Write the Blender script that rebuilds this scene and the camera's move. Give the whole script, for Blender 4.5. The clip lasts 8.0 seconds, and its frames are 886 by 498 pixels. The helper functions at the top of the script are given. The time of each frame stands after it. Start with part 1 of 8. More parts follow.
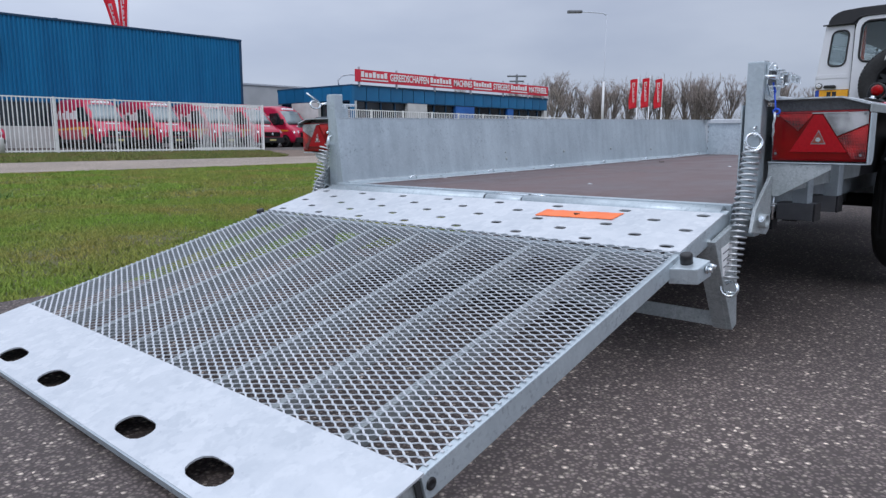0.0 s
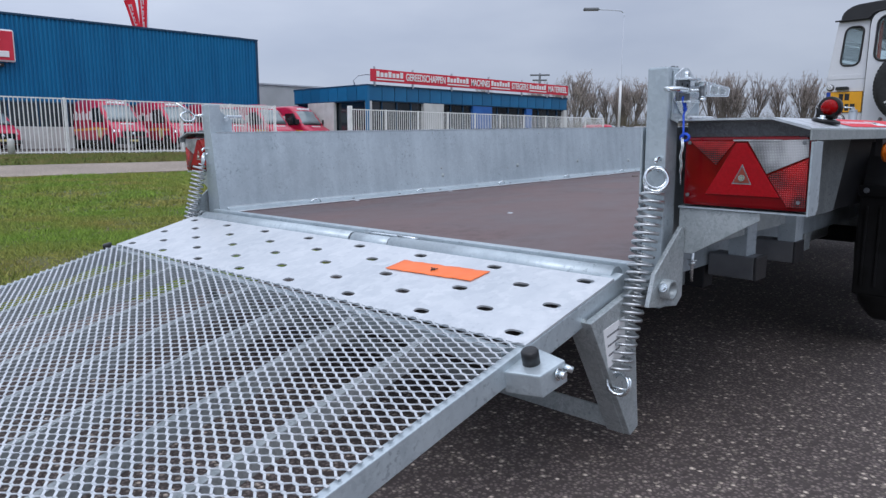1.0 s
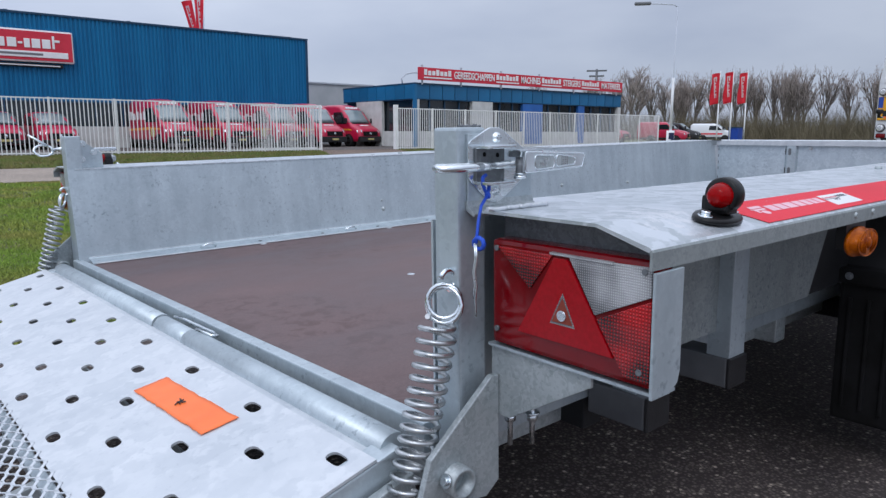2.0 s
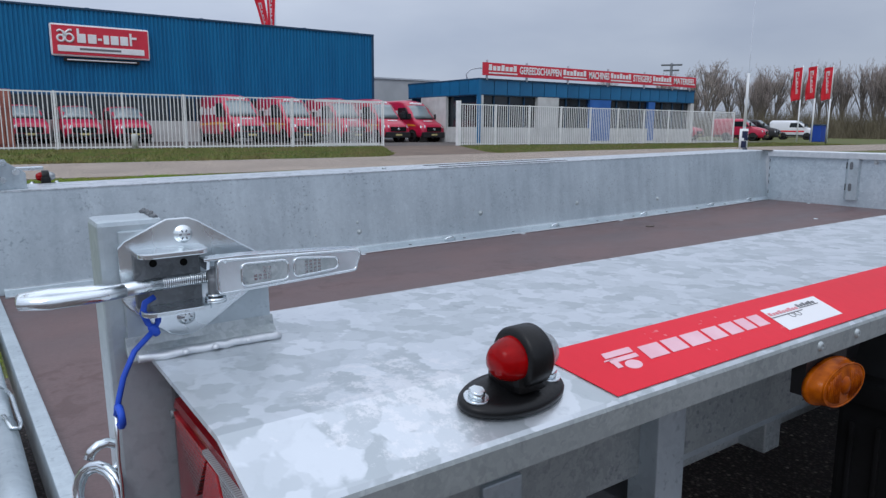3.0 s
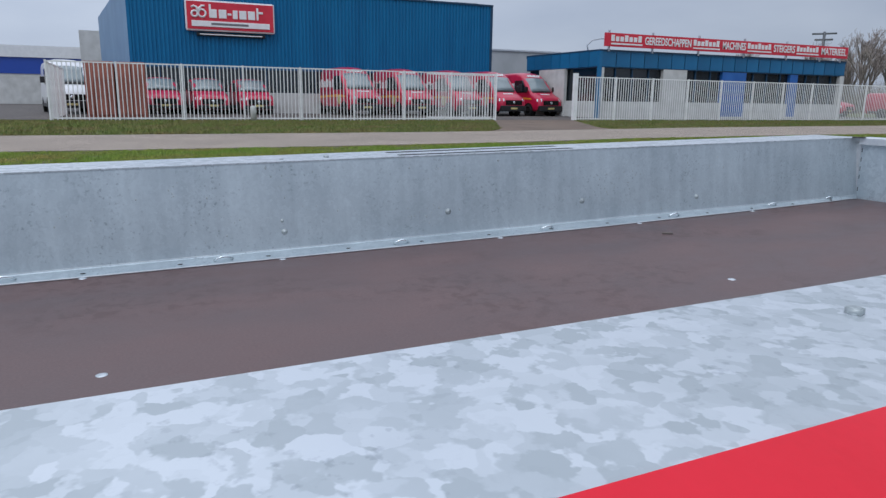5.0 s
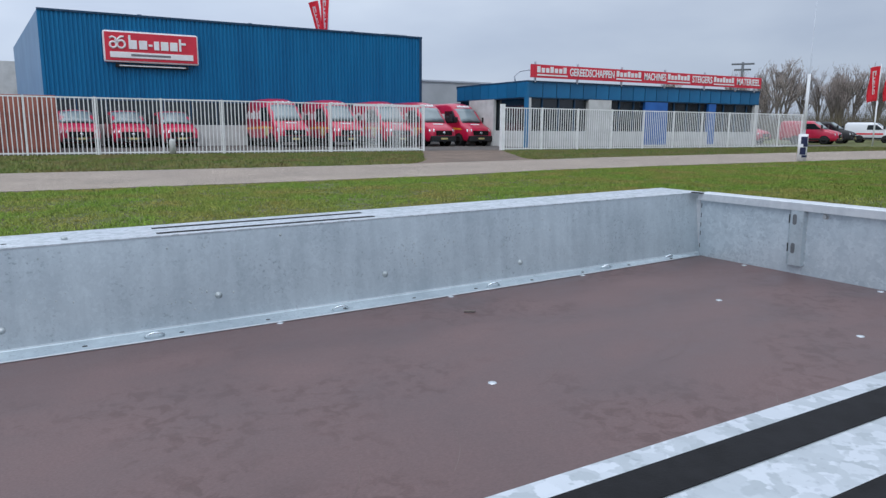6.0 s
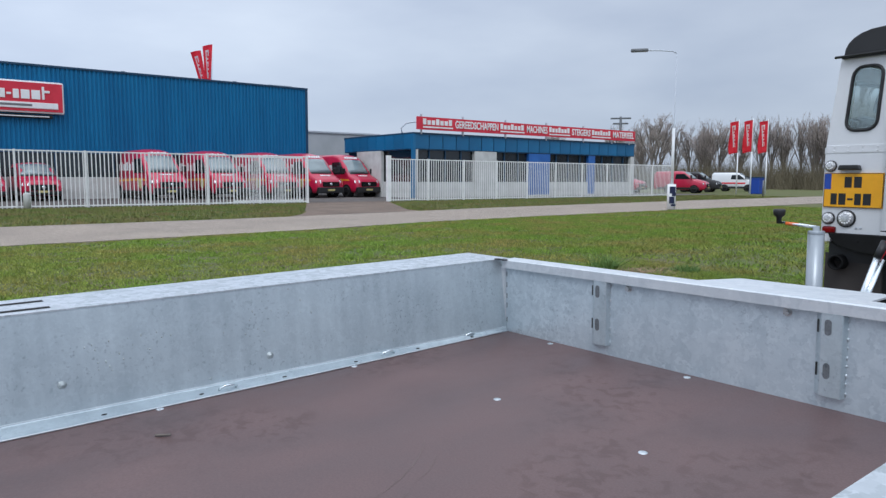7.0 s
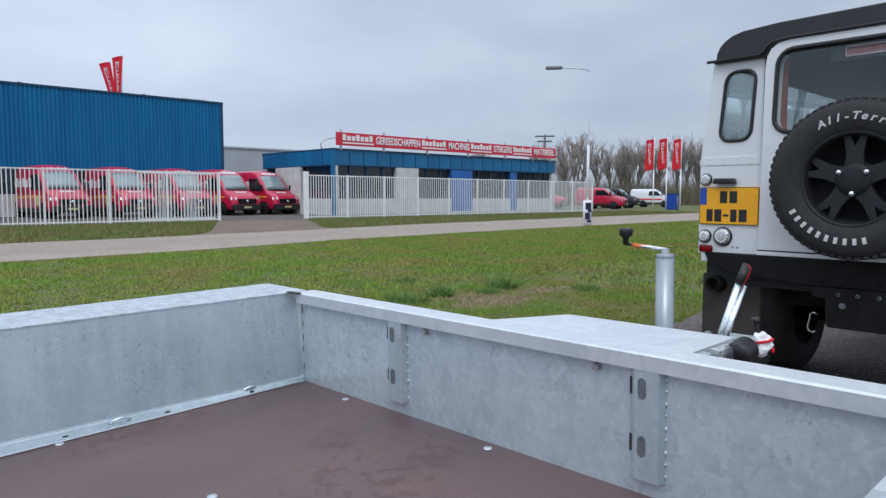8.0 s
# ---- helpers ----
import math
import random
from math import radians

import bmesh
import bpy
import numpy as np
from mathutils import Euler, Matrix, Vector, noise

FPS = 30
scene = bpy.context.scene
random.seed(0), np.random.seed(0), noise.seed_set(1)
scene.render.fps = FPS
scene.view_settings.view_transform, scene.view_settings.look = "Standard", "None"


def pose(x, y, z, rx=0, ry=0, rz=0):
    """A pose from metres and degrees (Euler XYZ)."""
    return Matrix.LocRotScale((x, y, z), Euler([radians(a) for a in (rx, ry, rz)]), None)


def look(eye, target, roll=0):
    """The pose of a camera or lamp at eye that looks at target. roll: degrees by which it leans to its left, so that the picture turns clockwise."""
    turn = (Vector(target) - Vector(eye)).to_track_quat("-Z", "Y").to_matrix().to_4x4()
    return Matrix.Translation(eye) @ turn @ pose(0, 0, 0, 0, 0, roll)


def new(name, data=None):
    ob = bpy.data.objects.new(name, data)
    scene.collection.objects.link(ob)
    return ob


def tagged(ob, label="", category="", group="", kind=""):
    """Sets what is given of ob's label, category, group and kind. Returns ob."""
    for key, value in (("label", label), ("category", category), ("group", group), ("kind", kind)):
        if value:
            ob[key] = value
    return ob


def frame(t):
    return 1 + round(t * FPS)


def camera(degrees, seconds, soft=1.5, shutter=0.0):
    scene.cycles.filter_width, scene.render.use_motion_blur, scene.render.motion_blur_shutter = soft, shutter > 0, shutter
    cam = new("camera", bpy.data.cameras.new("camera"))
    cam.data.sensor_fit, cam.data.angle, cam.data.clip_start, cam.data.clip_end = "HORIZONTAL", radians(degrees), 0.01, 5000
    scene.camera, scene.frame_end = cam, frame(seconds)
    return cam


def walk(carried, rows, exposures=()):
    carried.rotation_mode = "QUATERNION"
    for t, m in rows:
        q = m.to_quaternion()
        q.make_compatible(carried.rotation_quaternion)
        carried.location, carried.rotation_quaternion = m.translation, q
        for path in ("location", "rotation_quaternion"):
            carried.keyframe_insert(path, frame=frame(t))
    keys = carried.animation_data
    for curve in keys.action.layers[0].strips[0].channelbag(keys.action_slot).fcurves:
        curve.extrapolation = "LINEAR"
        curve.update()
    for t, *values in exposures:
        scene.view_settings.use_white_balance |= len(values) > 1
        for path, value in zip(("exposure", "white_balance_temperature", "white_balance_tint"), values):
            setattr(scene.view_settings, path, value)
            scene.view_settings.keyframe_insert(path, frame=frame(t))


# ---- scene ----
cam = camera(65.1, 8.0, soft=1.4)
PATH = [
    (0, (2.586, -2.029, 0.628), (1.229, -0.595, 0.311), 0.2),
    (0.5, (2.559, -1.66, 0.65), (1.178, -0.249, 0.334), 0.3),
    (1, (2.562, -1.281, 0.703), (1.156, 0.106, 0.383), 0.2),
    (1.5, (2.554, -0.9, 0.785), (1.084, 0.417, 0.459), 0.1),
    (2, (2.52, -0.535, 0.836), (1.009, 0.734, 0.506), 0.1),
    (2.2, (2.506, -0.406, 0.857), (0.993, 0.86, 0.527), 0.2),
    (3.3, (2.414, 0.065, 0.921), (0.752, 1.118, 0.56), 0.4),
    (3.5, (2.397, 0.132, 0.913), (0.724, 1.162, 0.539), 0.4),
    (4, (2.377, 0.275, 0.901), (0.673, 1.241, 0.498), 0.6),
    (4.2, (2.373, 0.35, 0.901), (0.644, 1.267, 0.487), 0.5),
    (5.3, (2.307, 0.946, 0.99), (0.523, 1.746, 0.568), 0.9),
    (5.5, (2.311, 1.073, 1.023), (0.548, 1.925, 0.616), 0.8),
    (6, (2.293, 1.385, 1.084), (0.573, 2.345, 0.74), 0.4),
    (6.5, (2.209, 1.729, 1.1), (0.529, 2.778, 0.825), 0.5),
    (7, (2.121, 2.108, 1.119), (0.544, 3.321, 0.918), 0.2),
    (7.5, (2.069, 2.474, 1.116), (0.569, 3.787, 0.954), 0.1),
    (8, (2.021, 2.815, 1.112), (0.57, 4.184, 0.959), 0.1),
]
walk(cam, [(t, look(eye, target, roll)) for t, eye, target, roll in PATH],
     exposures=[(0, -0.06, 6000, 12), (2.2, -0.05, 6000, 12), (3.3, -0.24, 6000, 10), (4.2, -0.26, 6000, 10), (5.5, -0.13, 6000, 9), (6.5, 0.09, 6000, 8), (8, 0.08, 6000, 8)])

# ---- daylight: an even overcast sky, a wide weak sun behind the clouds ----
world = bpy.data.worlds.new("overcast_sky")
scene.world = world
world.use_nodes = True
wn, wl = world.node_tree.nodes, world.node_tree.links
wn.clear()
w_out = wn.new("ShaderNodeOutputWorld")
w_bg = wn.new("ShaderNodeBackground")
w_sky = wn.new("ShaderNodeTexSky")
w_sky.sky_type, w_sky.sun_disc = "NISHITA", False
w_sky.sun_elevation, w_sky.sun_rotation = radians(42), radians(150)
w_dim = wn.new("ShaderNodeMix")
w_dim.data_type, w_dim.blend_type = "RGBA", "MULTIPLY"
w_dim.inputs[0].default_value = 1.0
w_dim.inputs[7].default_value = (0.1, 0.1, 0.1, 1)
w_co = wn.new("ShaderNodeTexCoord")
w_sep = wn.new("ShaderNodeSeparateXYZ")
w_ramp = wn.new("ShaderNodeValToRGB")
w_ramp.color_ramp.elements[0].position, w_ramp.color_ramp.elements[0].color = 0.0, (0.63, 0.685, 0.795, 1)
w_ramp.color_ramp.elements[1].position, w_ramp.color_ramp.elements[1].color = 1.0, (1.75, 1.8, 1.9, 1)
w_mid = w_ramp.color_ramp.elements.new(0.32)
w_mid.color = (0.85, 0.90, 1.0, 1)
w_map = wn.new("ShaderNodeMapping")
w_map.inputs["Scale"].default_value = (1.0, 1.0, 3.2)
w_noise = wn.new("ShaderNodeTexNoise")
w_noise.inputs["Scale"].default_value, w_noise.inputs["Detail"].default_value = 2.1, 5
w_cl = wn.new("ShaderNodeValToRGB")
w_cl.color_ramp.elements[0].position, w_cl.color_ramp.elements[0].color = 0.32, (0.80, 0.82, 0.87, 1)
w_cl.color_ramp.elements[1].position, w_cl.color_ramp.elements[1].color = 0.68, (1.12, 1.11, 1.09, 1)
w_mul = wn.new("ShaderNodeMix")
w_mul.data_type, w_mul.blend_type = "RGBA", "MULTIPLY"
w_mul.inputs[0].default_value = 1.0
w_mix = wn.new("ShaderNodeMix")
w_mix.data_type = "RGBA"
w_mix.inputs[0].default_value = 0.9
wl.new(w_co.outputs["Generated"], w_sep.inputs[0])
wl.new(w_sep.outputs["Z"], w_ramp.inputs[0])
wl.new(w_co.outputs["Generated"], w_map.inputs[0])
wl.new(w_map.outputs[0], w_noise.inputs["Vector"])
wl.new(w_noise.outputs["Fac"], w_cl.inputs[0])
wl.new(w_ramp.outputs[0], w_mul.inputs[6])
wl.new(w_cl.outputs[0], w_mul.inputs[7])
wl.new(w_sky.outputs[0], w_dim.inputs[6])
wl.new(w_dim.outputs[2], w_mix.inputs[6])
wl.new(w_mul.outputs[2], w_mix.inputs[7])
w_side = wn.new("ShaderNodeMapRange")
w_side.inputs[1].default_value, w_side.inputs[2].default_value, w_side.inputs[3].default_value, w_side.inputs[4].default_value = 0.1, 1.0, 1.08, 0.77
wl.new(w_sep.outputs["Y"], w_side.inputs[0])
w_fade = wn.new("ShaderNodeMix")
w_fade.data_type, w_fade.blend_type = "RGBA", "MULTIPLY"
w_fade.inputs[0].default_value = 1.0
wl.new(w_mix.outputs[2], w_fade.inputs[6])
wl.new(w_side.outputs[0], w_fade.inputs[7])
wl.new(w_fade.outputs[2], w_bg.inputs[0])
wl.new(w_bg.outputs[0], w_out.inputs[0])
w_bg.inputs["Strength"].default_value = 0.88

sun = new("sun", bpy.data.lights.new("sun", "SUN"))
sun.data.energy, sun.data.angle, sun.data.color = 0.7, radians(25), (1.0, 0.97, 0.93)
sun.matrix_world = look((20, -30, 40), (0, 0, 0))


# ---- materials ----
def material(name, color, rough=0.5, metal=0.0, dark=None, scale=8.0, bump=0.0, bump_scale=60.0, ramp=(0.35, 0.65),
             spec=0.5, detail=4.0, fine=0.0, stretch=(1, 1, 1), rough2=None, coat=0.0, vary=0.0):
    """A surface of two tones mixed by noise at one scale, with finer grain, relief and an uneven gloss."""
    m = bpy.data.materials.new(name)
    m.use_nodes = True
    n, l = m.node_tree.nodes, m.node_tree.links
    b = n["Principled BSDF"]
    b.inputs["Roughness"].default_value, b.inputs["Metallic"].default_value = rough, metal
    b.inputs["Specular IOR Level"].default_value = spec
    b.inputs["Coat Weight"].default_value = coat
    co = n.new("ShaderNodeTexCoord")
    mp = n.new("ShaderNodeMapping")
    mp.inputs["Scale"].default_value = stretch
    l.new(co.outputs["Object"], mp.inputs[0])
    noise_a = n.new("ShaderNodeTexNoise")
    noise_a.inputs["Scale"].default_value, noise_a.inputs["Detail"].default_value = scale, detail
    l.new(mp.outputs[0], noise_a.inputs["Vector"])
    cr = n.new("ShaderNodeValToRGB")
    dark = dark or tuple(c * 0.8 for c in color)
    cr.color_ramp.elements[0].position, cr.color_ramp.elements[0].color = ramp[0], (*dark, 1)
    cr.color_ramp.elements[1].position, cr.color_ramp.elements[1].color = ramp[1], (*color, 1)
    l.new(noise_a.outputs["Fac"], cr.inputs[0])
    out = cr.outputs[0]
    noise_b = n.new("ShaderNodeTexNoise")
    noise_b.inputs["Scale"].default_value, noise_b.inputs["Detail"].default_value = bump_scale, 3
    l.new(mp.outputs[0], noise_b.inputs["Vector"])
    if fine:
        mx = n.new("ShaderNodeMix")
        mx.data_type, mx.blend_type = "RGBA", "OVERLAY"
        mx.inputs[0].default_value = fine
        l.new(out, mx.inputs[6])
        l.new(noise_b.outputs["Fac"], mx.inputs[7])
        out = mx.outputs[2]
    if vary:
        info = n.new("ShaderNodeObjectInfo")
        hs = n.new("ShaderNodeHueSaturation")
        mr = n.new("ShaderNodeMapRange")
        mr.inputs[3].default_value, mr.inputs[4].default_value = 1 - vary, 1 + vary
        l.new(info.outputs["Random"], mr.inputs[0])
        l.new(mr.outputs[0], hs.inputs["Value"])
        l.new(out, hs.inputs["Color"])
        out = hs.outputs[0]
    l.new(out, b.inputs["Base Color"])
    if rough2 is not None:
        rr = n.new("ShaderNodeMapRange")
        rr.inputs[1].default_value, rr.inputs[2].default_value = 0.35, 0.65
        rr.inputs[3].default_value, rr.inputs[4].default_value = rough, rough2
        l.new(noise_a.outputs["Fac"], rr.inputs[0])
        l.new(rr.outputs[0], b.inputs["Roughness"])
    if bump:
        bp = n.new("ShaderNodeBump")
        bp.inputs["Strength"].default_value, bp.inputs["Distance"].default_value = bump, 0.01
        l.new(noise_b.outputs["Fac"], bp.inputs["Height"])
        l.new(bp.outputs[0], b.inputs["Normal"])
    return m


def galvanized(name, light, dark, cell, rough, metal, spangle=0.5, bump=0.03, dross_mix=0.35, warp_by=0.075, crisp=0.5, bare=None):
    """Hot-dip zinc: flat crystals of differing tone, milky blotches and an uneven sheen."""
    m = bpy.data.materials.new(name)
    m.use_nodes = True
    n, l = m.node_tree.nodes, m.node_tree.links
    b = n["Principled BSDF"]
    b.inputs["Metallic"].default_value = metal
    co = n.new("ShaderNodeTexCoord")
    warp = n.new("ShaderNodeTexNoise")
    warp.inputs["Scale"].default_value, warp.inputs["Detail"].default_value = cell * 0.9, 6 if warp_by > 0.05 else 3
    l.new(co.outputs["Object"], warp.inputs["Vector"])
    add = n.new("ShaderNodeMix")
    add.data_type, add.blend_type = "RGBA", "LINEAR_LIGHT"
    add.inputs[0].default_value = warp_by
    l.new(co.outputs["Object"], add.inputs[6])
    l.new(warp.outputs["Color"], add.inputs[7])
    vo = n.new("ShaderNodeTexVoronoi")
    vo.feature = "SMOOTH_F1"
    vo.inputs["Smoothness"].default_value = crisp
    vo.inputs["Scale"].default_value = cell
    l.new(add.outputs[2], vo.inputs["Vector"])
    gray = n.new("ShaderNodeRGBToBW")
    l.new(vo.outputs["Color"], gray.inputs[0])
    big = n.new("ShaderNodeTexNoise")
    big.inputs["Scale"].default_value, big.inputs["Detail"].default_value = 3.0, 4
    l.new(co.outputs["Object"], big.inputs["Vector"])
    drip_map = n.new("ShaderNodeMapping")
    drip_map.inputs["Scale"].default_value = (22, 22, 1.6)
    l.new(co.outputs["Object"], drip_map.inputs[0])
    drip = n.new("ShaderNodeTexNoise")
    drip.inputs["Scale"].default_value, drip.inputs["Detail"].default_value = 1.0, 4
    l.new(drip_map.outputs[0], drip.inputs["Vector"])
    blend = n.new("ShaderNodeMix")
    blend.inputs[0].default_value = 0.4
    l.new(big.outputs["Fac"], blend.inputs[2])
    l.new(drip.outputs["Fac"], blend.inputs[3])
    mix = n.new("ShaderNodeMix")
    mix.inputs[0].default_value = spangle
    l.new(blend.outputs[0], mix.inputs[2])
    l.new(gray.outputs[0], mix.inputs[3])
    cr = n.new("ShaderNodeValToRGB")
    cr.color_ramp.elements[0].position, cr.color_ramp.elements[0].color = 0.32, (*dark, 1)
    cr.color_ramp.elements[1].position, cr.color_ramp.elements[1].color = 0.66, (*light, 1)
    l.new(mix.outputs[0], cr.inputs[0])
    l.new(cr.outputs[0], b.inputs["Base Color"])
    dross = n.new("ShaderNodeTexNoise")
    dross.inputs["Scale"].default_value, dross.inputs["Detail"].default_value = 90, 3
    l.new(co.outputs["Object"], dross.inputs["Vector"])
    dr = n.new("ShaderNodeValToRGB")
    dr.color_ramp.elements[0].position, dr.color_ramp.elements[0].color = 0.33, (0.46, 0.49, 0.53, 1)
    dr.color_ramp.elements[1].position, dr.color_ramp.elements[1].color = 0.41, (1, 1, 1, 1)
    l.new(dross.outputs["Fac"], dr.inputs[0])
    spots = n.new("ShaderNodeMix")
    spots.data_type, spots.blend_type = "RGBA", "MULTIPLY"
    where = n.new("ShaderNodeTexNoise")
    where.inputs["Scale"].default_value, where.inputs["Detail"].default_value = 6.5, 4
    l.new(co.outputs["Object"], where.inputs["Vector"])
    wr = n.new("ShaderNodeMapRange")
    wr.inputs[1].default_value, wr.inputs[2].default_value, wr.inputs[3].default_value, wr.inputs[4].default_value = 0.46, 0.62, dross_mix * 0.25, min(1.0, dross_mix * 1.9)
    l.new(where.outputs["Fac"], wr.inputs[0])
    l.new(wr.outputs[0], spots.inputs[0])
    l.new(cr.outputs[0], spots.inputs[6])
    l.new(dr.outputs[0], spots.inputs[7])
    l.new(spots.outputs[2], b.inputs["Base Color"])
    mr = n.new("ShaderNodeMapRange")
    mr.inputs[3].default_value, mr.inputs[4].default_value = rough + 0.14, rough - 0.1
    l.new(mix.outputs[0], mr.inputs[0])
    l.new(mr.outputs[0], b.inputs["Roughness"])
    fine = n.new("ShaderNodeTexNoise")
    fine.inputs["Scale"].default_value, fine.inputs["Detail"].default_value = 38, 5
    l.new(co.outputs["Object"], fine.inputs["Vector"])
    bp = n.new("ShaderNodeBump")
    bp.inputs["Strength"].default_value, bp.inputs["Distance"].default_value = bump * 6, 0.004
    l.new(fine.outputs["Fac"], bp.inputs["Height"])
    l.new(bp.outputs[0], b.inputs["Normal"])
    if bare:
        # a patch of raw, flaky zinc round one spot, its sky glare painted in white
        far = n.new("ShaderNodeVectorMath")
        far.operation = "DISTANCE"
        far.inputs[1].default_value = bare[:3]
        l.new(co.outputs["Object"], far.inputs[0])
        flake = n.new("ShaderNodeTexNoise")
        flake.inputs["Scale"].default_value, flake.inputs["Detail"].default_value, flake.inputs["Roughness"].default_value = 60, 7, 0.78
        l.new(co.outputs["Object"], flake.inputs["Vector"])
        edge = n.new("ShaderNodeMath")
        edge.operation = "MULTIPLY_ADD"
        edge.inputs[1].default_value = 0.42
        l.new(flake.outputs["Fac"], edge.inputs[0])
        l.new(far.outputs["Value"], edge.inputs[2])
        on = n.new("ShaderNodeMapRange")
        on.inputs[1].default_value, on.inputs[2].default_value, on.inputs[3].default_value, on.inputs[4].default_value = bare[3] + 0.14, bare[3] + 0.18, 0.62, 0.0
        l.new(edge.outputs[0], on.inputs[0])
        raw = n.new("ShaderNodeMix")
        raw.data_type = "RGBA"
        raw.inputs[7].default_value = (0.87, 0.87, 0.89, 1)
        l.new(on.outputs[0], raw.inputs[0])
        l.new(spots.outputs[2], raw.inputs[6])
        l.new(raw.outputs[2], b.inputs["Base Color"])
    return m


def speckled(name, base, stones, scale, rough=0.85, bump=0.5, big=0.3):
    """Worn asphalt: dark binder, pale stones of many sizes, broad stains."""
    m = bpy.data.materials.new(name)
    m.use_nodes = True
    n, l = m.node_tree.nodes, m.node_tree.links
    b = n["Principled BSDF"]
    b.inputs["Roughness"].default_value = rough
    co = n.new("ShaderNodeTexCoord")
    vo = n.new("ShaderNodeTexVoronoi")
    vo.inputs["Scale"].default_value, vo.inputs["Randomness"].default_value = scale, 1
    l.new(co.outputs["Object"], vo.inputs["Vector"])
    tone = n.new("ShaderNodeRGBToBW")
    l.new(vo.outputs["Color"], tone.inputs[0])
    pick = n.new("ShaderNodeValToRGB")
    e = pick.color_ramp.elements
    e[0].position, e[0].color = 0.66, (*base, 1)
    e[1].position, e[1].color = 0.93, (*stones, 1)
    mid = e.new(0.79)
    mid.color = (*[base[i] * 0.55 + stones[i] * 0.2 for i in range(3)], 1)
    l.new(tone.outputs[0], pick.inputs[0])
    edge = n.new("ShaderNodeValToRGB")
    edge.color_ramp.elements[0].position, edge.color_ramp.elements[0].color = 0.25, (1, 1, 1, 1)
    edge.color_ramp.elements[1].position, edge.color_ramp.elements[1].color = 0.5, (0.25, 0.25, 0.25, 1)
    l.new(vo.outputs["Distance"], edge.inputs[0])
    m1 = n.new("ShaderNodeMix")
    m1.data_type, m1.blend_type = "RGBA", "MULTIPLY"
    m1.inputs[0].default_value = 0.8
    l.new(pick.outputs[0], m1.inputs[6])
    l.new(edge.outputs[0], m1.inputs[7])
    st = n.new("ShaderNodeTexNoise")
    st.inputs["Scale"].default_value, st.inputs["Detail"].default_value = 0.7, 6
    l.new(co.outputs["Object"], st.inputs["Vector"])
    sr = n.new("ShaderNodeValToRGB")
    sr.color_ramp.elements[0].position, sr.color_ramp.elements[0].color = 0.35, (1 - big, 1 - big, 1 - big, 1)
    sr.color_ramp.elements[1].position, sr.color_ramp.elements[1].color = 0.7, (1 + big, 1 + big * 0.95, 1 + big * 0.85, 1)
    l.new(st.outputs["Fac"], sr.inputs[0])
    m2 = n.new("ShaderNodeMix")
    m2.data_type, m2.blend_type = "RGBA", "MULTIPLY"
    m2.inputs[0].default_value = 1
    l.new(m1.outputs[2], m2.inputs[6])
    l.new(sr.outputs[0], m2.inputs[7])
    l.new(m2.outputs[2], b.inputs["Base Color"])
    bp = n.new("ShaderNodeBump")
    bp.inputs["Strength"].default_value, bp.inputs["Distance"].default_value, bp.invert = bump, 0.006, True
    l.new(vo.outputs["Distance"], bp.inputs["Height"])
    l.new(bp.outputs[0], b.inputs["Normal"])
    return m


def glass(name, tint, rough=0.02):
    """A thin tinted pane: part clear, part glossy."""
    m = bpy.data.materials.new(name)
    m.use_nodes = True
    n, l = m.node_tree.nodes, m.node_tree.links
    b = n["Principled BSDF"]
    b.inputs["Base Color"].default_value = (*tint, 1)
    b.inputs["Transmission Weight"].default_value, b.inputs["Roughness"].default_value = 1.0, rough
    b.inputs["IOR"].default_value = 1.45
    return m


def prism_lens(name, light, dark, cell, rough=0.15):
    """Moulded lamp lens: a fine grid of prisms, its glow painted in as random lighter spots."""
    m = bpy.data.materials.new(name)
    m.use_nodes = True
    n, l = m.node_tree.nodes, m.node_tree.links
    b = n["Principled BSDF"]
    b.inputs["Roughness"].default_value, b.inputs["Coat Weight"].default_value = rough, 0.3
    co = n.new("ShaderNodeTexCoord")
    waves = []
    for axis in ("X", "Z"):
        w = n.new("ShaderNodeTexWave")
        w.bands_direction = axis
        w.inputs["Scale"].default_value = cell
        l.new(co.outputs["Object"], w.inputs["Vector"])
        waves.append(w)
    mul = n.new("ShaderNodeMath")
    mul.operation = "MULTIPLY"
    l.new(waves[0].outputs["Fac"], mul.inputs[0])
    l.new(waves[1].outputs["Fac"], mul.inputs[1])
    cloud = n.new("ShaderNodeTexNoise")
    cloud.inputs["Scale"].default_value = 14
    l.new(co.outputs["Object"], cloud.inputs["Vector"])
    add = n.new("ShaderNodeMath")
    add.operation = "MULTIPLY_ADD"
    add.inputs[1].default_value = 0.5
    l.new(mul.outputs[0], add.inputs[0])
    mr = n.new("ShaderNodeMapRange")
    mr.inputs[1].default_value, mr.inputs[2].default_value, mr.inputs[3].default_value, mr.inputs[4].default_value = 0.35, 0.68, 0.0, 0.75
    l.new(cloud.outputs["Fac"], mr.inputs[0])
    l.new(mr.outputs[0], add.inputs[2])
    cr = n.new("ShaderNodeValToRGB")
    cr.color_ramp.elements[0].position, cr.color_ramp.elements[0].color = 0.1, (*dark, 1)
    cr.color_ramp.elements[1].position, cr.color_ramp.elements[1].color = 0.9, (*light, 1)
    l.new(add.outputs[0], cr.inputs[0])
    l.new(cr.outputs[0], b.inputs["Base Color"])
    bp = n.new("ShaderNodeBump")
    bp.inputs["Strength"].default_value, bp.inputs["Distance"].default_value = 0.5, 0.002
    l.new(mul.outputs[0], bp.inputs["Height"])
    l.new(bp.outputs[0], b.inputs["Normal"])
    return m


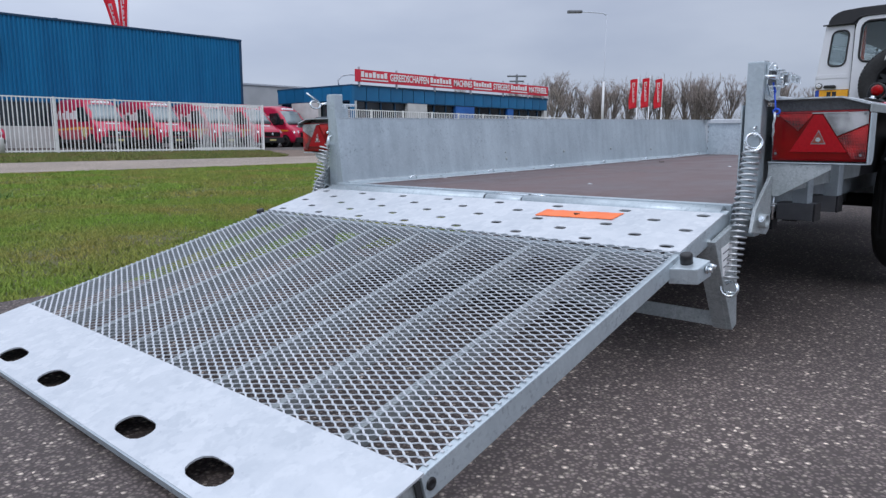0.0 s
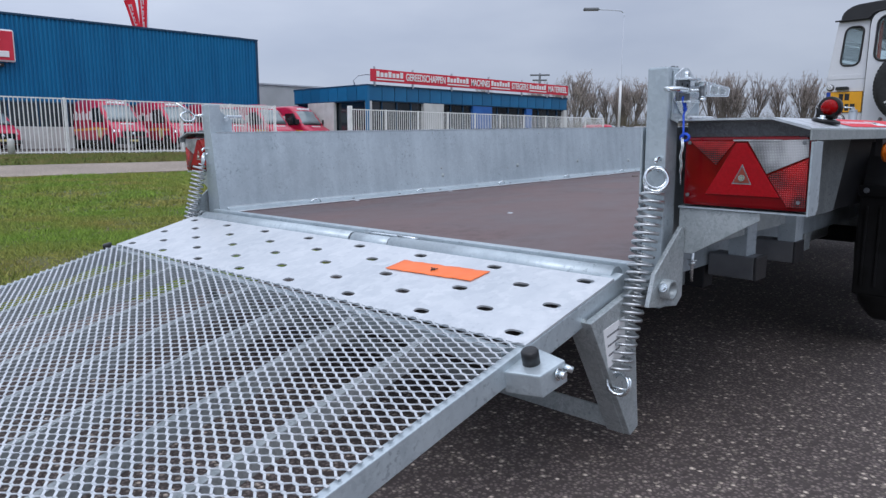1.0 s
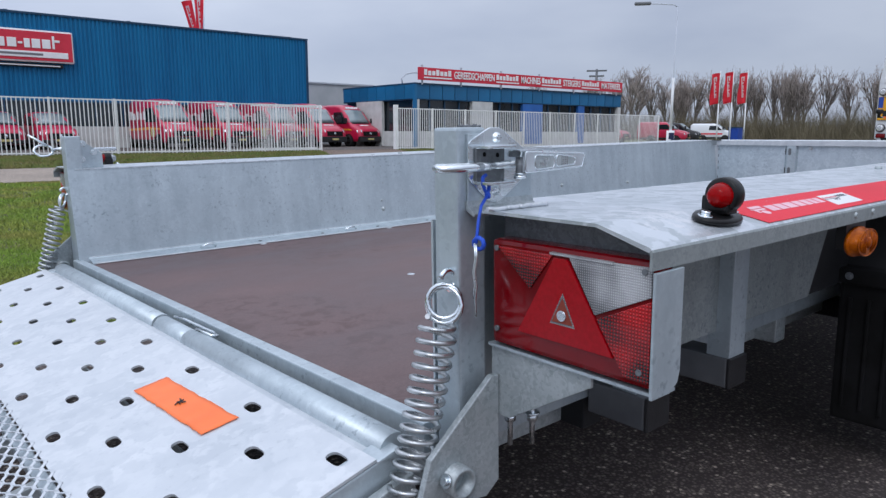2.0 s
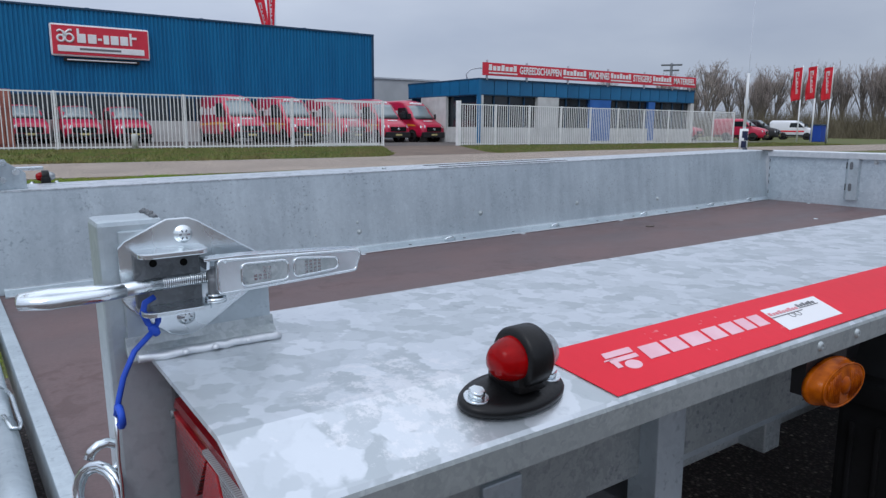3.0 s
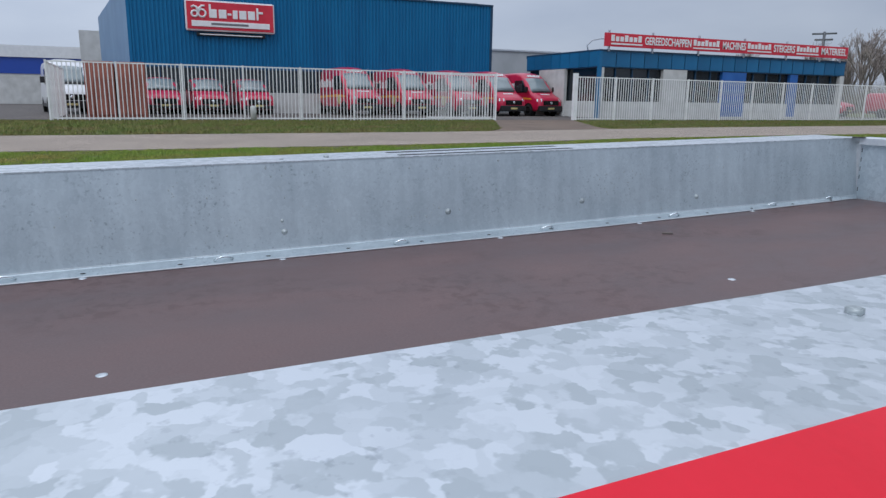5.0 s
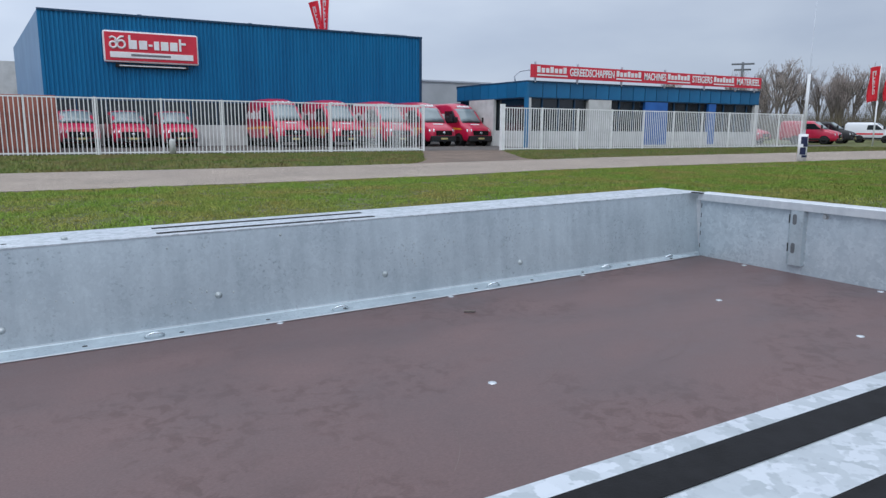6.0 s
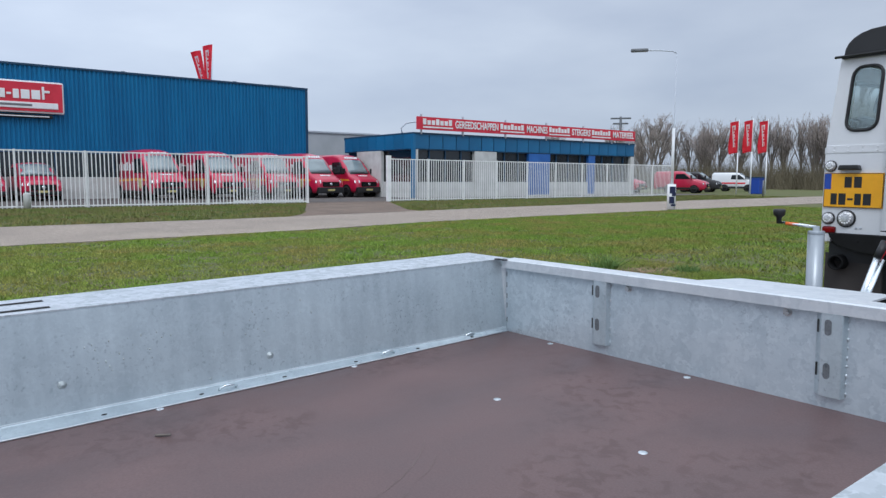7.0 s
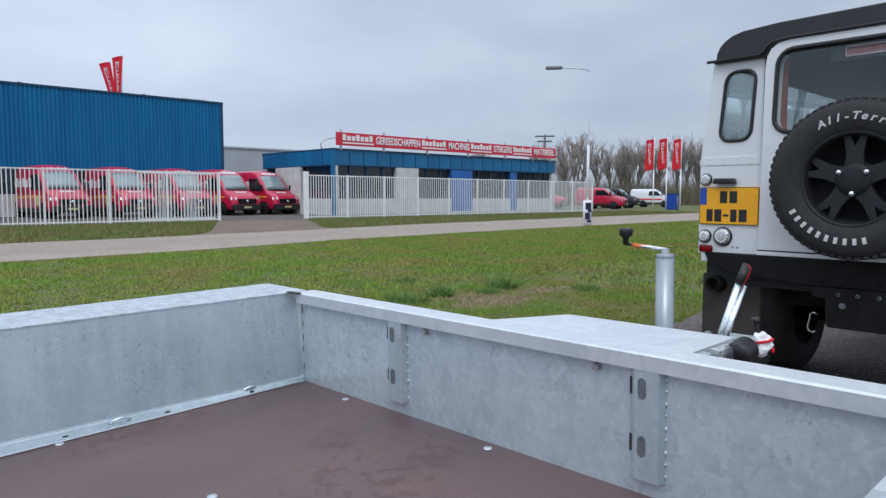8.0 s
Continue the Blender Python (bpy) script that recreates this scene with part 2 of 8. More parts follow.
GALV = galvanized("galvanized_panel", (0.575, 0.645, 0.68), (0.385, 0.445, 0.485), 45, 0.38, 0.5, 0.15, dross_mix=0.30)
# Front board copy: lighter and bluer, with the sky's reflection in the colour.
GALV_FRONT = galvanized("galvanized_front_sky_tint", (0.66, 0.735, 0.785), (0.47, 0.545, 0.60), 34, 0.36, 0.5, 0.34, dross_mix=0.22)
GALV_TOP = galvanized("galvanized_spangle", (0.71, 0.75, 0.79), (0.48, 0.525, 0.55), 46, 0.34, 0.6, 0.60, 0.02, dross_mix=0.2, warp_by=0.024, crisp=0.28, bare=(2.06, 0.205, 0.68, 0.085))
GALV_RAMP = galvanized("galvanized_bright", (0.70, 0.725, 0.75), (0.55, 0.585, 0.62), 26, 0.42, 0.45, 0.3, 0.02, dross_mix=0.10)
GALV_DULL = galvanized("galvanized_frame", (0.52, 0.56, 0.57), (0.36, 0.40, 0.41), 60, 0.45, 0.55, 0.4)
# Darker zinc copy with shade in its colour, for arch lip and panel below.
GALV_SHADED = galvanized("galvanized_shaded", (0.40, 0.43, 0.43), (0.27, 0.30, 0.30), 60, 0.5, 0.5, 0.3)
# Darker galvanized copy; paints shade into lamp_back, latch_body and the stiffener slots.
GALV_DARK = galvanized("shaded_and_dark_steel", (0.20, 0.215, 0.23), (0.12, 0.13, 0.14), 60, 0.5, 0.4, 0.4)
ZINC = material("zinc_plated_steel", (0.82, 0.87, 0.89), 0.17, 1.0, (0.72, 0.77, 0.80), 14, 0.03, 160, rough2=0.34)
PRESSED = material("pressed_zinc_sheet", (0.74, 0.78, 0.81), 0.34, 0.75, (0.60, 0.64, 0.67), 22, 0.05, 140, rough2=0.46)
TUBE = material("smooth_zinc_tube", (0.36, 0.39, 0.42), 0.36, 0.6, (0.30, 0.33, 0.36), 5, 0.02, 120)
STEEL = material("worn_steel_wire", (0.62, 0.64, 0.65), 0.25, 0.9, (0.42, 0.44, 0.45), 60, 0.05, 200, rough2=0.4)
PLYWOOD = material("film_faced_plywood", (0.142, 0.089, 0.086), 0.36, 0, (0.100, 0.059, 0.056), 2.8, 0.05, 180, (0.3, 0.7), fine=0.35,
                   stretch=(1.5, 0.9, 1), rough2=0.58, detail=10)
# worn patches where the film is rubbed through: torn flecks inside larger islands
pn, pl = PLYWOOD.node_tree.nodes, PLYWOOD.node_tree.links
p_bsdf = pn["Principled BSDF"]
p_src = p_bsdf.inputs["Base Color"].links[0].from_socket
p_co = pn.new("ShaderNodeTexCoord")
p_ramps = []
for p_scale, p_detail, p_lo, p_hi, p_dist in ((1.9, 3, 0.50, 0.60, 0.0), (24.0, 7, 0.49, 0.60, 0.7)):
    p_noise, p_range = pn.new("ShaderNodeTexNoise"), pn.new("ShaderNodeMapRange")
    p_noise.inputs["Scale"].default_value, p_noise.inputs["Detail"].default_value = p_scale, p_detail
    p_noise.inputs["Distortion"].default_value = p_dist
    p_range.inputs[1].default_value, p_range.inputs[2].default_value = p_lo, p_hi
    pl.new(p_co.outputs["Object"], p_noise.inputs["Vector"])
    pl.new(p_noise.outputs["Fac"], p_range.inputs[0])
    p_ramps.append(p_range)
p_mask, p_mix = pn.new("ShaderNodeMath"), pn.new("ShaderNodeMix")
p_mask.operation, p_mix.data_type = "MULTIPLY", "RGBA"
pl.new(p_ramps[0].outputs[0], p_mask.inputs[0])
pl.new(p_ramps[1].outputs[0], p_mask.inputs[1])
p_half = pn.new("ShaderNodeMath")
p_half.operation = "MULTIPLY"
p_half.inputs[1].default_value = 0.5
pl.new(p_mask.outputs[0], p_half.inputs[0])
pl.new(p_half.outputs[0], p_mix.inputs[0])
pl.new(p_src, p_mix.inputs[6])
p_mix.inputs[7].default_value = (0.066, 0.032, 0.027, 1)
pl.new(p_mix.outputs[2], p_bsdf.inputs["Base Color"])
SCUFF = material("scratched_film", (0.20, 0.155, 0.14), 0.6, 0, (0.12, 0.09, 0.08), 30)
BLACK = material("black_plastic", (0.018, 0.018, 0.02), 0.42, 0, (0.01, 0.01, 0.011), 20, 0.08, 300)
BLACK_PAINT = material("black_painted_steel", (0.020, 0.021, 0.0235), 0.5, 0, (0.011, 0.0115, 0.013), 9, 0.06, 90, spec=0.28)
LAMP_BLACK = material("black_lamp_rubber", (0.0065, 0.0065, 0.007), 0.38, 0, (0.004, 0.004, 0.0045), 20, 0.04, 300, spec=0.32)
LENS_DOME = material("red_dome_lens", (0.32, 0.0008, 0.002), 0.14, 0, (0.17, 0.0003, 0.001), 60, 0.0, spec=0.15)
LENS_CLEAR = material("clear_dome_lens", (0.50, 0.53, 0.55), 0.08, 0, (0.16, 0.175, 0.185), 75, 0.06, 160, spec=0.8)
# Deeper black for the underbody, rear crossmember and tow plate.
UNDER = material("deep_black_steel", (0.0085, 0.0085, 0.009), 0.6, 0, (0.005, 0.005, 0.005), 14, 0.1, 90, spec=0.2)
RUBBER = material("tyre_rubber", (0.022, 0.022, 0.023), 0.75, 0, (0.013, 0.013, 0.013), 30, 0.15, 160)
BEAM = material("dull_grey_tube", (0.17, 0.175, 0.185), 0.45, 0.2, (0.11, 0.115, 0.125), 12, 0.04, 90)
BROWN_FLAP = material("dusty_rubber", (0.045, 0.038, 0.036), 0.85, 0, (0.03, 0.026, 0.025), 6, 0.1, 120)
FLAP = material("dull_black_flap", (0.010, 0.010, 0.011), 0.8, 0, (0.006, 0.006, 0.006), 20, 0.1, 160, spec=0.15)
MAT = material("grit_mat", (0.010, 0.010, 0.012), 0.7, 0, (0.005, 0.005, 0.006), 40, 0.12, 500, spec=0.25)
RED_LENS = material("red_lens", (0.19, 0.0007, 0.0035), 0.10, 0, (0.12, 0.0005, 0.0025), 14, 0.0, spec=0.35)
RED_REFLECT = material("red_reflector", (0.36, 0.0015, 0.007), 0.16, 0, (0.29, 0.001, 0.005), 220, 0.1, 600, spec=0.3)
RED_DEEP = prism_lens("red_prism_lens", (0.66, 0.008, 0.012), (0.035, 0.001, 0.002), 80)
CLEAR_LENS = prism_lens("clear_prism_lens", (0.56, 0.57, 0.58), (0.12, 0.125, 0.13), 110)
AMBER = material("amber_lens", (0.50, 0.115, 0.001), 0.16, 0, (0.20, 0.032, 0.0004), 55, 0.06, 240, spec=0.12)
STICKER_RED = material("red_vinyl", (0.72, 0.014, 0.034), 0.45, 0, (0.66, 0.011, 0.028), 5, 0.02, 90, fine=0.08, spec=0.25)
STICKER_PINK = material("faded_white_print", (0.80, 0.52, 0.57), 0.5, 0, (0.74, 0.42, 0.48), 30)
STICKER_SCUFF = material("rubbed_vinyl", (0.74, 0.16, 0.18), 0.5, 0, (0.70, 0.10, 0.12), 60)
STICKER_WHITE = material("white_label", (0.82, 0.82, 0.82), 0.4, 0, (0.76, 0.76, 0.77), 12)
PRINT_GREY = material("grey_print", (0.2, 0.2, 0.21), 0.6, 0, (0.14, 0.14, 0.15), 30)
PRINT_RED = material("pale_red_print", (0.72, 0.3, 0.32), 0.6, 0, (0.66, 0.25, 0.28), 30)
ORANGE = material("orange_sticker", (0.95, 0.20, 0.045), 0.45, 0, (0.88, 0.165, 0.03), 9, 0.05, 40, fine=0.1)
BLUE_CORD = material("blue_cord", (0.02, 0.09, 0.6), 0.6, 0, (0.012, 0.06, 0.45), 60)
WHITE = material("white_paint", (0.78, 0.79, 0.80), 0.42, 0, (0.72, 0.73, 0.74), 3, 0.02, 60)
FENCE_WHITE = material("white_coated_steel", (0.86, 0.86, 0.85), 0.5, 0, (0.76, 0.76, 0.75), 3, 0.0, vary=0.05)
VAN_RED = material("red_van_paint", (0.52, 0.012, 0.058), 0.28, 0, (0.44, 0.009, 0.046), 2, coat=0.35)
BADGE = material("pale_yellow_badge", (0.72, 0.62, 0.30), 0.4, 0, (0.5, 0.42, 0.15), 4)
VAN_STRIPE = material("yellow_stripe", (0.85, 0.42, 0.03), 0.4, 0, (0.7, 0.3, 0.02), 3)
BLUE_CLAD = material("blue_cladding", (0.012, 0.160, 0.345), 0.5, 0.0, (0.009, 0.130, 0.295), 0.5, 0.02, 20, stretch=(1, 3, 0.4), fine=0.1, spec=0.25)
BLUE_FASCIA = material("blue_fascia", (0.014, 0.15, 0.32), 0.4, 0, (0.010, 0.12, 0.27), 0.8, vary=0.12)
BLUE_DARK = material("dark_blue_frame", (0.006, 0.05, 0.115), 0.45, 0, (0.004, 0.04, 0.09), 2)
BLUE_BRIGHT = material("bright_blue_panel", (0.03, 0.14, 0.45), 0.45, 0, (0.02, 0.11, 0.38), 1)
PLASTER = material("pale_render", (0.62, 0.62, 0.60), 0.85, 0, (0.5, 0.5, 0.48), 1.5, 0.1, 30, fine=0.2)
CONCRETE = material("grey_panel", (0.5, 0.52, 0.53), 0.8, 0, (0.42, 0.44, 0.45), 0.6, 0.05, 20)
# Light grey base colour paints in part of the sky's reflection.
WINDSCREEN = material("sky_painted_windscreen", (0.25, 0.30, 0.31), 0.06, 0, (0.16, 0.20, 0.21), 0.8, spec=1.0)
WINDOW_DARK = material("dark_window_glass", (0.02, 0.028, 0.035), 0.08, 0, (0.012, 0.016, 0.02), 0.5, spec=0.6)
BANNER_RED = material("red_banner", (0.66, 0.026, 0.055), 0.5, 0, (0.58, 0.02, 0.045), 1.2)
BANNER_WHITE = material("white_lettering", (0.85, 0.85, 0.85), 0.5, 0, (0.78, 0.78, 0.78), 3)
CONTAINER = material("orange_brown_container", (0.36, 0.125, 0.09), 0.6, 0, (0.26, 0.085, 0.06), 1.3, 0.1, 20, fine=0.2)
YELLOW_PLATE = material("yellow_plate", (0.88, 0.42, 0.010), 0.35, 0, (0.82, 0.38, 0.008), 20)
BLUE_PLATE = material("blue_plate_band", (0.02, 0.07, 0.4), 0.4, 0, (0.015, 0.06, 0.34), 20)
NAVY = material("navy_print", (0.012, 0.018, 0.07), 0.5, 0, (0.008, 0.012, 0.05), 6)
CAR_WHITE = material("white_car_paint", (0.74, 0.75, 0.77), 0.3, 0, (0.70, 0.71, 0.735), 1.2, 0.01, 40, coat=0.3, fine=0.06)
ROOF_BLACK = material("satin_black_paint", (0.020, 0.020, 0.023), 0.55, 0, (0.014, 0.014, 0.016), 4, 0.1, 120)
GLASS_CAR = glass("tinted_car_glass", (0.80, 0.97, 0.97))
LAMP_CLEAR = material("led_lamp_lens", (0.75, 0.76, 0.78), 0.15, 0.4, (0.35, 0.36, 0.37), 80, 0.2, 300, coat=0.5)
GREY_POLE = material("grey_pole", (0.52, 0.55, 0.59), 0.55, 0.2, (0.46, 0.49, 0.53), 3)
# Tone chosen to blend with the sky behind the pole.
PALE_POLE = material("sky_toned_pole", (0.56, 0.60, 0.66), 0.6, 0, (0.50, 0.54, 0.60), 3)
DARK_GREY = material("dark_grey_enamel", (0.16, 0.17, 0.19), 0.5, 0, (0.12, 0.13, 0.14), 3)
ASPHALT = speckled("worn_asphalt", (0.182, 0.146, 0.138), (0.82, 0.70, 0.60), 105)
ROAD = speckled("pale_road_asphalt", (0.565, 0.465, 0.38), (0.64, 0.56, 0.49), 60, big=0.12, bump=0.2)
YARD = speckled("yard_paving", (0.19, 0.165, 0.15), (0.34, 0.30, 0.28), 30, big=0.2, bump=0.2)
DRIVE = speckled("driveway_asphalt", (0.29, 0.205, 0.150), (0.40, 0.315, 0.25), 45, big=0.2, bump=0.2)
SOIL = material("turf", (0.085, 0.115, 0.022), 0.95, 0, (0.120, 0.100, 0.040), 0.9, 0.4, 60, (0.32, 0.62), fine=0.5, detail=8)
GRASS = material("grass_blades", (0.172, 0.290, 0.034), 0.65, 0, (0.262, 0.250, 0.062), 0.8, 0, 40, (0.34, 0.60), detail=7, spec=0.3)
# every blade has its own tone, from dark green to straw
gn, gl = GRASS.node_tree.nodes, GRASS.node_tree.links
g_geo, g_tone, g_mul = gn.new("ShaderNodeNewGeometry"), gn.new("ShaderNodeValToRGB"), gn.new("ShaderNodeMix")
g_mul.data_type, g_mul.blend_type = "RGBA", "MULTIPLY"
g_mul.inputs[0].default_value = 1.0
for g_pos, g_col in ((0.0, (0.62, 0.68, 0.6)), (0.5, (0.95, 1.0, 0.9)), (0.85, (1.15, 1.2, 1.0)), (1.0, (1.6, 1.4, 1.5))):
    g_el = g_tone.color_ramp.elements[0] if g_pos == 0.0 else g_tone.color_ramp.elements[1] if g_pos == 1.0 else g_tone.color_ramp.elements.new(g_pos)
    g_el.position, g_el.color = g_pos, (*g_col, 1)
gl.new(g_geo.outputs["Random Per Island"], g_tone.inputs[0])
gl.new(gn["Principled BSDF"].inputs["Base Color"].links[0].from_socket, g_mul.inputs[6])
gl.new(g_tone.outputs[0], g_mul.inputs[7])
gl.new(g_mul.outputs[2], gn["Principled BSDF"].inputs["Base Color"])
# light passes through the thin blades
g_src = gn["Principled BSDF"].inputs["Base Color"].links[0].from_socket
g_tr, g_mix = gn.new("ShaderNodeBsdfTranslucent"), gn.new("ShaderNodeMixShader")
g_mix.inputs[0].default_value = 0.25
gl.new(g_src, g_tr.inputs["Color"])
gl.new(gn["Principled BSDF"].outputs[0], g_mix.inputs[1])
gl.new(g_tr.outputs[0], g_mix.inputs[2])
gl.new(g_mix.outputs[0], gn["Material Output"].inputs["Surface"])
# the strip below the fence is thinner and more withered
GRASS_DRY = GRASS.copy()
GRASS_DRY.name = "withered_grass_blades"
for g_el, g_col in zip(GRASS_DRY.node_tree.nodes["Color Ramp"].color_ramp.elements, ((0.190, 0.160, 0.060), (0.125, 0.180, 0.034))):
    g_el.color = (*g_col, 1)
WEED = material("weed_leaves", (0.15, 0.25, 0.06), 0.7, 0, (0.09, 0.17, 0.035), 6)
STRAW = material("dry_straw", (0.40, 0.27, 0.17), 0.85, 0, (0.24, 0.15, 0.09), 25)
BARK = material("bare_bark", (0.20, 0.175, 0.155), 0.9, 0, (0.14, 0.12, 0.105), 3, 0.3, 40)
TWIG = material("bare_twigs", (0.40, 0.345, 0.315), 0.9, 0, (0.30, 0.255, 0.23), 0.6)
SCRUB = material("winter_scrub", (0.175, 0.150, 0.095), 0.9, 0, (0.115, 0.095, 0.060), 0.4, fine=0.4)
FLAG_RED = material("red_flag_cloth", (0.90, 0.085, 0.12), 0.75, 0, (0.78, 0.05, 0.075), 1.5, spec=0.2)
fn, fl_ = FLAG_RED.node_tree.nodes, FLAG_RED.node_tree.links
f_tr, f_mix = fn.new("ShaderNodeBsdfTranslucent"), fn.new("ShaderNodeMixShader")
f_mix.inputs[0].default_value = 0.4
fl_.new(fn["Principled BSDF"].inputs["Base Color"].links[0].from_socket, f_tr.inputs["Color"])
fl_.new(fn["Principled BSDF"].outputs[0], f_mix.inputs[1])
fl_.new(f_tr.outputs[0], f_mix.inputs[2])
fl_.new(f_mix.outputs[0], fn["Material Output"].inputs["Surface"])
INTERIOR = material("dark_interior", (0.025, 0.026, 0.028), 0.8, 0, (0.015, 0.015, 0.016), 5)
RUST_RED = material("red_webbing", (0.25, 0.04, 0.02), 0.7, 0, (0.18, 0.03, 0.015), 20)
TYRE_WHITE = material("raised_white_lettering", (0.62, 0.62, 0.61), 0.7, 0, (0.5, 0.5, 0.49), 40)


# ---- mesh helpers ----
def box(bm, x0, x1, y0, y1, z0, z1, bevel=0.0):
    vs = [bm.verts.new((x, y, z)) for x in (x0, x1) for y in (y0, y1) for z in (z0, z1)]
    fs = [bm.faces.new([vs[i] for i in f]) for f in
          ((0, 1, 3, 2), (4, 6, 7, 5), (0, 4, 5, 1), (2, 3, 7, 6), (0, 2, 6, 4), (1, 5, 7, 3))]
    if bevel:
        es = {e for f in fs for e in f.edges}
        bmesh.ops.bevel(bm, geom=list(es), offset=bevel, segments=2, affect="EDGES", profile=0.6)
    return bm


def prism(bm, poly, axis, a, b, bevel=0.0):
    """A polygon given in the two axes that follow, extruded along axis from a to b."""
    def put(u, v, w):
        return {"x": (w, u, v), "y": (u, w, v), "z": (u, v, w)}[axis]
    lo = [bm.verts.new(put(u, v, a)) for u, v in poly]
    hi = [bm.verts.new(put(u, v, b)) for u, v in poly]
    n = len(poly)
    fs = [bm.faces.new(lo), bm.faces.new(hi[::-1])]
    fs += [bm.faces.new((lo[i], hi[i], hi[(i + 1) % n], lo[(i + 1) % n])) for i in range(n)]
    bmesh.ops.recalc_face_normals(bm, faces=fs)
    if bevel:
        es = {e for f in fs for e in f.edges}
        bmesh.ops.bevel(bm, geom=list(es), offset=bevel, segments=2, affect="EDGES", profile=0.6)
    return bm


def ring_of(bm, c, u, v, r, seg):
    return [bm.verts.new(Vector(c) + u * (r * math.cos(2 * math.pi * i / seg)) + v * (r * math.sin(2 * math.pi * i / seg)))
            for i in range(seg)]


def rod(bm, p0, p1, r0, r1=None, seg=12, caps=True):
    p0, p1 = Vector(p0), Vector(p1)
    r1 = r0 if r1 is None else r1
    d = (p1 - p0).normalized()
    u = d.orthogonal().normalized()
    v = d.cross(u)
    a, b = ring_of(bm, p0, u, v, r0, seg), ring_of(bm, p1, u, v, r1, seg)
    for i in range(seg):
        bm.faces.new((a[i], a[(i + 1) % seg], b[(i + 1) % seg], b[i])).smooth = True
    if caps:
        bm.faces.new(a[::-1])
        bm.faces.new(b)
    return bm


def wire(bm, pts, r, seg=8, closed=False):
    """A round bar bent along points."""
    pts = [Vector(p) for p in pts]
    n = len(pts)
    rings, u = [], None
    for i, p in enumerate(pts):
        q, s = (pts[(i + 1) % n], pts[i - 1]) if closed else (pts[min(i + 1, n - 1)], pts[max(i - 1, 0)])
        d = (q - s).normalized()
        u = d.orthogonal().normalized() if u is None else (u - d * u.dot(d)).normalized()
        rings.append(ring_of(bm, p, u, d.cross(u), r, seg))
    for i in range(n if closed else n - 1):
        a, b = rings[i], rings[(i + 1) % n]
        for k in range(seg):
            bm.faces.new((a[k], a[(k + 1) % seg], b[(k + 1) % seg], b[k])).smooth = True
    if not closed:
        bm.faces.new(rings[0][::-1])
        bm.faces.new(rings[-1])
    return bm


def lathe(bm, profile, m, seg=24):
    """A profile of (radius, height) pairs turned about the z axis of m."""
    rings = []
    for r, h in profile:
        if r < 1e-5:
            rings.append([bm.verts.new(m @ Vector((0, 0, h)))])
        else:
            rings.append([bm.verts.new(m @ Vector((r * math.cos(2 * math.pi * i / seg), r * math.sin(2 * math.pi * i / seg), h))) for i in range(seg)])
    for a, b in zip(rings, rings[1:]):
        for i in range(seg):
            j = (i + 1) % seg
            if len(a) > 1 and len(b) > 1:
                bm.faces.new((a[i], a[j], b[j], b[i])).smooth = True
            elif len(b) > 1:
                bm.faces.new((a[0], b[j], b[i])).smooth = True
            elif len(a) > 1:
                bm.faces.new((a[i], a[j], b[0])).smooth = True
    bmesh.ops.recalc_face_normals(bm, faces=bm.faces[:])
    return bm


def B():
    return bmesh.new()


def mesh_of(name, bm, mat):
    me = bpy.data.meshes.new(name)
    bm.to_mesh(me)
    bm.free()
    me.materials.append(mat)
    return me


def part(name, bm, mat, parent, label=""):
    ob = new(name, mesh_of(name, bm, mat))
    ob.parent = parent
    return tagged(ob, label)


def thing(name, label, category, group="", m=None, kind=""):
    ob = new(name)
    ob.empty_display_size = 0.1
    if m is not None:
        ob.matrix_world = m
    return tagged(ob, label, category, group, kind)


def solid(name, bm, mat, label, category, kind="", m=None, group=""):
    ob = new(name, mesh_of(name, bm, mat))
    if m is not None:
        ob.matrix_world = m
    return tagged(ob, label, category, group, kind)


def flip_x(bm, about):
    for v in bm.verts:
        v.co.x = 2 * about - v.co.x
    bmesh.ops.reverse_faces(bm, faces=bm.faces[:])
    return bm


def hexbolt(bm, c, axis, r=0.008, h=0.006):
    c, axis = Vector(c), Vector(axis).normalized()
    rod(bm, c - axis * 0.001, c + axis * 0.0018, r * 1.55, seg=14)
    rod(bm, c + axis * 0.0018, c + axis * (0.0018 + h), r, seg=6)
    return bm


def words(name, text, size, depth, mat, parent, m, label="", wide=1.0, span=0.0, bold=0.0):
    cu = bpy.data.curves.new(name, "FONT")
    cu.body, cu.size, cu.extrude, cu.align_x, cu.align_y, cu.offset = text, size, depth, "CENTER", "CENTER", bold
    tmp = bpy.data.objects.new(name, cu)
    me = bpy.data.meshes.new_from_object(tmp)
    bpy.data.objects.remove(tmp)
    if span:
        xs = [v.co.x for v in me.vertices]
        wide = span / (max(xs) - min(xs))
    me.transform(m @ Matrix.Diagonal((wide, 1, 1, 1)))
    me.materials.clear()
    me.materials.append(mat)
    ob = new(name, me)
    ob.parent = parent
    return tagged(ob, label)


# ---- ground ----
rng = random.Random(7)


def sheet(x0, x1, y0, y1, z, nx=1, ny=1, wobble=None):
    bm = B()
    grid = [[bm.verts.new((x0 + (x1 - x0) * i / nx, y0 + (y1 - y0) * j / ny, z)) for j in range(ny + 1)] for i in range(nx + 1)]
    for i in range(nx):
        for j in range(ny):
            bm.faces.new((grid[i][j], grid[i + 1][j], grid[i + 1][j + 1], grid[i][j + 1]))
    if wobble:
        for row in grid:
            for v in row:
                wobble(v.co)
    return bm


solid("ground", sheet(-700, 500, -500, 900, -0.03, 12, 12), SOIL, "mown winter grass verge with bare earthy patches", "ground", "structure")


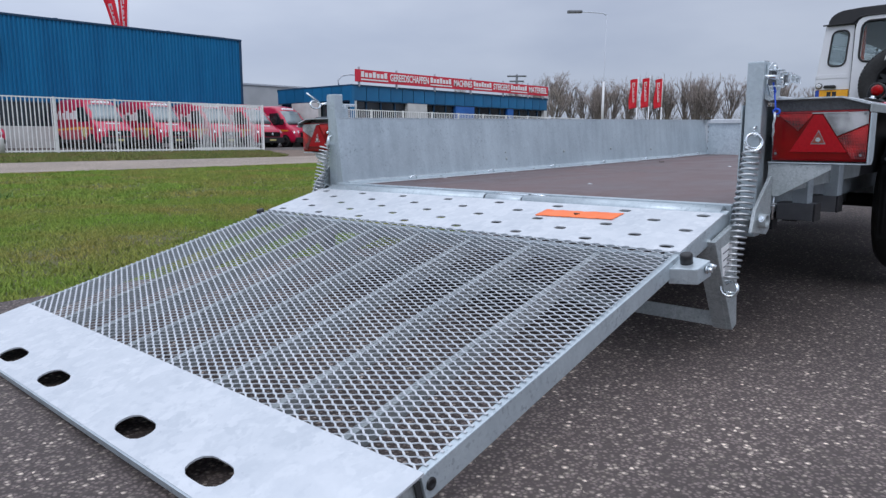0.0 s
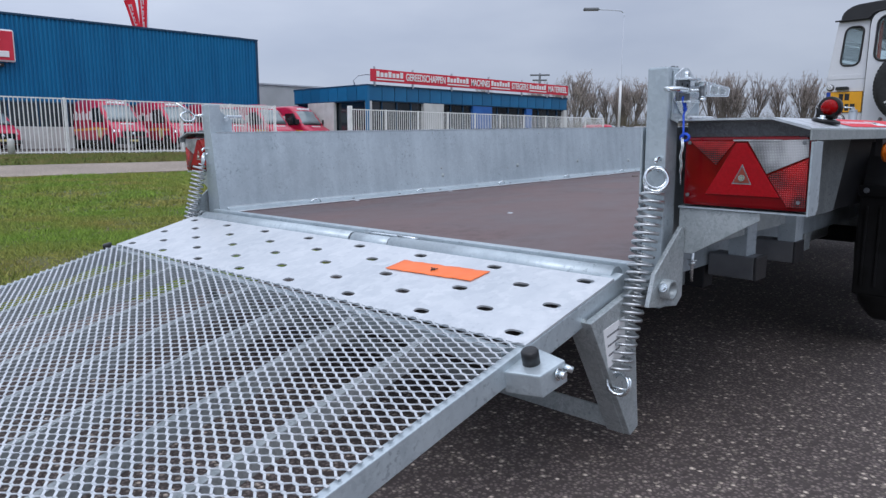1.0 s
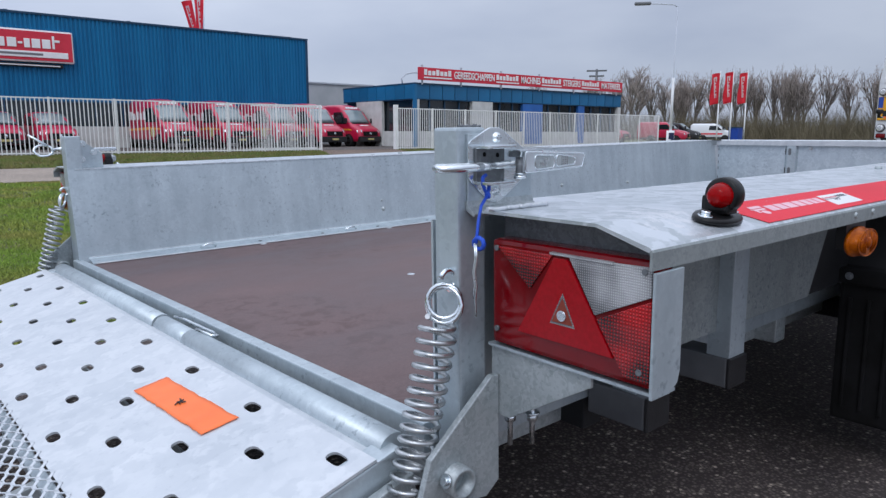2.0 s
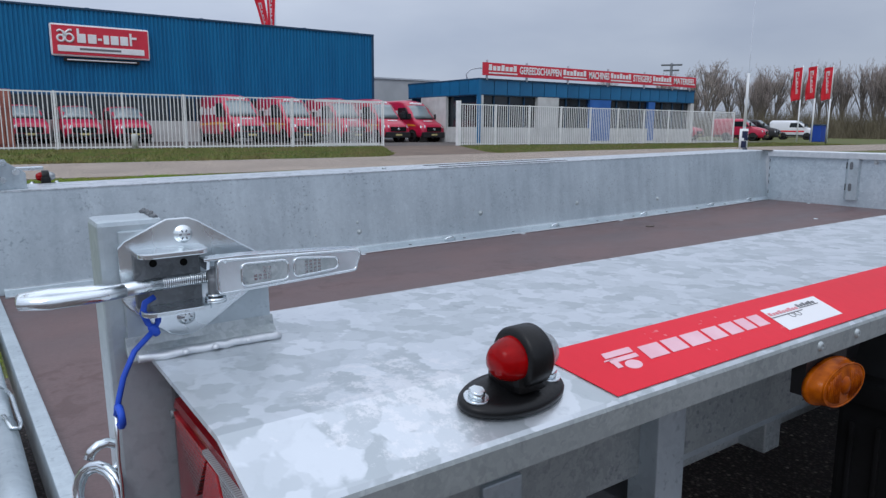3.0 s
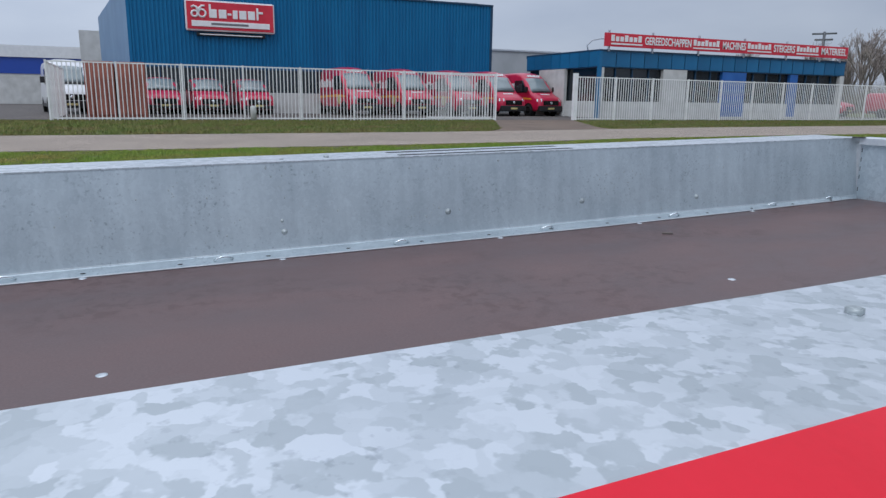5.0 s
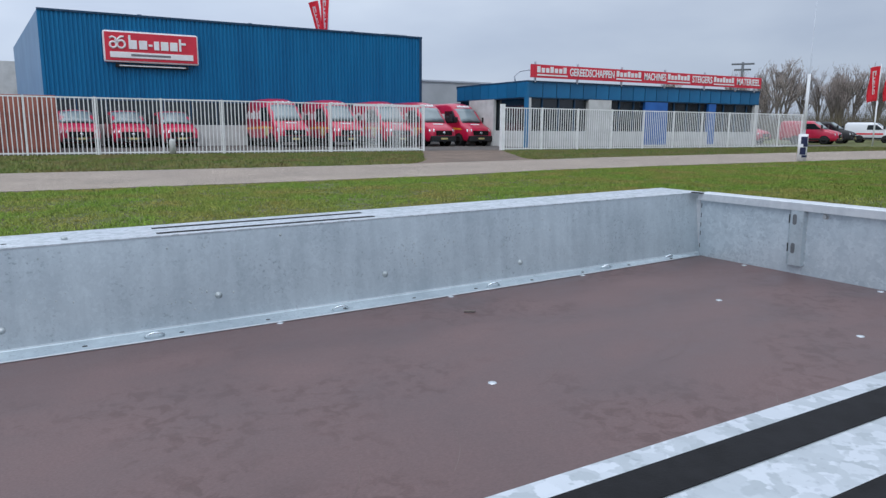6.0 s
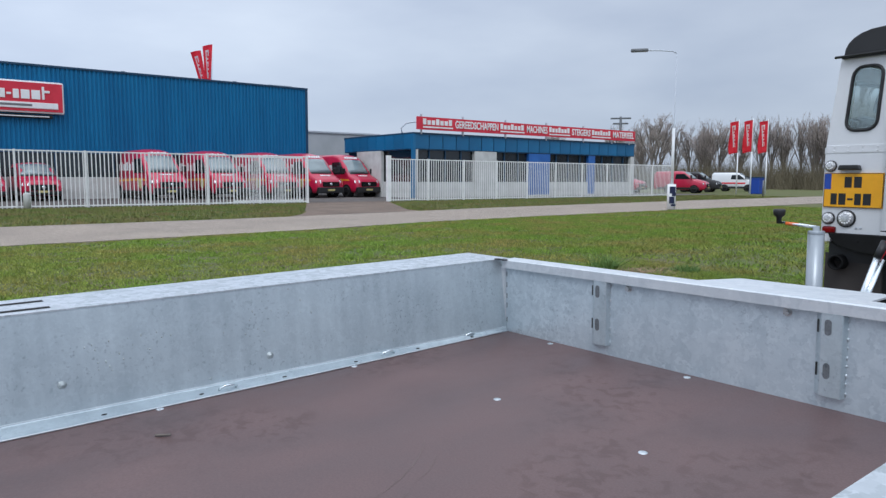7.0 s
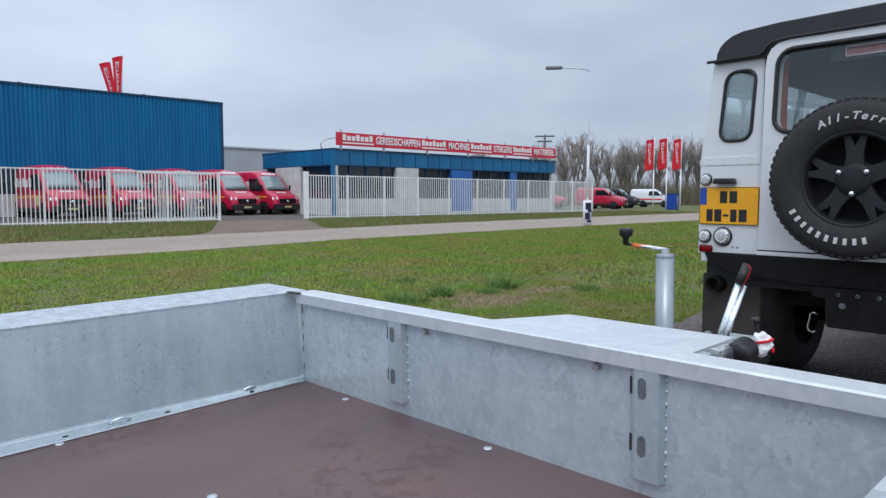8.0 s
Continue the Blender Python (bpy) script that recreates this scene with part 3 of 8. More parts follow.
def along(y, stations):
    """Straight runs between (y, value) stations."""
    if y <= stations[0][0]:
        return stations[0][1]
    for (a, p), (b, q) in zip(stations, stations[1:]):
        if y <= b:
            return p + (q - p) * (y - a) / (b - a)
    return stations[-1][1]


PAVED = ((5.0, -0.45), (7.0, -0.62), (8.2, -0.90), (9.2, -1.12), (20, -1.4))


def ragged(co):
    if co.x < -0.2:
        co.x = along(co.y, PAVED)
        co.x += 0.09 * noise.noise((co.y * 0.9, 3.1, 0)) + 0.05 * noise.noise((co.y * 4.1, 1.1, 0))


solid("pavement", sheet(-0.45, 60, -60, 120, 0.0, 1, 900, ragged), ASPHALT, "dark worn asphalt with pale exposed stones", "asphalt", "structure")


ROAD_NEAR = ((-160, -10.6), (-2, -11.2), (5, -11.5), (9, -11.9), (13, -12.7), (20, -13.2), (36, -13.6), (160, -16))
ROAD_FAR = ((-160, -15.6), (-2, -16.4), (6, -16.6), (11, -16.95), (15, -17.6), (20, -18.6), (37, -19.9), (160, -24))


def road_edge(co):
    rough = 0.10 * noise.noise((co.y * 0.3, 7.7, co.x)) + 0.05 * noise.noise((co.y * 1.7, 2.2, co.x))
    co.x = along(co.y, ROAD_FAR if co.x < -14 else ROAD_NEAR) + rough


def thick(bm, t):
    """Drops the open edges of a sheet by t."""
    ex = bmesh.ops.extrude_edge_only(bm, edges=[e for e in bm.edges if e.is_boundary])
    bmesh.ops.translate(bm, verts=[g for g in ex["geom"] if isinstance(g, bmesh.types.BMVert)], vec=(0, 0, -t))
    return bm


solid("road", thick(sheet(-16.4, -11.2, -160, 160, -0.012, 1, 500, road_edge), 0.04), ROAD, "pale grey asphalt access road between two verges", "road", "structure")


def drive_left(x):
    return 16.9 - 0.509 * (x + 27.6) - 0.9 * max(0.0, (x + 19.0) / 2.6) ** 2


def drive_right(x):
    return 21.4 - 0.545 * (x + 27.6) + 1.6 * max(0.0, (x + 19.5) / 3.1) ** 2


bm = sheet(-27.7, -16.3, 0, 1, -0.016, 24, 2)
for v in bm.verts:
    v.co.y = drive_left(v.co.x) + (drive_right(v.co.x) - drive_left(v.co.x)) * v.co.y
solid("road_driveway", thick(bm, 0.03), DRIVE, "beige asphalt driveway flaring from the open gate", "driveway", "structure")
solid("yard_paving", sheet(-120, -27.6, -40, 52, -0.008, 1, 1), YARD, "grey paved yard behind the white fence", "yard", "structure")


def patchy(x, y, cell, seed):
    """Smooth random values 0 to 1 over a plan, one per cell, for many points at once."""
    table = np.random.RandomState(seed).rand(64, 64)
    u, v = x / cell, y / cell
    i, j = np.floor(u).astype(int), np.floor(v).astype(int)
    f, g = u - i, v - j
    f, g = f * f * (3 - 2 * f), g * g * (3 - 2 * g)
    def at(a, b):
        return table[a % 64, b % 64]
    return (at(i, j) * (1 - f) + at(i + 1, j) * f) * (1 - g) + (at(i, j + 1) * (1 - f) + at(i + 1, j + 1) * f) * g


def bare_spot(x, y):
    """How bare the trodden ground near the drawbar is."""
    d = ((x + 3.15) / 0.55) ** 2 + ((y - 8.6) / 1.35) ** 2
    return np.clip(1.3 - d, 0, 1) * np.clip((patchy(x, y, 0.33, 31) - 0.14) * 4, 0, 1)


def grass_field(name, patches, label, mat):
    """Single blades, denser and higher in clumps, turned to the camera side, normals bent upward to lighten them."""
    r = np.random.RandomState(11)
    co_all, no_all = [], []
    for x0, x1, y0, y1, count, h, wide in patches:
        x, y = r.uniform(x0, x1, count), r.uniform(y0, y1, count)
        clump = 0.5 * patchy(x, y, 0.16, 3) + 0.3 * patchy(x, y, 0.5, 4) + 0.2 * patchy(x, y, 1.7, 5)
        near = np.interp(y, [p[0] for p in ROAD_NEAR], [p[1] for p in ROAD_NEAR])
        far = np.interp(y, [p[0] for p in ROAD_FAR], [p[1] for p in ROAD_FAR])
        on_drive = (x < -16) & (y > 16.9 - 0.509 * (x + 27.6) - 0.9 * np.maximum(0, (x + 19.0) / 2.6) ** 2) & (y < 21.4 - 0.545 * (x + 27.6) + 1.6 * np.maximum(0, (x + 19.5) / 3.1) ** 2)
        keep = ((x > near + 0.05) | (x < far - 0.05)) & ~on_drive & (x < np.interp(y, [p[0] for p in PAVED], [p[1] for p in PAVED])) & (r.rand(count) < np.clip(clump * 2.6 - 0.35, 0.12, 1)) & (r.rand(count) > bare_spot(x, y) * 0.97)
        x, y, clump = x[keep], y[keep], clump[keep]
        n = len(x)
        hh = h * (0.45 + 0.8 * r.rand(n)) * (0.35 + 1.5 * clump)
        a = r.uniform(-1.2, 1.2, n) + math.pi / 2
        w = wide * (0.6 + 0.8 * r.rand(n))
        dx, dy = np.cos(a) * w, np.sin(a) * w
        lx, ly = r.normal(0, 0.75, n) * hh, r.normal(0, 0.75, n) * hh
        co = np.empty((n, 3, 3))
        co[:, 0] = np.stack([x + dx, y - np.abs(dy), np.full(n, -0.035)], 1)
        co[:, 1] = np.stack([x - dx, y + np.abs(dy), np.full(n, -0.035)], 1)
        co[:, 2] = np.stack([x + lx, y + ly, hh - 0.03], 1)
        no = np.stack([0.35 + r.normal(0, 0.3, n), r.normal(0, 0.35, n), np.full(n, 1.0)], 1)
        no /= np.linalg.norm(no, axis=1)[:, None]
        co_all.append(co.reshape(-1, 3))
        no_all.append(np.repeat(no, 3, 0))
    co, no = np.concatenate(co_all), np.concatenate(no_all)
    me = bpy.data.meshes.new(name)
    n = len(co)
    me.vertices.add(n)
    me.loops.add(n)
    me.polygons.add(n // 3)
    me.vertices.foreach_set("co", co.ravel().astype(np.float32))
    me.loops.foreach_set("vertex_index", np.arange(n, dtype=np.int32))
    me.polygons.foreach_set("loop_start", np.arange(0, n, 3, dtype=np.int32))
    me.update(calc_edges=True)
    me.normals_split_custom_set_from_vertices(no.tolist())
    me.materials.append(mat)
    return tagged(new(name, me), label, "grass", "", "stuff")


grass_field("grass", [(-4.5, -0.42, -9, -2.5, 90000, 0.020, 0.005), (-9, -4.5, -9, -2.5, 50000, 0.024, 0.009), (-4.5, -0.42, -2.5, 10.5, 330000, 0.020, 0.005),
                      (-14.0, -4.5, -3, 20, 330000, 0.028, 0.010), (-14.0, -0.9, 10.5, 32, 200000, 0.036, 0.012)],
            "short patchy green grass with thin earthy spots", GRASS)
grass_field("verge_grass", [(-27.0, -16.2, -6, 18, 60000, 0.06, 0.018), (-27.0, -18, 14, 50, 50000, 0.06, 0.018)],
            "thin withered grass strip below the white fence", GRASS_DRY)


def tuft(name, x, y, r, h, count, label, mat=GRASS, kind=""):
    vs, fs = [], []
    q = random.Random(int(abs(x * 100) + abs(y * 10)))
    for _ in range(count):
        a, d = q.uniform(0, 6.283), r * q.random() ** 0.7
        px, py = d * math.cos(a), d * math.sin(a)
        hh, w, b = h * q.uniform(0.15, 1.0) ** 1.5, 0.003 + 0.005 * q.random(), q.uniform(0, 6.283)
        lean, turn = q.gauss(0.5, 1.1), a + q.gauss(0, 1.2)
        n = len(vs)
        vs += [(px - w * math.cos(b), py - w * math.sin(b), -0.03), (px + w * math.cos(b), py + w * math.sin(b), -0.03),
               (px + hh * lean * math.cos(turn), py + hh * lean * math.sin(turn), hh - 0.02)]
        fs.append((n, n + 1, n + 2))
    me = bpy.data.meshes.new(name)
    me.from_pydata(vs, [], fs)
    me.materials.append(mat)
    ob = new(name, me)
    ob.location = (x, y, 0)
    return tagged(ob, label, "straw" if kind else "plant", "" if kind else "weed clumps in the verge", kind)


for tx, ty, tr, th in ((-3.68, 9.22, 0.17, 0.22), (-3.72, 8.20, 0.15, 0.17), (-3.62, 7.60, 0.24, 0.14), (-2.9, 9.85, 0.18, 0.10), (-3.5, 8.75, 0.14, 0.08), (-5.0, 8.72, 0.15, 0.07), (-5.85, -0.10, 0.30, 0.13)):
    tuft("grass_clump", tx, ty, tr, th, 420, "taller green weed clump in the grass verge", WEED)
q = np.random.RandomState(8)
sx, sy = q.uniform(-3.9, -2.2, 26000), q.uniform(7.0, 10.1, 26000)
on = q.rand(26000) < bare_spot(sx, sy) * 0.6
vs, fs = [], []
for x, y, a, b, ln in zip(sx[on], sy[on], q.uniform(0, 6.283, on.sum()), q.normal(0, 0.25, on.sum()), q.uniform(0.02, 0.07, on.sum())):
    n = len(vs)
    dx, dy = math.cos(a) * ln, math.sin(a) * ln
    vs += [(x - dy * 0.06, y + dx * 0.06, -0.027), (x + dy * 0.06, y - dx * 0.06, -0.027), (x + dx, y + dy, -0.022 + abs(b) * ln)]
    fs.append((n, n + 1, n + 2))
me = bpy.data.meshes.new("straw_patch")
me.from_pydata(vs, [], fs)
me.materials.append(STRAW)
tagged(new("straw_patch", me), "dry straw strewn over bare spots of the verge", "straw", "", "stuff")


# ---- the blue hall ----
def ribbed_wall(bm, x, y0, y1, z0, z1, pitch=0.21, depth=0.05):
    """Trapezoid sheet seen from +x: ribs run upright."""
    pts, y = [], y0
    while y < y1:
        pts += [(y, 0), (y + pitch * 0.32, 0), (y + pitch * 0.42, depth), (y + pitch * 0.86, depth)]
        y += pitch
    pts = [(min(a, y1), d) for a, d in pts] + [(y1, 0)]
    lo = [bm.verts.new((x + d, a, z0)) for a, d in pts]
    hi = [bm.verts.new((x + d, a, z1)) for a, d in pts]
    for i in range(len(pts) - 1):
        if pts[i + 1][0] - pts[i][0] > 1e-4 or pts[i + 1][1] != pts[i][1]:
            bm.faces.new((lo[i], lo[i + 1], hi[i + 1], hi[i]))
    return bm


hall = thing("blue_hall", "large hall clad in blue ribbed steel above a pale plinth", "building")
part("wall", box(B(), -60, -38.75, 1.25, 22.55, 1.15, 6.72), BLUE_CLAD, hall)
part("cladding", ribbed_wall(B(), -38.74, 1.3, 22.5, 2.42, 6.70), BLUE_CLAD, hall, "blue ribbed steel sheet")
# Dark band with upright posts between cladding and plinth.
part("window_band", box(B(), -38.76, -38.735, 1.4, 22.4, 1.15, 2.40), WINDOW_DARK, hall, "dark band above the plinth")
part("band_sill", box(B(), -38.75, -38.66, 1.3, 22.5, 2.38, 2.46), BLUE_DARK, hall)
for i in range(15):
    part("window_post", box(B(), -38.74, -38.70, 2.6 + i * 1.4, 2.66 + i * 1.4, 1.15, 2.39), BLUE_DARK, hall)
part("corner_trim", box(B(), -38.76, -38.68, 22.42, 22.6, 1.15, 6.78), BLUE_DARK, hall)
part("corner_trim", box(B(), -38.76, -38.68, 1.2, 1.36, 1.15, 6.78), BLUE_CLAD, hall)
part("roof_edge", box(B(), -38.8, -38.64, 1.2, 22.6, 6.70, 6.80), BLUE_DARK, hall)
part("plinth", box(B(), -60, -38.72, 1.3, 22.5, 0, 1.148), PLASTER, hall, "pale rendered plinth wall")
# Paler blue than the cladding: the light on this end is in the colour.
part("side_wall", prism(B(), [(-38.72, 1.22), (-38.72, 1.32), (-60, 1.32), (-60, -0.6)], "z", 0, 6.74), material("blue_sheet_painted_lit", (0.16, 0.27, 0.42), 0.6, 0, (0.13, 0.23, 0.37), 0.5), hall,
     "blue end wall with its lit side painted paler")
for yy in (11.9, 18.2, 6.0):
    part("roof_vent", rod(B(), (-39.6, yy, 6.72), (-39.6, yy, 6.95), 0.12), BLUE_DARK, hall)
part("roof_unit", box(B(), -42, -40, 20.6, 22.2, 6.7, 7.05, 0.05), CONCRETE, hall)

sign = thing("wall_sign", "red framed company sign with white lettering on the blue hall", "sign")
part("sign_board", box(B(), -38.68, -38.42, 4.05, 8.75, 4.33, 5.93, 0.12), BANNER_WHITE, sign, "white rimmed board")
part("sign_face", box(B(), -38.44, -38.40, 4.13, 8.67, 4.42, 5.84, 0.018), BANNER_RED, sign, "red face")
part("sign_strip", box(B(), -38.44, -38.36, 4.35, 8.45, 4.56, 4.86, 0.02), BANNER_WHITE, sign, "white strip")
part("small_print", box(B(), -38.37, -38.352, 5.35, 7.3, 4.66, 4.77), PRINT_GREY, sign)
part("lower_strip", box(B(), -38.7, -38.49, 4.6, 8.2, 4.10, 4.26, 0.01), BLACK_PAINT, sign)
for yc, zc, rr in ((4.52, 5.20, 0.15), (4.90, 5.24, 0.19)):
    part("emblem_ring", wire(B(), [(-38.38, yc + rr * math.cos(k * 0.3927), zc + rr * math.sin(k * 0.3927)) for k in range(16)], 0.055, 6, True), BANNER_WHITE, sign, "white ring of the emblem")
part("emblem_stroke", wire(B(), [(-38.38, 4.36, 5.52), (-38.38, 4.5, 5.60), (-38.38, 4.64, 5.54), (-38.38, 4.67, 5.3)], 0.055, 6), BANNER_WHITE, sign)
part("emblem_stroke", wire(B(), [(-38.38, 5.05, 5.62), (-38.38, 4.9, 5.62), (-38.38, 4.76, 5.5), (-38.38, 4.71, 5.3)], 0.055, 6), BANNER_WHITE, sign)
for a, b2, lo, top in ((5.26, 5.37, 5.02, 5.72), (5.37, 5.66, 5.02, 5.47), (5.76, 6.16, 5.02, 5.47), (6.22, 6.42, 5.19, 5.30), (6.49, 6.75, 5.02, 5.47), (6.83, 7.21, 5.02, 5.47), (7.29, 7.67, 5.02, 5.47),
                       (7.75, 7.86, 5.02, 5.66), (7.86, 8.1, 5.35, 5.47)):
    part("letter_bar", box(B(), -38.40, -38.36, a, b2, lo, top, 0.018), BANNER_WHITE, sign)
part("slogan_bar", box(B(), -38.49, -38.48, 4.75, 8.05, 4.155, 4.205), BANNER_WHITE, sign)

# ---- the low office with the banner ----
office = thing("office_building", "low office with blue fascia panels, dark windows and pale piers", "building")
part("wall", box(B(), -38.9, -31.0, 25.4, 45.7, 0, 0.94), PLASTER, office, "pale plinth")
part("roof_slab", box(B(), -38.95, -30.95, 25.35, 45.75, 3.62, 3.8), BLUE_DARK, office)
part("glazing", box(B(), -38.8, -31.2, 25.6, 45.5, 0.94, 2.84), WINDOW_DARK, office, "dark window band")
part("fascia_backing", box(B(), -38.92, -30.98, 25.38, 45.72, 2.80, 3.64), BLUE_DARK, office)
fa = mesh_of("fascia_panel", box(B(), 0, 0.03, 0.02, 0.97, 0, 0.84, 0.006), BLUE_FASCIA)
for i in range(20):
    ob = new("fascia_panel", fa)
    ob.parent, ob.location = office, (-30.98, 25.5 + i * 1.01, 2.86)
fb = mesh_of("fascia_panel", box(B(), 0.02, 0.97, -0.03, 0, 0, 0.84, 0.006), BLUE_FASCIA)
for i in range(8):
    ob = new("fascia_panel", fb)
    ob.parent, ob.location = office, (-38.9 + i * 0.99, 25.38, 2.86)
for a, b2 in ((30.0, 31.8), (25.45, 25.7), (45.3, 45.7)):
    part("pier", box(B(), -31.3, -30.94, a, b2, 0, 2.82), PLASTER, office, "pale rendered pier")
part("side_pier", box(B(), -37.2, -34.3, 25.3, 25.5, 0, 2.82), PLASTER, office, "pale rendered pier")
part("corner_post", box(B(), -31.12, -30.9, 25.32, 25.5, 0, 3.7), BLUE_FASCIA, office, "blue corner post")
for a, b2 in ((34.7, 36.7), (40.6, 41.3)):
    part("door_panel", box(B(), -31.22, -30.99, a, b2, 0.1, 2.8), BLUE_BRIGHT, office, "bright blue door panel")
for i in range(16):
    part("window_post", box(B(), -31.22, -31.12, 26.6 + i * 1.2, 26.68 + i * 1.2, 0.94, 2.82), BLUE_DARK, office)
part("grey_wing", box(B(), -64, -45, 22.6, 32, 0, 4.5), CONCRETE, office, "grey panel wing")
part("wing_roof", box(B(), -64, -44.9, 22.6, 32, 4.5, 4.62), GREY_POLE, office)
wire_pts = [(-33, 26.0, 3.8), (-33, 25.9, 4.15), (-32.9, 26.2, 4.45), (-32.7, 26.7, 4.55), (-32.5, 27.3, 4.5)]
part("roof_pipe", wire(B(), wire_pts, 0.04), GREY_POLE, office)

banner = thing("roof_banner", "long red roof banner with white words", "sign")
part("banner_board", box(B(), -30.78, -30.68, 25.45, 45.4, 3.95, 4.68), BANNER_RED, banner)
for yy in (25.9, 29.0, 32.5, 36.2, 39.9, 43.0, 45.0):
    part("support", box(B(), -31.0, -30.86, yy - 0.03, yy + 0.03, 3.7, 4.85), GREY_POLE, banner)
for yc, text, ln in ((29.95, "GEREEDSCHAPPEN", 3.45), (35.1, "MACHINES", 1.9), (39.4, "STEIGERS", 1.9), (44.0, "MATERIEEL", 2.4)):
    words("word", text, 0.60, 0.01, BANNER_WHITE, banner, pose(-30.665, yc, 4.32, 90, 0, 90), span=ln, bold=0.012)
for yc, ln in ((26.95, 2.2), (32.9, 2.1), (37.25, 2.05), (41.55, 2.05)):
    part("name_bar", box(B(), -30.68, -30.66, yc - ln * 0.5, yc + ln * 0.5, 4.06, 4.14), BANNER_WHITE, banner)
    for j in range(7):
        wd = ln / 7.6
        y0 = yc - ln * 0.5 + j * ln / 7
        part("letter_bar", box(B(), -30.68, -30.66, y0, y0 + wd * 0.8, 4.24, 4.5 if j % 3 else 4.58), BANNER_WHITE, banner)

far_shed = thing("far_warehouse", "long white warehouse with a blue band, far behind the fence", "building")
part("wall", box(B(), -95, -70, -60, -2.4, 0, 2.6), PLASTER, far_shed)
part("band", box(B(), -95, -69.95, -60, -2.4, 2.6, 4.0), BLUE_PLATE, far_shed, "blue band")
part("roof", box(B(), -96, -69.8, -60, -2.3, 4.0, 5.0), WHITE, far_shed, "white roof edge")
part("tower", box(B(), -72, -66, -2.3, 3.5, 0, 6.2), PLASTER, far_shed, "pale grey tower")

# ---- fence ----
def fence(y0, y1, label):
    f = thing("fence", label, "fence", "white yard fence")
    x = -27.4
    pk = mesh_of("picket", box(B(), -0.012, 0.012, -0.0175, 0.0175, -0.02, 2.1, 0.003), FENCE_WHITE)
    n = int((y1 - y0) / 0.150)
    for i in range(n):
        ob = new("picket", pk)
        ob.parent, ob.location = f, (x, y0 + (i + 0.5) * (y1 - y0) / n, 0)
    m = max(2, round((y1 - y0) / 2.42))
    po = mesh_of("post", box(B(), -0.035, 0.035, -0.035, 0.035, -0.02, 2.15, 0.006), FENCE_WHITE)
    for i in range(m + 1):
        ob = new("post", po)
        ob.parent, ob.location = f, (x + 0.03, y0 + i * (y1 - y0) / m, 0)
    part("top_rail", box(B(), x - 0.02, x + 0.02, y0, y1, 2.08, 2.13), FENCE_WHITE, f)
    part("bottom_rail", box(B(), x - 0.02, x + 0.02, y0, y1, 0.03, 0.08), FENCE_WHITE, f)
    return f


fence(-1.75, 16.85, "white steel picket fence beside the open gate")
fr = fence(21.4, 45.5, "white steel picket fence in front of the office")
part("gate_post", box(B(), -27.5, -27.3, 21.25, 21.45, -0.02, 2.28, 0.01), FENCE_WHITE, fr)
sg = thing("fence", "slid-back white steel gate behind the fence", "gate", "white yard fence")
pk2 = mesh_of("picket", box(B(), -0.012, 0.012, -0.015, 0.015, -0.02, 2.08, 0.003), FENCE_WHITE)
for i in range(24):
    ob = new("picket", pk2)
    ob.parent, ob.location = sg, (-27.75, 13.5 + i * 0.135, 0)
part("gate_frame", box(B(), -27.78, -27.72, 13.45, 16.8, 2.03, 2.1), FENCE_WHITE, sg)
part("gate_frame", box(B(), -27.78, -27.72, 13.45, 16.8, 0.06, 0.14), FENCE_WHITE, sg)
ef = thing("fence", "end run of the white picket fence going back into the yard", "fence", "white yard fence")
for i in range(60):
    ob = new("picket", pk2)
    ob.parent, ob.location = ef, (-27.5 - i * 0.14, -1.75, 0)
part("top_rail", box(B(), -36, -27.4, -1.77, -1.73, 2.05, 2.1), FENCE_WHITE, ef)

# ---- containers and yard things ----
for cy in (-0.6, 0.55):
    ct = thing("shipping_container", "weathered orange-brown steel container behind the fence", "container", "containers in the yard")
    part("body", box(B(), -35.2, -29.05, cy, cy + 1.08, -0.01, 2.22, 0.02), CONTAINER, ct)
    for k in range(2):
        d = part("door", box(B(), -29.06, -29.0, cy + 0.03 + k * 0.53, cy + 0.52 + k * 0.53, 0.14, 2.16, 0.01), CONTAINER, ct)
        part("lock_bar", rod(B(), (-28.98, cy + 0.3 + k * 0.5, 0.14), (-28.98, cy + 0.3 + k * 0.5, 2.16), 0.015, seg=6), CONTAINER, d)
        for zz in (0.85, 1.5):
            part("rib", box(B(), -29.01, -28.97, cy + 0.05 + k * 0.53, cy + 0.5 + k * 0.53, zz, zz + 0.05), CONTAINER, d)
bo = thing("bollard", "short pale concrete bollard by the fence", "bollard")
part("post", lathe(B(), [(0.0, 0.58), (0.1, 0.56), (0.12, 0.5), (0.12, 0), (0, 0)], Matrix.Translation((-26.9, 5.5, 0)), 14), PLASTER, bo)

# ---- street lamp ----
lamp = thing("street_lamp", "tall grey street lamp with a wrapped white pole foot", "street lamp")
LX, LY = -13.55, 25.1
# Pole thinned and sky-toned so that it hardly shows from the camera.
part("pole", rod(B(), (LX, LY, 0), (LX + 0.02, LY, 5.85), 0.032, 0.014), PALE_POLE, lamp)
part("pole_sleeve", rod(B(), (LX, LY, 0.9), (LX, LY, 3.05), 0.058, 0.050), WHITE, lamp, "white painted sleeve")
part("arm", wire(B(), [(LX, LY, 5.8), (LX - 0.1, LY - 0.08, 5.88), (LX - 0.5, LY - 0.38, 5.93), (LX - 0.9, LY - 0.7, 5.95)], 0.022), PALE_POLE, lamp)
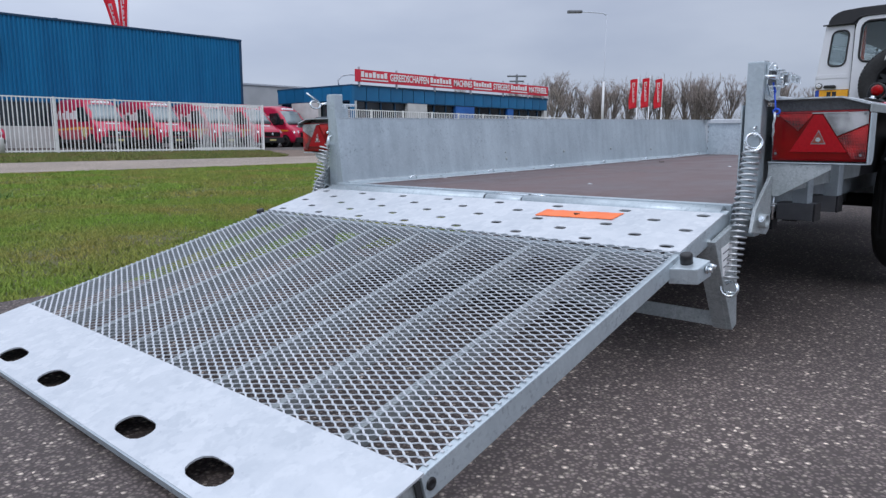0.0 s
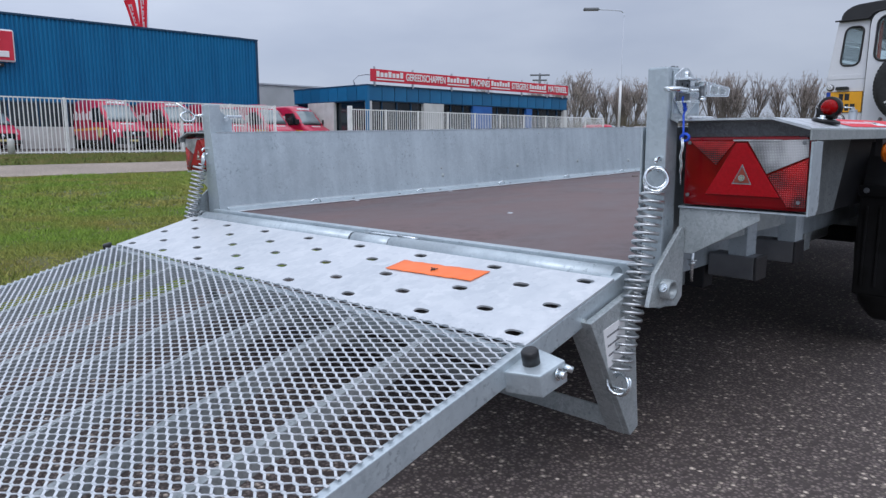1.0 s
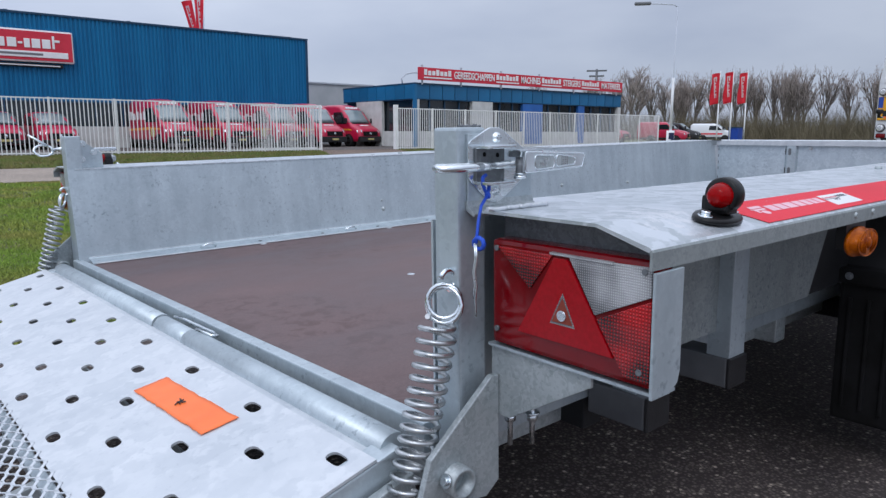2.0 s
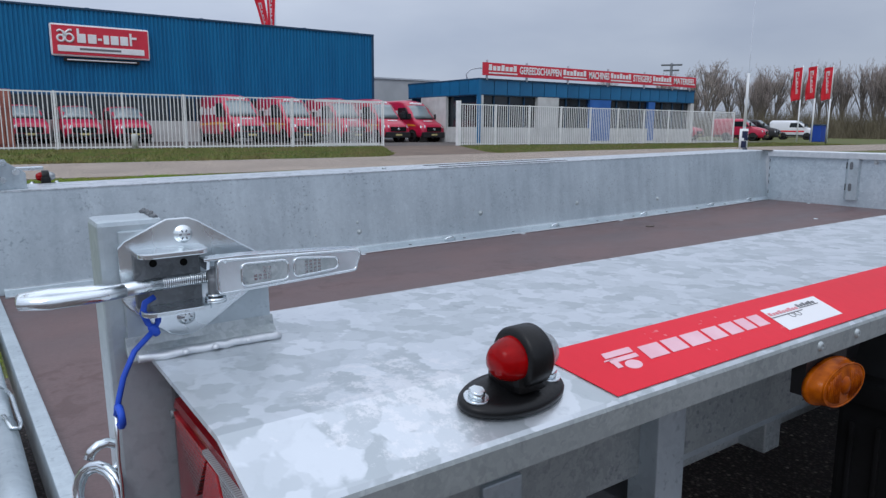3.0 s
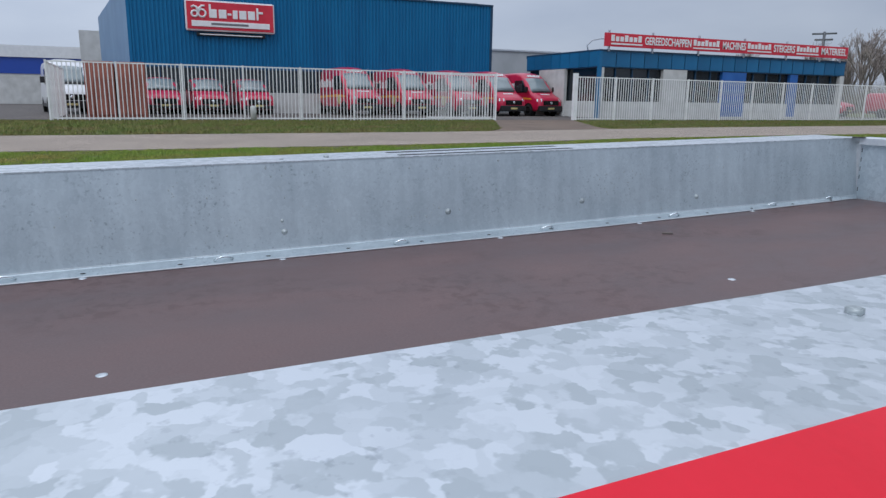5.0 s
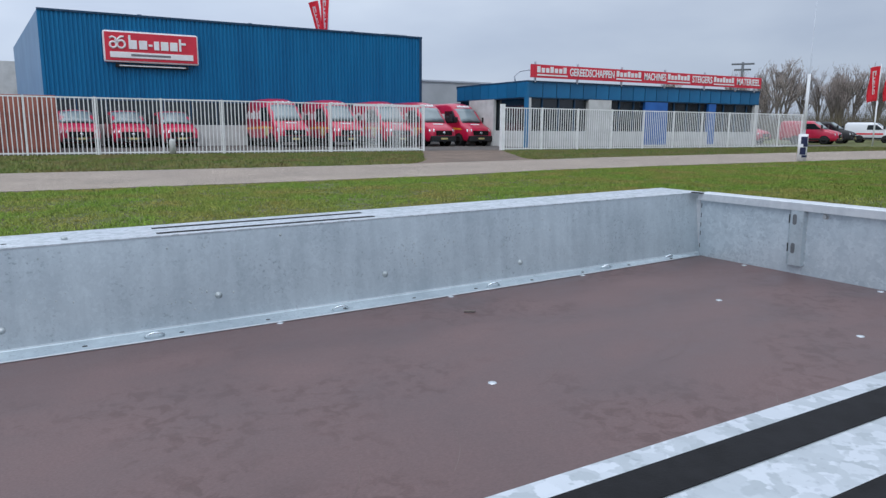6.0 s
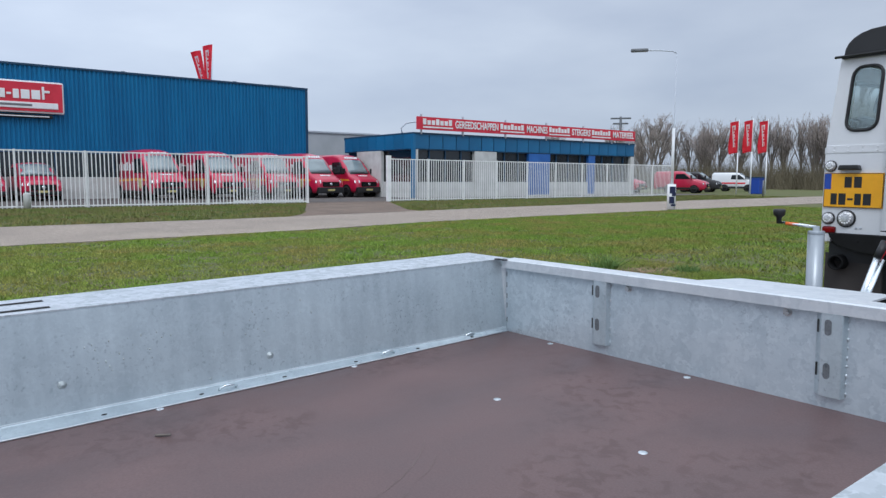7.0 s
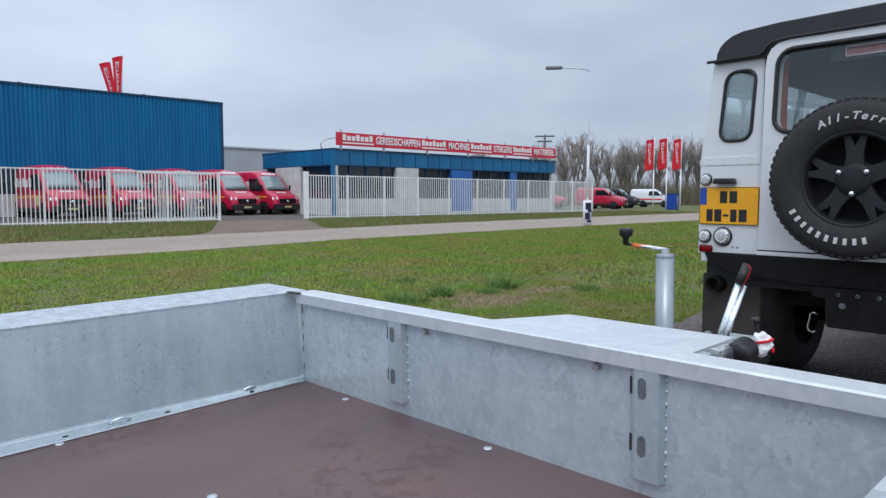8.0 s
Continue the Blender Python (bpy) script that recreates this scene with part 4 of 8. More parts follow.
part("lamp_head", box(B(), -0.32, 0.32, -0.11, 0.11, -0.06, 0.06, 0.05), DARK_GREY, lamp).matrix_local = pose(LX - 1.05, LY - 0.82, 5.96, 0, 0, 38)
part("foot_wrap", rod(B(), (LX, LY, 0), (LX, LY, 0.95), 0.16), STICKER_WHITE, lamp, "white printed wrap")
for z0, z1, a0, a1 in ((0.60, 0.86, -80, 5), (0.50, 0.62, -50, 25), (0.22, 0.48, -85, -15), (0.12, 0.2, -60, 20)):
    ring_a = [(LX + 0.161 * math.cos(radians(a0 + (a1 - a0) * k / 5)), LY + 0.161 * math.sin(radians(a0 + (a1 - a0) * k / 5))) for k in range(6)]
    ring_b = [(LX + 0.165 * math.cos(radians(a1 + (a0 - a1) * k / 5)), LY + 0.165 * math.sin(radians(a1 + (a0 - a1) * k / 5))) for k in range(6)]
    part("print", prism(B(), ring_a + ring_b, "z", z0, z1), NAVY, lamp, "navy blue print")

# ---- flags ----
def flag(x, y, top, label, lean=0.0, width=0.80, height=2.45, taper=0.10):
    f = thing("flag", label, "flag", "red flags")
    part("flagpole", rod(B(), (x, y, 0), (x, y, top - height), 0.055, 0.05), WHITE, f)
    part("pole_top", rod(B(), (x, y, top - height), (x, y - lean, top + 0.15), 0.05, 0.03), WHITE, f)
    bm = B()
    nu, nv = 8, 14
    def cloth(u, v):
        s, q = u / nu, v / nv
        return (x - s * width * (0.55 - 0.1 * q) + 0.10 * math.sin(u * 0.9 + v * 0.35) * s, y - s * width * (0.85 - taper * q) - lean * (1 - q), top - q * height - 0.18 * s * s)
    g = [[bm.verts.new(cloth(u, v)) for v in range(nv + 1)] for u in range(nu + 1)]
    for u in range(nu):
        for v in range(nv):
            bm.faces.new((g[u][v], g[u + 1][v], g[u + 1][v + 1], g[u][v + 1])).smooth = True
    bmesh.ops.solidify(bm, geom=bm.faces[:], thickness=0.01)
    cl = part("cloth", bm, FLAG_RED, f, "red cloth with white print")
    bm = B()
    for u0, u1, q0, q1 in ((4.6, 5.4, 0.12, 0.80), (2.9, 4.6, 0.12, 0.17), (2.9, 3.7, 0.17, 0.27), (3.2, 4.6, 0.31, 0.35), (3.2, 4.6, 0.40, 0.44), (3.2, 3.9, 0.44, 0.52), (2.9, 4.6, 0.56, 0.60), (3.2, 4.6, 0.66, 0.70), (3.2, 3.9, 0.70, 0.80)):
        quad = [Vector(cloth(uu, nv * qq)) + Vector((0.05, -0.04, 0)) for uu, qq in ((u0, q0), (u1, q0), (u1, q1), (u0, q1))]
        bm.faces.new([bm.verts.new(p) for p in quad])
    bmesh.ops.solidify(bm, geom=bm.faces[:], thickness=0.01)
    part("print", bm, BANNER_WHITE, cl)
    return f


for fx, fy, ft in ((-27.5, 54.2, 5.70), (-26.9, 55.2, 5.80), (-26.3, 56.4, 5.78)):
    flag(fx, fy, ft, "red upright banner flag on a white pole")
for fx, fy, ft, fl in ((-55.5, 22.15, 11.4, 0.55), (-54.2, 21.9, 11.75, -0.25)):
    flag(fx, fy, ft, "red banner flag leaning behind the hall roof", fl, 0.85, 3.3, 0.55)


# ---- vans ----
def wheel(parent, x, y, r, w, rim=GREY_POLE):
    m = Matrix.Translation((x, y, r)) @ pose(0, 0, 0, 90, 0, 0)
    t = part("wheel", lathe(B(), [(r * 0.62, -w / 2), (r * 0.9, -w / 2), (r, -w * 0.36), (r, w * 0.36), (r * 0.9, w / 2), (r * 0.62, w / 2)], m, 20), RUBBER, parent)
    part("rim", lathe(B(), [(0, -w * 0.42), (r * 0.3, -w * 0.44), (r * 0.62, -w * 0.36), (r * 0.62, w * 0.36), (r * 0.3, w * 0.44), (0, w * 0.42)], m, 20), rim, t)


def loft(stations):
    """A closed body through cross-sections, each (x, lowest z, highest z, half width, tumblehome, crown, corner)."""
    bm = B()
    rings = []
    for x, zl, zh, hw, tum, crown, rad in stations:
        waist = min(1.05, zl + (zh - zl) * 0.6)
        half = [(hw * 0.88, zl), (hw * 0.98, zl + 0.07), (hw, zl + (waist - zl) * 0.55), (hw * 0.995, waist), (hw * (1 - tum * 0.55), waist + (zh - rad - waist) * 0.6), (hw * (1 - tum), zh - rad),
                (hw * (1 - tum) - rad * 0.28, zh - rad * 0.34), (hw * (1 - tum) - rad * 0.8, zh - rad * 0.05), (hw * 0.45, zh + crown * 0.75), (0.0, zh + crown)]
        rings.append([bm.verts.new((x, b, c)) for b, c in half] + [bm.verts.new((x, -b, c)) for b, c in half[-2::-1]])
    for a, b in zip(rings, rings[1:]):
        n = len(a)
        for i in range(n - 1):
            bm.faces.new((a[i], a[i + 1], b[i + 1], b[i])).smooth = True
        bm.faces.new((a[n - 1], a[0], b[0], b[n - 1]))
    bm.faces.new(rings[0])
    bm.faces.new(rings[-1][::-1])
    bmesh.ops.recalc_face_normals(bm, faces=bm.faces[:])
    return bm


def skin(lo, hi, f0, f1, span0, span1, lift, thick=0.02, n=6):
    """A curved pane laid on a raked front between two (x, z, half width, crown) lines."""
    bm = B()
    out = Vector((hi[1] - lo[1], 0, lo[0] - hi[0])).normalized()
    rows = []
    for k in range(5):
        f = f0 + (f1 - f0) * k / 4
        px, pz, hw, cr = [a + (b - a) * f for a, b in zip(lo, hi)]
        sp = span0 + (span1 - span0) * k / 4
        rows.append([bm.verts.new(Vector((px - 0.10 * (i / n * 2 - 1) ** 2, hw * sp * (i / n * 2 - 1), pz + cr * (1 - (i / n * 2 - 1) ** 2))) + out * lift) for i in range(n + 1)])
    for a, b in zip(rows, rows[1:]):
        for i in range(n):
            bm.faces.new((a[i], a[i + 1], b[i + 1], b[i])).smooth = True
    bmesh.ops.recalc_face_normals(bm, faces=bm.faces[:])
    bmesh.ops.solidify(bm, geom=bm.faces[:], thickness=thick)
    return bm


def van(x, y, yaw, high, label, paint, writing=True):
    """A van with its nose at local x = 0, looking along +x."""
    v = thing("van" if high else "small_van", label, "van", "parked vans" if high else "parked small vans", pose(x, y, 0, 0, 0, yaw))
    if high:
        st = [(0.03, 0.40, 0.80, 0.80, 0.02, 0.02, 0.08), (-0.05, 0.30, 0.98, 0.90, 0.02, 0.03, 0.12), (-0.25, 0.28, 1.12, 0.95, 0.03, 0.04, 0.14), (-0.85, 0.28, 1.36, 0.98, 0.05, 0.04, 0.12),
              (-1.28, 0.28, 1.86, 0.99, 0.10, 0.03, 0.12), (-1.62, 0.28, 2.22, 0.99, 0.12, 0.05, 0.14), (-1.95, 0.28, 2.45, 0.99, 0.12, 0.06, 0.18), (-2.5, 0.28, 2.56, 0.99, 0.11, 0.06, 0.2), (-5.75, 0.30, 2.54, 0.99, 0.11, 0.06, 0.2),
              (-5.88, 0.36, 2.44, 0.95, 0.12, 0.05, 0.2)]
        cowl, head, hw, length, zl, wr = (-0.85, 1.36, 0.93, 0.05), (-1.62, 2.22, 0.87, 0.06), 0.99, 5.88, 0.98, 0.35
    else:
        st = [(0.02, 0.36, 0.70, 0.74, 0.02, 0.02, 0.07), (-0.06, 0.26, 0.88, 0.83, 0.02, 0.03, 0.12), (-0.28, 0.24, 0.99, 0.87, 0.03, 0.04, 0.14), (-0.95, 0.24, 1.14, 0.89, 0.05, 0.04, 0.12),
              (-1.35, 0.24, 1.48, 0.89, 0.12, 0.03, 0.12), (-1.72, 0.24, 1.72, 0.89, 0.14, 0.05, 0.14), (-2.1, 0.24, 1.80, 0.89, 0.14, 0.05, 0.16), (-4.2, 0.26, 1.80, 0.89, 0.13, 0.05, 0.16), (-4.36, 0.32, 1.66, 0.85, 0.14, 0.04, 0.16)]
        cowl, head, hw, length, zl, wr = (-0.95, 1.14, 0.84, 0.05), (-1.72, 1.72, 0.76, 0.05), 0.89, 4.36, 0.84, 0.31
    part("body", loft(st), paint, v)
    part("windscreen", skin(cowl, head, 0.08, 0.97, 0.97, 0.92, 0.055), WINDSCREEN, v, "raked windscreen with sky reflection in its colour")
    part("wiper_well", skin(cowl, head, -0.02, 0.07, 0.93, 0.95, 0.05), BLACK, v)
    zt = head[1]
    for s in (-1, 1):
        pts = [(cowl[0] - 0.30, cowl[1] + 0.03), (head[0] - 0.04, zt - 0.10), (head[0] - 0.75, zt - 0.12), (head[0] - 0.85, cowl[1] + 0.0)]
        part("side_window", prism(B(), pts, "y", s * (hw - 0.11), s * (hw - 0.025)), WINDOW_DARK, v)
        m = pose(-0.13, s * hw * 0.80, zl - 0.06, 0, -28, s * 38)
        part("headlight", box(B(), -0.05, 0.05, -0.17, 0.17, -0.10, 0.10, 0.04), LAMP_CLEAR, v, "clear headlight").matrix_local = m
        part("mirror", box(B(), cowl[0] - 0.28, cowl[0] - 0.14, s * (hw + 0.12) - 0.10, s * (hw + 0.12) + 0.10, cowl[1] + 0.08, cowl[1] + 0.38, 0.03), BLACK, v)
        part("sill_guard", box(B(), -length + 0.3, -0.5, s * hw - 0.012, s * hw + 0.012, 0.30, 0.46, 0.008), BLACK, v)
        if writing:
            part("side_stripe", prism(B(), [(-length + 0.3, 0.90), (-length + 0.3, 0.98), (-1.9, 1.12), (-0.75, 1.06), (-0.6, 0.98), (-1.9, 0.98)], "y", s * hw - 0.004, s * hw + 0.008), VAN_STRIPE, v, "yellow stripe")
            part("door_badge", lathe(B(), [(0, 0.012), (0.2, 0.012), (0.26, 0.008), (0.26, 0)], Matrix.Translation((-1.55, s * (hw - 0.004), 0.82)) @ pose(0, 0, 0, -90 * s, 0, 0), 20), BADGE, v, "pale yellow round badge")
            for j in range(6):
                xa = -length + 1.1 + j * 0.42
                part("letter_bar", box(B(), xa, xa + 0.30, s * hw * 0.955 - 0.03, s * hw * 0.955 + 0.045 * s + 0.02, 1.5, 1.95 if j % 2 else 1.85), BANNER_WHITE, v)
        for wx in (-0.95, -length + 1.25):
            part("wheel_arch", lathe(B(), [(0, 0.02), (wr * 1.16, 0.02), (wr * 1.22, 0.0), (wr * 1.22, -0.3)], Matrix.Translation((wx, s * (hw - 0.012), wr)) @ pose(0, 0, 0, -90 * s, 0, 0), 22), FLAP, v)
            wheel(v, wx, s * (hw - 0.10), wr, 0.24)
    part("bumper", box(B(), -0.22, 0.07, -hw * 0.92, hw * 0.92, 0.27, zl - 0.36, 0.06), BLACK, v, "black bumper")
    part("grille", box(B(), -0.10, 0.055, -hw * 0.60, hw * 0.60, zl - 0.34, zl - 0.06, 0.03), FLAP, v, "black grille")
    for k in range(3):
        part("grille_bar", box(B(), 0.04, 0.066, -hw * 0.52, hw * 0.52, zl - 0.29 + k * 0.075, zl - 0.265 + k * 0.075, 0.004), BLACK, v)
    part("grille_badge", lathe(B(), [(0, 0.02), (0.07, 0.02), (0.085, 0.0)], Matrix.Translation((0.055, 0, zl - 0.19)) @ pose(0, 0, 0, 0, 90, 0), 16), ZINC, v)
    part("number_plate", box(B(), 0.07, 0.082, -0.24, 0.24, 0.40, 0.50), BADGE, v, "plain yellow plate")
    if writing:
        for j in range(6):
            ya = -0.48 + j * 0.165
            part("letter_bar", box(B(), -0.05, 0.05, 0, 0.125, -0.075, 0.075 if j % 2 else 0.05, 0.01), BANNER_WHITE, v).matrix_local = pose(-1.78, ya, 2.385, 0, -35, 0)
            part("bonnet_bar", box(B(), -0.06, 0.06, 0, 0.09, -0.01, 0.01), BANNER_WHITE, v).matrix_local = pose(-0.55, -0.36 + j * 0.12, 1.292, 0, 21, 0)
    return v


for vx, vy, yaw in ((-34.3, 12.75, 6), (-34.4, 15.95, 6), (-34.4, 19.1, 6), (-34.1, 21.7, 8), (-34.3, 24.4, 8)):
    van(vx, vy, yaw, True, "red high-roof delivery van with yellow stripe parked nose out", VAN_RED)
for vx, vy in ((-35.8, 2.65), (-35.8, 4.95), (-35.8, 7.25)):
    van(vx, vy, 4, False, "red compact van parked nose out behind the fence", VAN_RED, False)
van(-34.8, 52.0, 8, False, "red compact van behind the fence by the office", VAN_RED, False)
van(-31.4, 56.5, 20, False, "red compact van parked past the fence", VAN_RED, False)
van(-33.5, 62.0, 20, False, "dark compact car parked past the fence", ROOF_BLACK, False)
wv = van(-33.8, 69.5, 24, False, "white compact van with a red band by the flags", CAR_WHITE, False)
for s in (-1, 1):
    part("red_band", box(B(), -3.6, -1.2, s * 0.895 - 0.008, s * 0.895 + 0.008, 0.72, 0.86), STICKER_RED, wv, "red printed band")
van(-36, -1.5, 8, True, "white high-roof van behind the fence end", CAR_WHITE, False)
sk = thing("skip", "blue steel skip beside the white van", "skip")
part("body", box(B(), -27.55, -26.7, 56.2, 57.0, 0, 1.28, 0.05), BLUE_PLATE, sk)
part("lid", box(B(), -27.6, -26.65, 56.15, 57.05, 1.28, 1.37, 0.03), BLUE_DARK, sk)
post = thing("marker_post", "slim dark post on the grass by the skip", "post")
part("shaft", rod(B(), (-23.1, 50.0, -0.03), (-23.1, 50.0, 1.1), 0.06, 0.05, 10), DARK_GREY, post)

# ---- trees ----
def bare_tree(seed, height, spread=1.0):
    r = random.Random(seed)
    trunk, twigs = B(), ([], [])

    def grow(p, d, length, rad, depth):
        q = p + d * length
        if depth >= 3:
            side = d.orthogonal().normalized() * rad
            vs, fs = twigs
            n = len(vs)
            s2 = d.cross(side)
            vs.extend([tuple(p + side), tuple(p - side * 0.5 + s2), tuple(p - side * 0.5 - s2), tuple(q)])
            fs.extend([(n, n + 1, n + 3), (n + 1, n + 2, n + 3), (n + 2, n, n + 3)])
        else:
            rod(trunk, p, q, rad, rad * 0.7, 6, False)
        if depth >= 6:
            return
        for _ in range((9, 6, 4, 4, 3, 2)[depth]):
            f = r.uniform(0.3, 1.0) if depth else r.uniform(0.28, 1.0)
            a = r.uniform(0, 6.283)
            side = Vector((math.cos(a), math.sin(a), 0))
            nd = (d * 0.8 + side * r.uniform(0.22, 0.80) * spread + Vector((0, 0, (0.45, 0.35, 0.25, 0.18, 0.12, 0.1)[depth]))).normalized()
            grow(p + d * length * f, nd, length * (r.uniform(0.80, 1.0) - 0.45 * (f - 0.28) if depth == 0 else r.uniform(0.36, 0.56)), max(rad * 0.50, 0.011), depth + 1)

    grow(Vector((0, 0, -0.1)), Vector((r.uniform(-0.05, 0.05), r.uniform(-0.05, 0.05), 1)).normalized(), height * 0.46, height * 0.014, 0)
    me = bpy.data.meshes.new("twigs")
    me.from_pydata(twigs[0], [], twigs[1])
    me.materials.append(TWIG)
    return mesh_of("trunk", trunk, BARK), me


TREES = [bare_tree(s, 10.0, sp) for s, sp in ((1, 1.05), (5, 0.80), (9, 0.66))]
spots = [(-54, 80, 1.15, 0), (-73, 83, 1.05, 0), (-60, 86, 0.8, 2)]
x = -78.0
while x < 46:
    clump = noise.noise((x * 0.11, 5.0, 0.0))
    spots.append((x, 98 + rng.uniform(-10, 16) + max(0, -x - 40) * 0.1, rng.uniform(0.90, 1.12) + 0.40 * clump, rng.choice((1, 1, 2, 2))))
    x += rng.uniform(0.9, 1.9) + (1.6 if clump < -0.18 else 0.0)
for tx, ty, s, k in spots:
    t = thing("tree", "bare grey-brown winter tree with fine twigs", "tree", "bare trees along the far road",
              pose(tx, ty, 0, 0, 0, rng.uniform(0, 360)) @ Matrix.Scale(s, 4))
    for nm, me in zip(("trunk", "crown"), TREES[k]):
        o = new(nm, me)
        o.parent = t
vs, fs = [], []
for _ in range(90000):
    x, y = rng.uniform(-110, 60), 94 + rng.gauss(0, 4) + 3 * math.sin(rng.uniform(0, 6))
    a, w, h = rng.uniform(0, 6.283), rng.uniform(0.012, 0.034), abs(rng.gauss(2.1, 1.0)) * (1.1 + 0.7 * noise.noise((x * 0.12, 1, 0))) + 0.25
    n = len(vs)
    vs += [(x - w * math.cos(a), y - w * math.sin(a), -0.1), (x + w * math.cos(a), y + w * math.sin(a), -0.1),
           (x + rng.gauss(0, 0.38) * h, y + rng.gauss(0, 0.3) * h, h)]
    fs.append((n, n + 1, n + 2))
me = bpy.data.meshes.new("scrub")
me.from_pydata(vs, [], fs)
me.materials.append(SCRUB)
tagged(new("hedge", me), "tangled brown winter scrub under the far trees", "hedge", "", "stuff")
py_ = thing("pylon", "small far lattice power pylon", "pylon")
part("mast", rod(B(), (-102, 134, 0), (-102, 134, 15.6), 0.6, 0.25, 4), DARK_GREY, py_)
for zz, ww in ((15.2, 2.3), (14.0, 1.7)):
    part("cross_arm", rod(B(), (-102 - ww * 0.8, 134 - ww * 0.6, zz), (-102 + ww * 0.8, 134 + ww * 0.6, zz), 0.2, seg=5), DARK_GREY, py_)


# ---- the flatbed trailer, nose slightly up on its coupling ----
TILT = Matrix.Translation((0, -1.5, 0)) @ pose(0, 0, 0, 1.03, 0, 0) @ pose(0, 0, 0, 0, -0.21, 0) @ Matrix.Translation((0, 1.5, 0))
W, L, ZT = 1.81, 4.01, 0.69
MID = W / 2


def floor_z(y):
    return 0.381 + 0.0025 * y


trailer = thing("flatbed_trailer", "galvanized steel flatbed trailer with low sides and a brown plywood bed", "trailer", m=TILT)

# bed
bm = prism(B(), [(0.06, floor_z(0.06)), (L + 0.05, floor_z(L)), (L + 0.05, floor_z(L) - 0.022), (0.06, floor_z(0.06) - 0.022)], "x", 0.002, W - 0.002)
for v in bm.verts:
    v.co.y += (0.004 if v.co.x > 1 else -0.047) if v.co.y < 1 else (0.033 if v.co.x > 1 else 0)
part("bed_floor", bm, PLYWOOD, trailer,
     "dark brown film-faced plywood with scuffs")
part("rear_sill", box(B(), -1.80, 0.0, -0.013, 0.013, 0.31, 0.402, 0.003), GALV, trailer, "raised galvanized rear sill").matrix_local = pose(1.806, 0.053, 0, 0, -0.3, 1.7)
# folded foot flange of the left board lying on the bed, with drain holes; its width, widest at mid length, is shaped to
# fit the camera's view
FOOT = ((0.03, 0.082), (0.8, 0.098), (1.9, 0.107), (2.4, 0.106), (3.2, 0.083), (4.05, 0.044))


def foot(y):
    return along(y, FOOT)


bm = B()
rows = []
for k in range(42):
    yy = 0.03 + (L + 0.015) * k / 41
    z0, fx = floor_z(yy), foot(yy)
    rows.append([bm.verts.new((px, yy, z0 + pz)) for px, pz in ((0.033, 0.021), (0.038, 0.014), (fx - 0.004, 0.0050), (fx, 0.0040), (fx, -0.001), (0.033, -0.001))])
for a, b in zip(rows, rows[1:]):
    for i in range(6):
        bm.faces.new((a[i], a[(i + 1) % 6], b[(i + 1) % 6], b[i]))
bm.faces.new(rows[0])
bm.faces.new(rows[-1][::-1])
bmesh.ops.recalc_face_normals(bm, faces=bm.faces[:])
part("foot_flange", bm, GALV, trailer, "folded zinc foot flange")
part("edge_line", wire(B(), [(foot(yy) + 0.0005, yy, floor_z(yy) + 0.003) for yy in [0.04 + 3.98 * k / 40 for k in range(41)]], 0.0022, 6), GALV_RAMP, trailer, "bright raw edge")
part("foot_crease", wire(B(), [(0.0350, yy, floor_z(yy) + 0.0195) for yy in (0.04, 1.4, 2.8, L + 0.03)], 0.0011, 6), GALV_RAMP, trailer)
for k in range(13):
    yy = 0.62 + k * 0.27
    fx = 0.036 + (foot(yy) - 0.036) * 0.62
    part("drain_hole", lathe(B(), [(0, 0.0004), (0.0042, 0.0004), (0.0048, -0.001)], Matrix.Translation((fx, yy, floor_z(yy) + 0.0088)) @ pose(0, 0, 0, 0, 9, 0) @ Matrix.Diagonal((1, 1.7, 1, 1)), 12), BLACK, trailer)

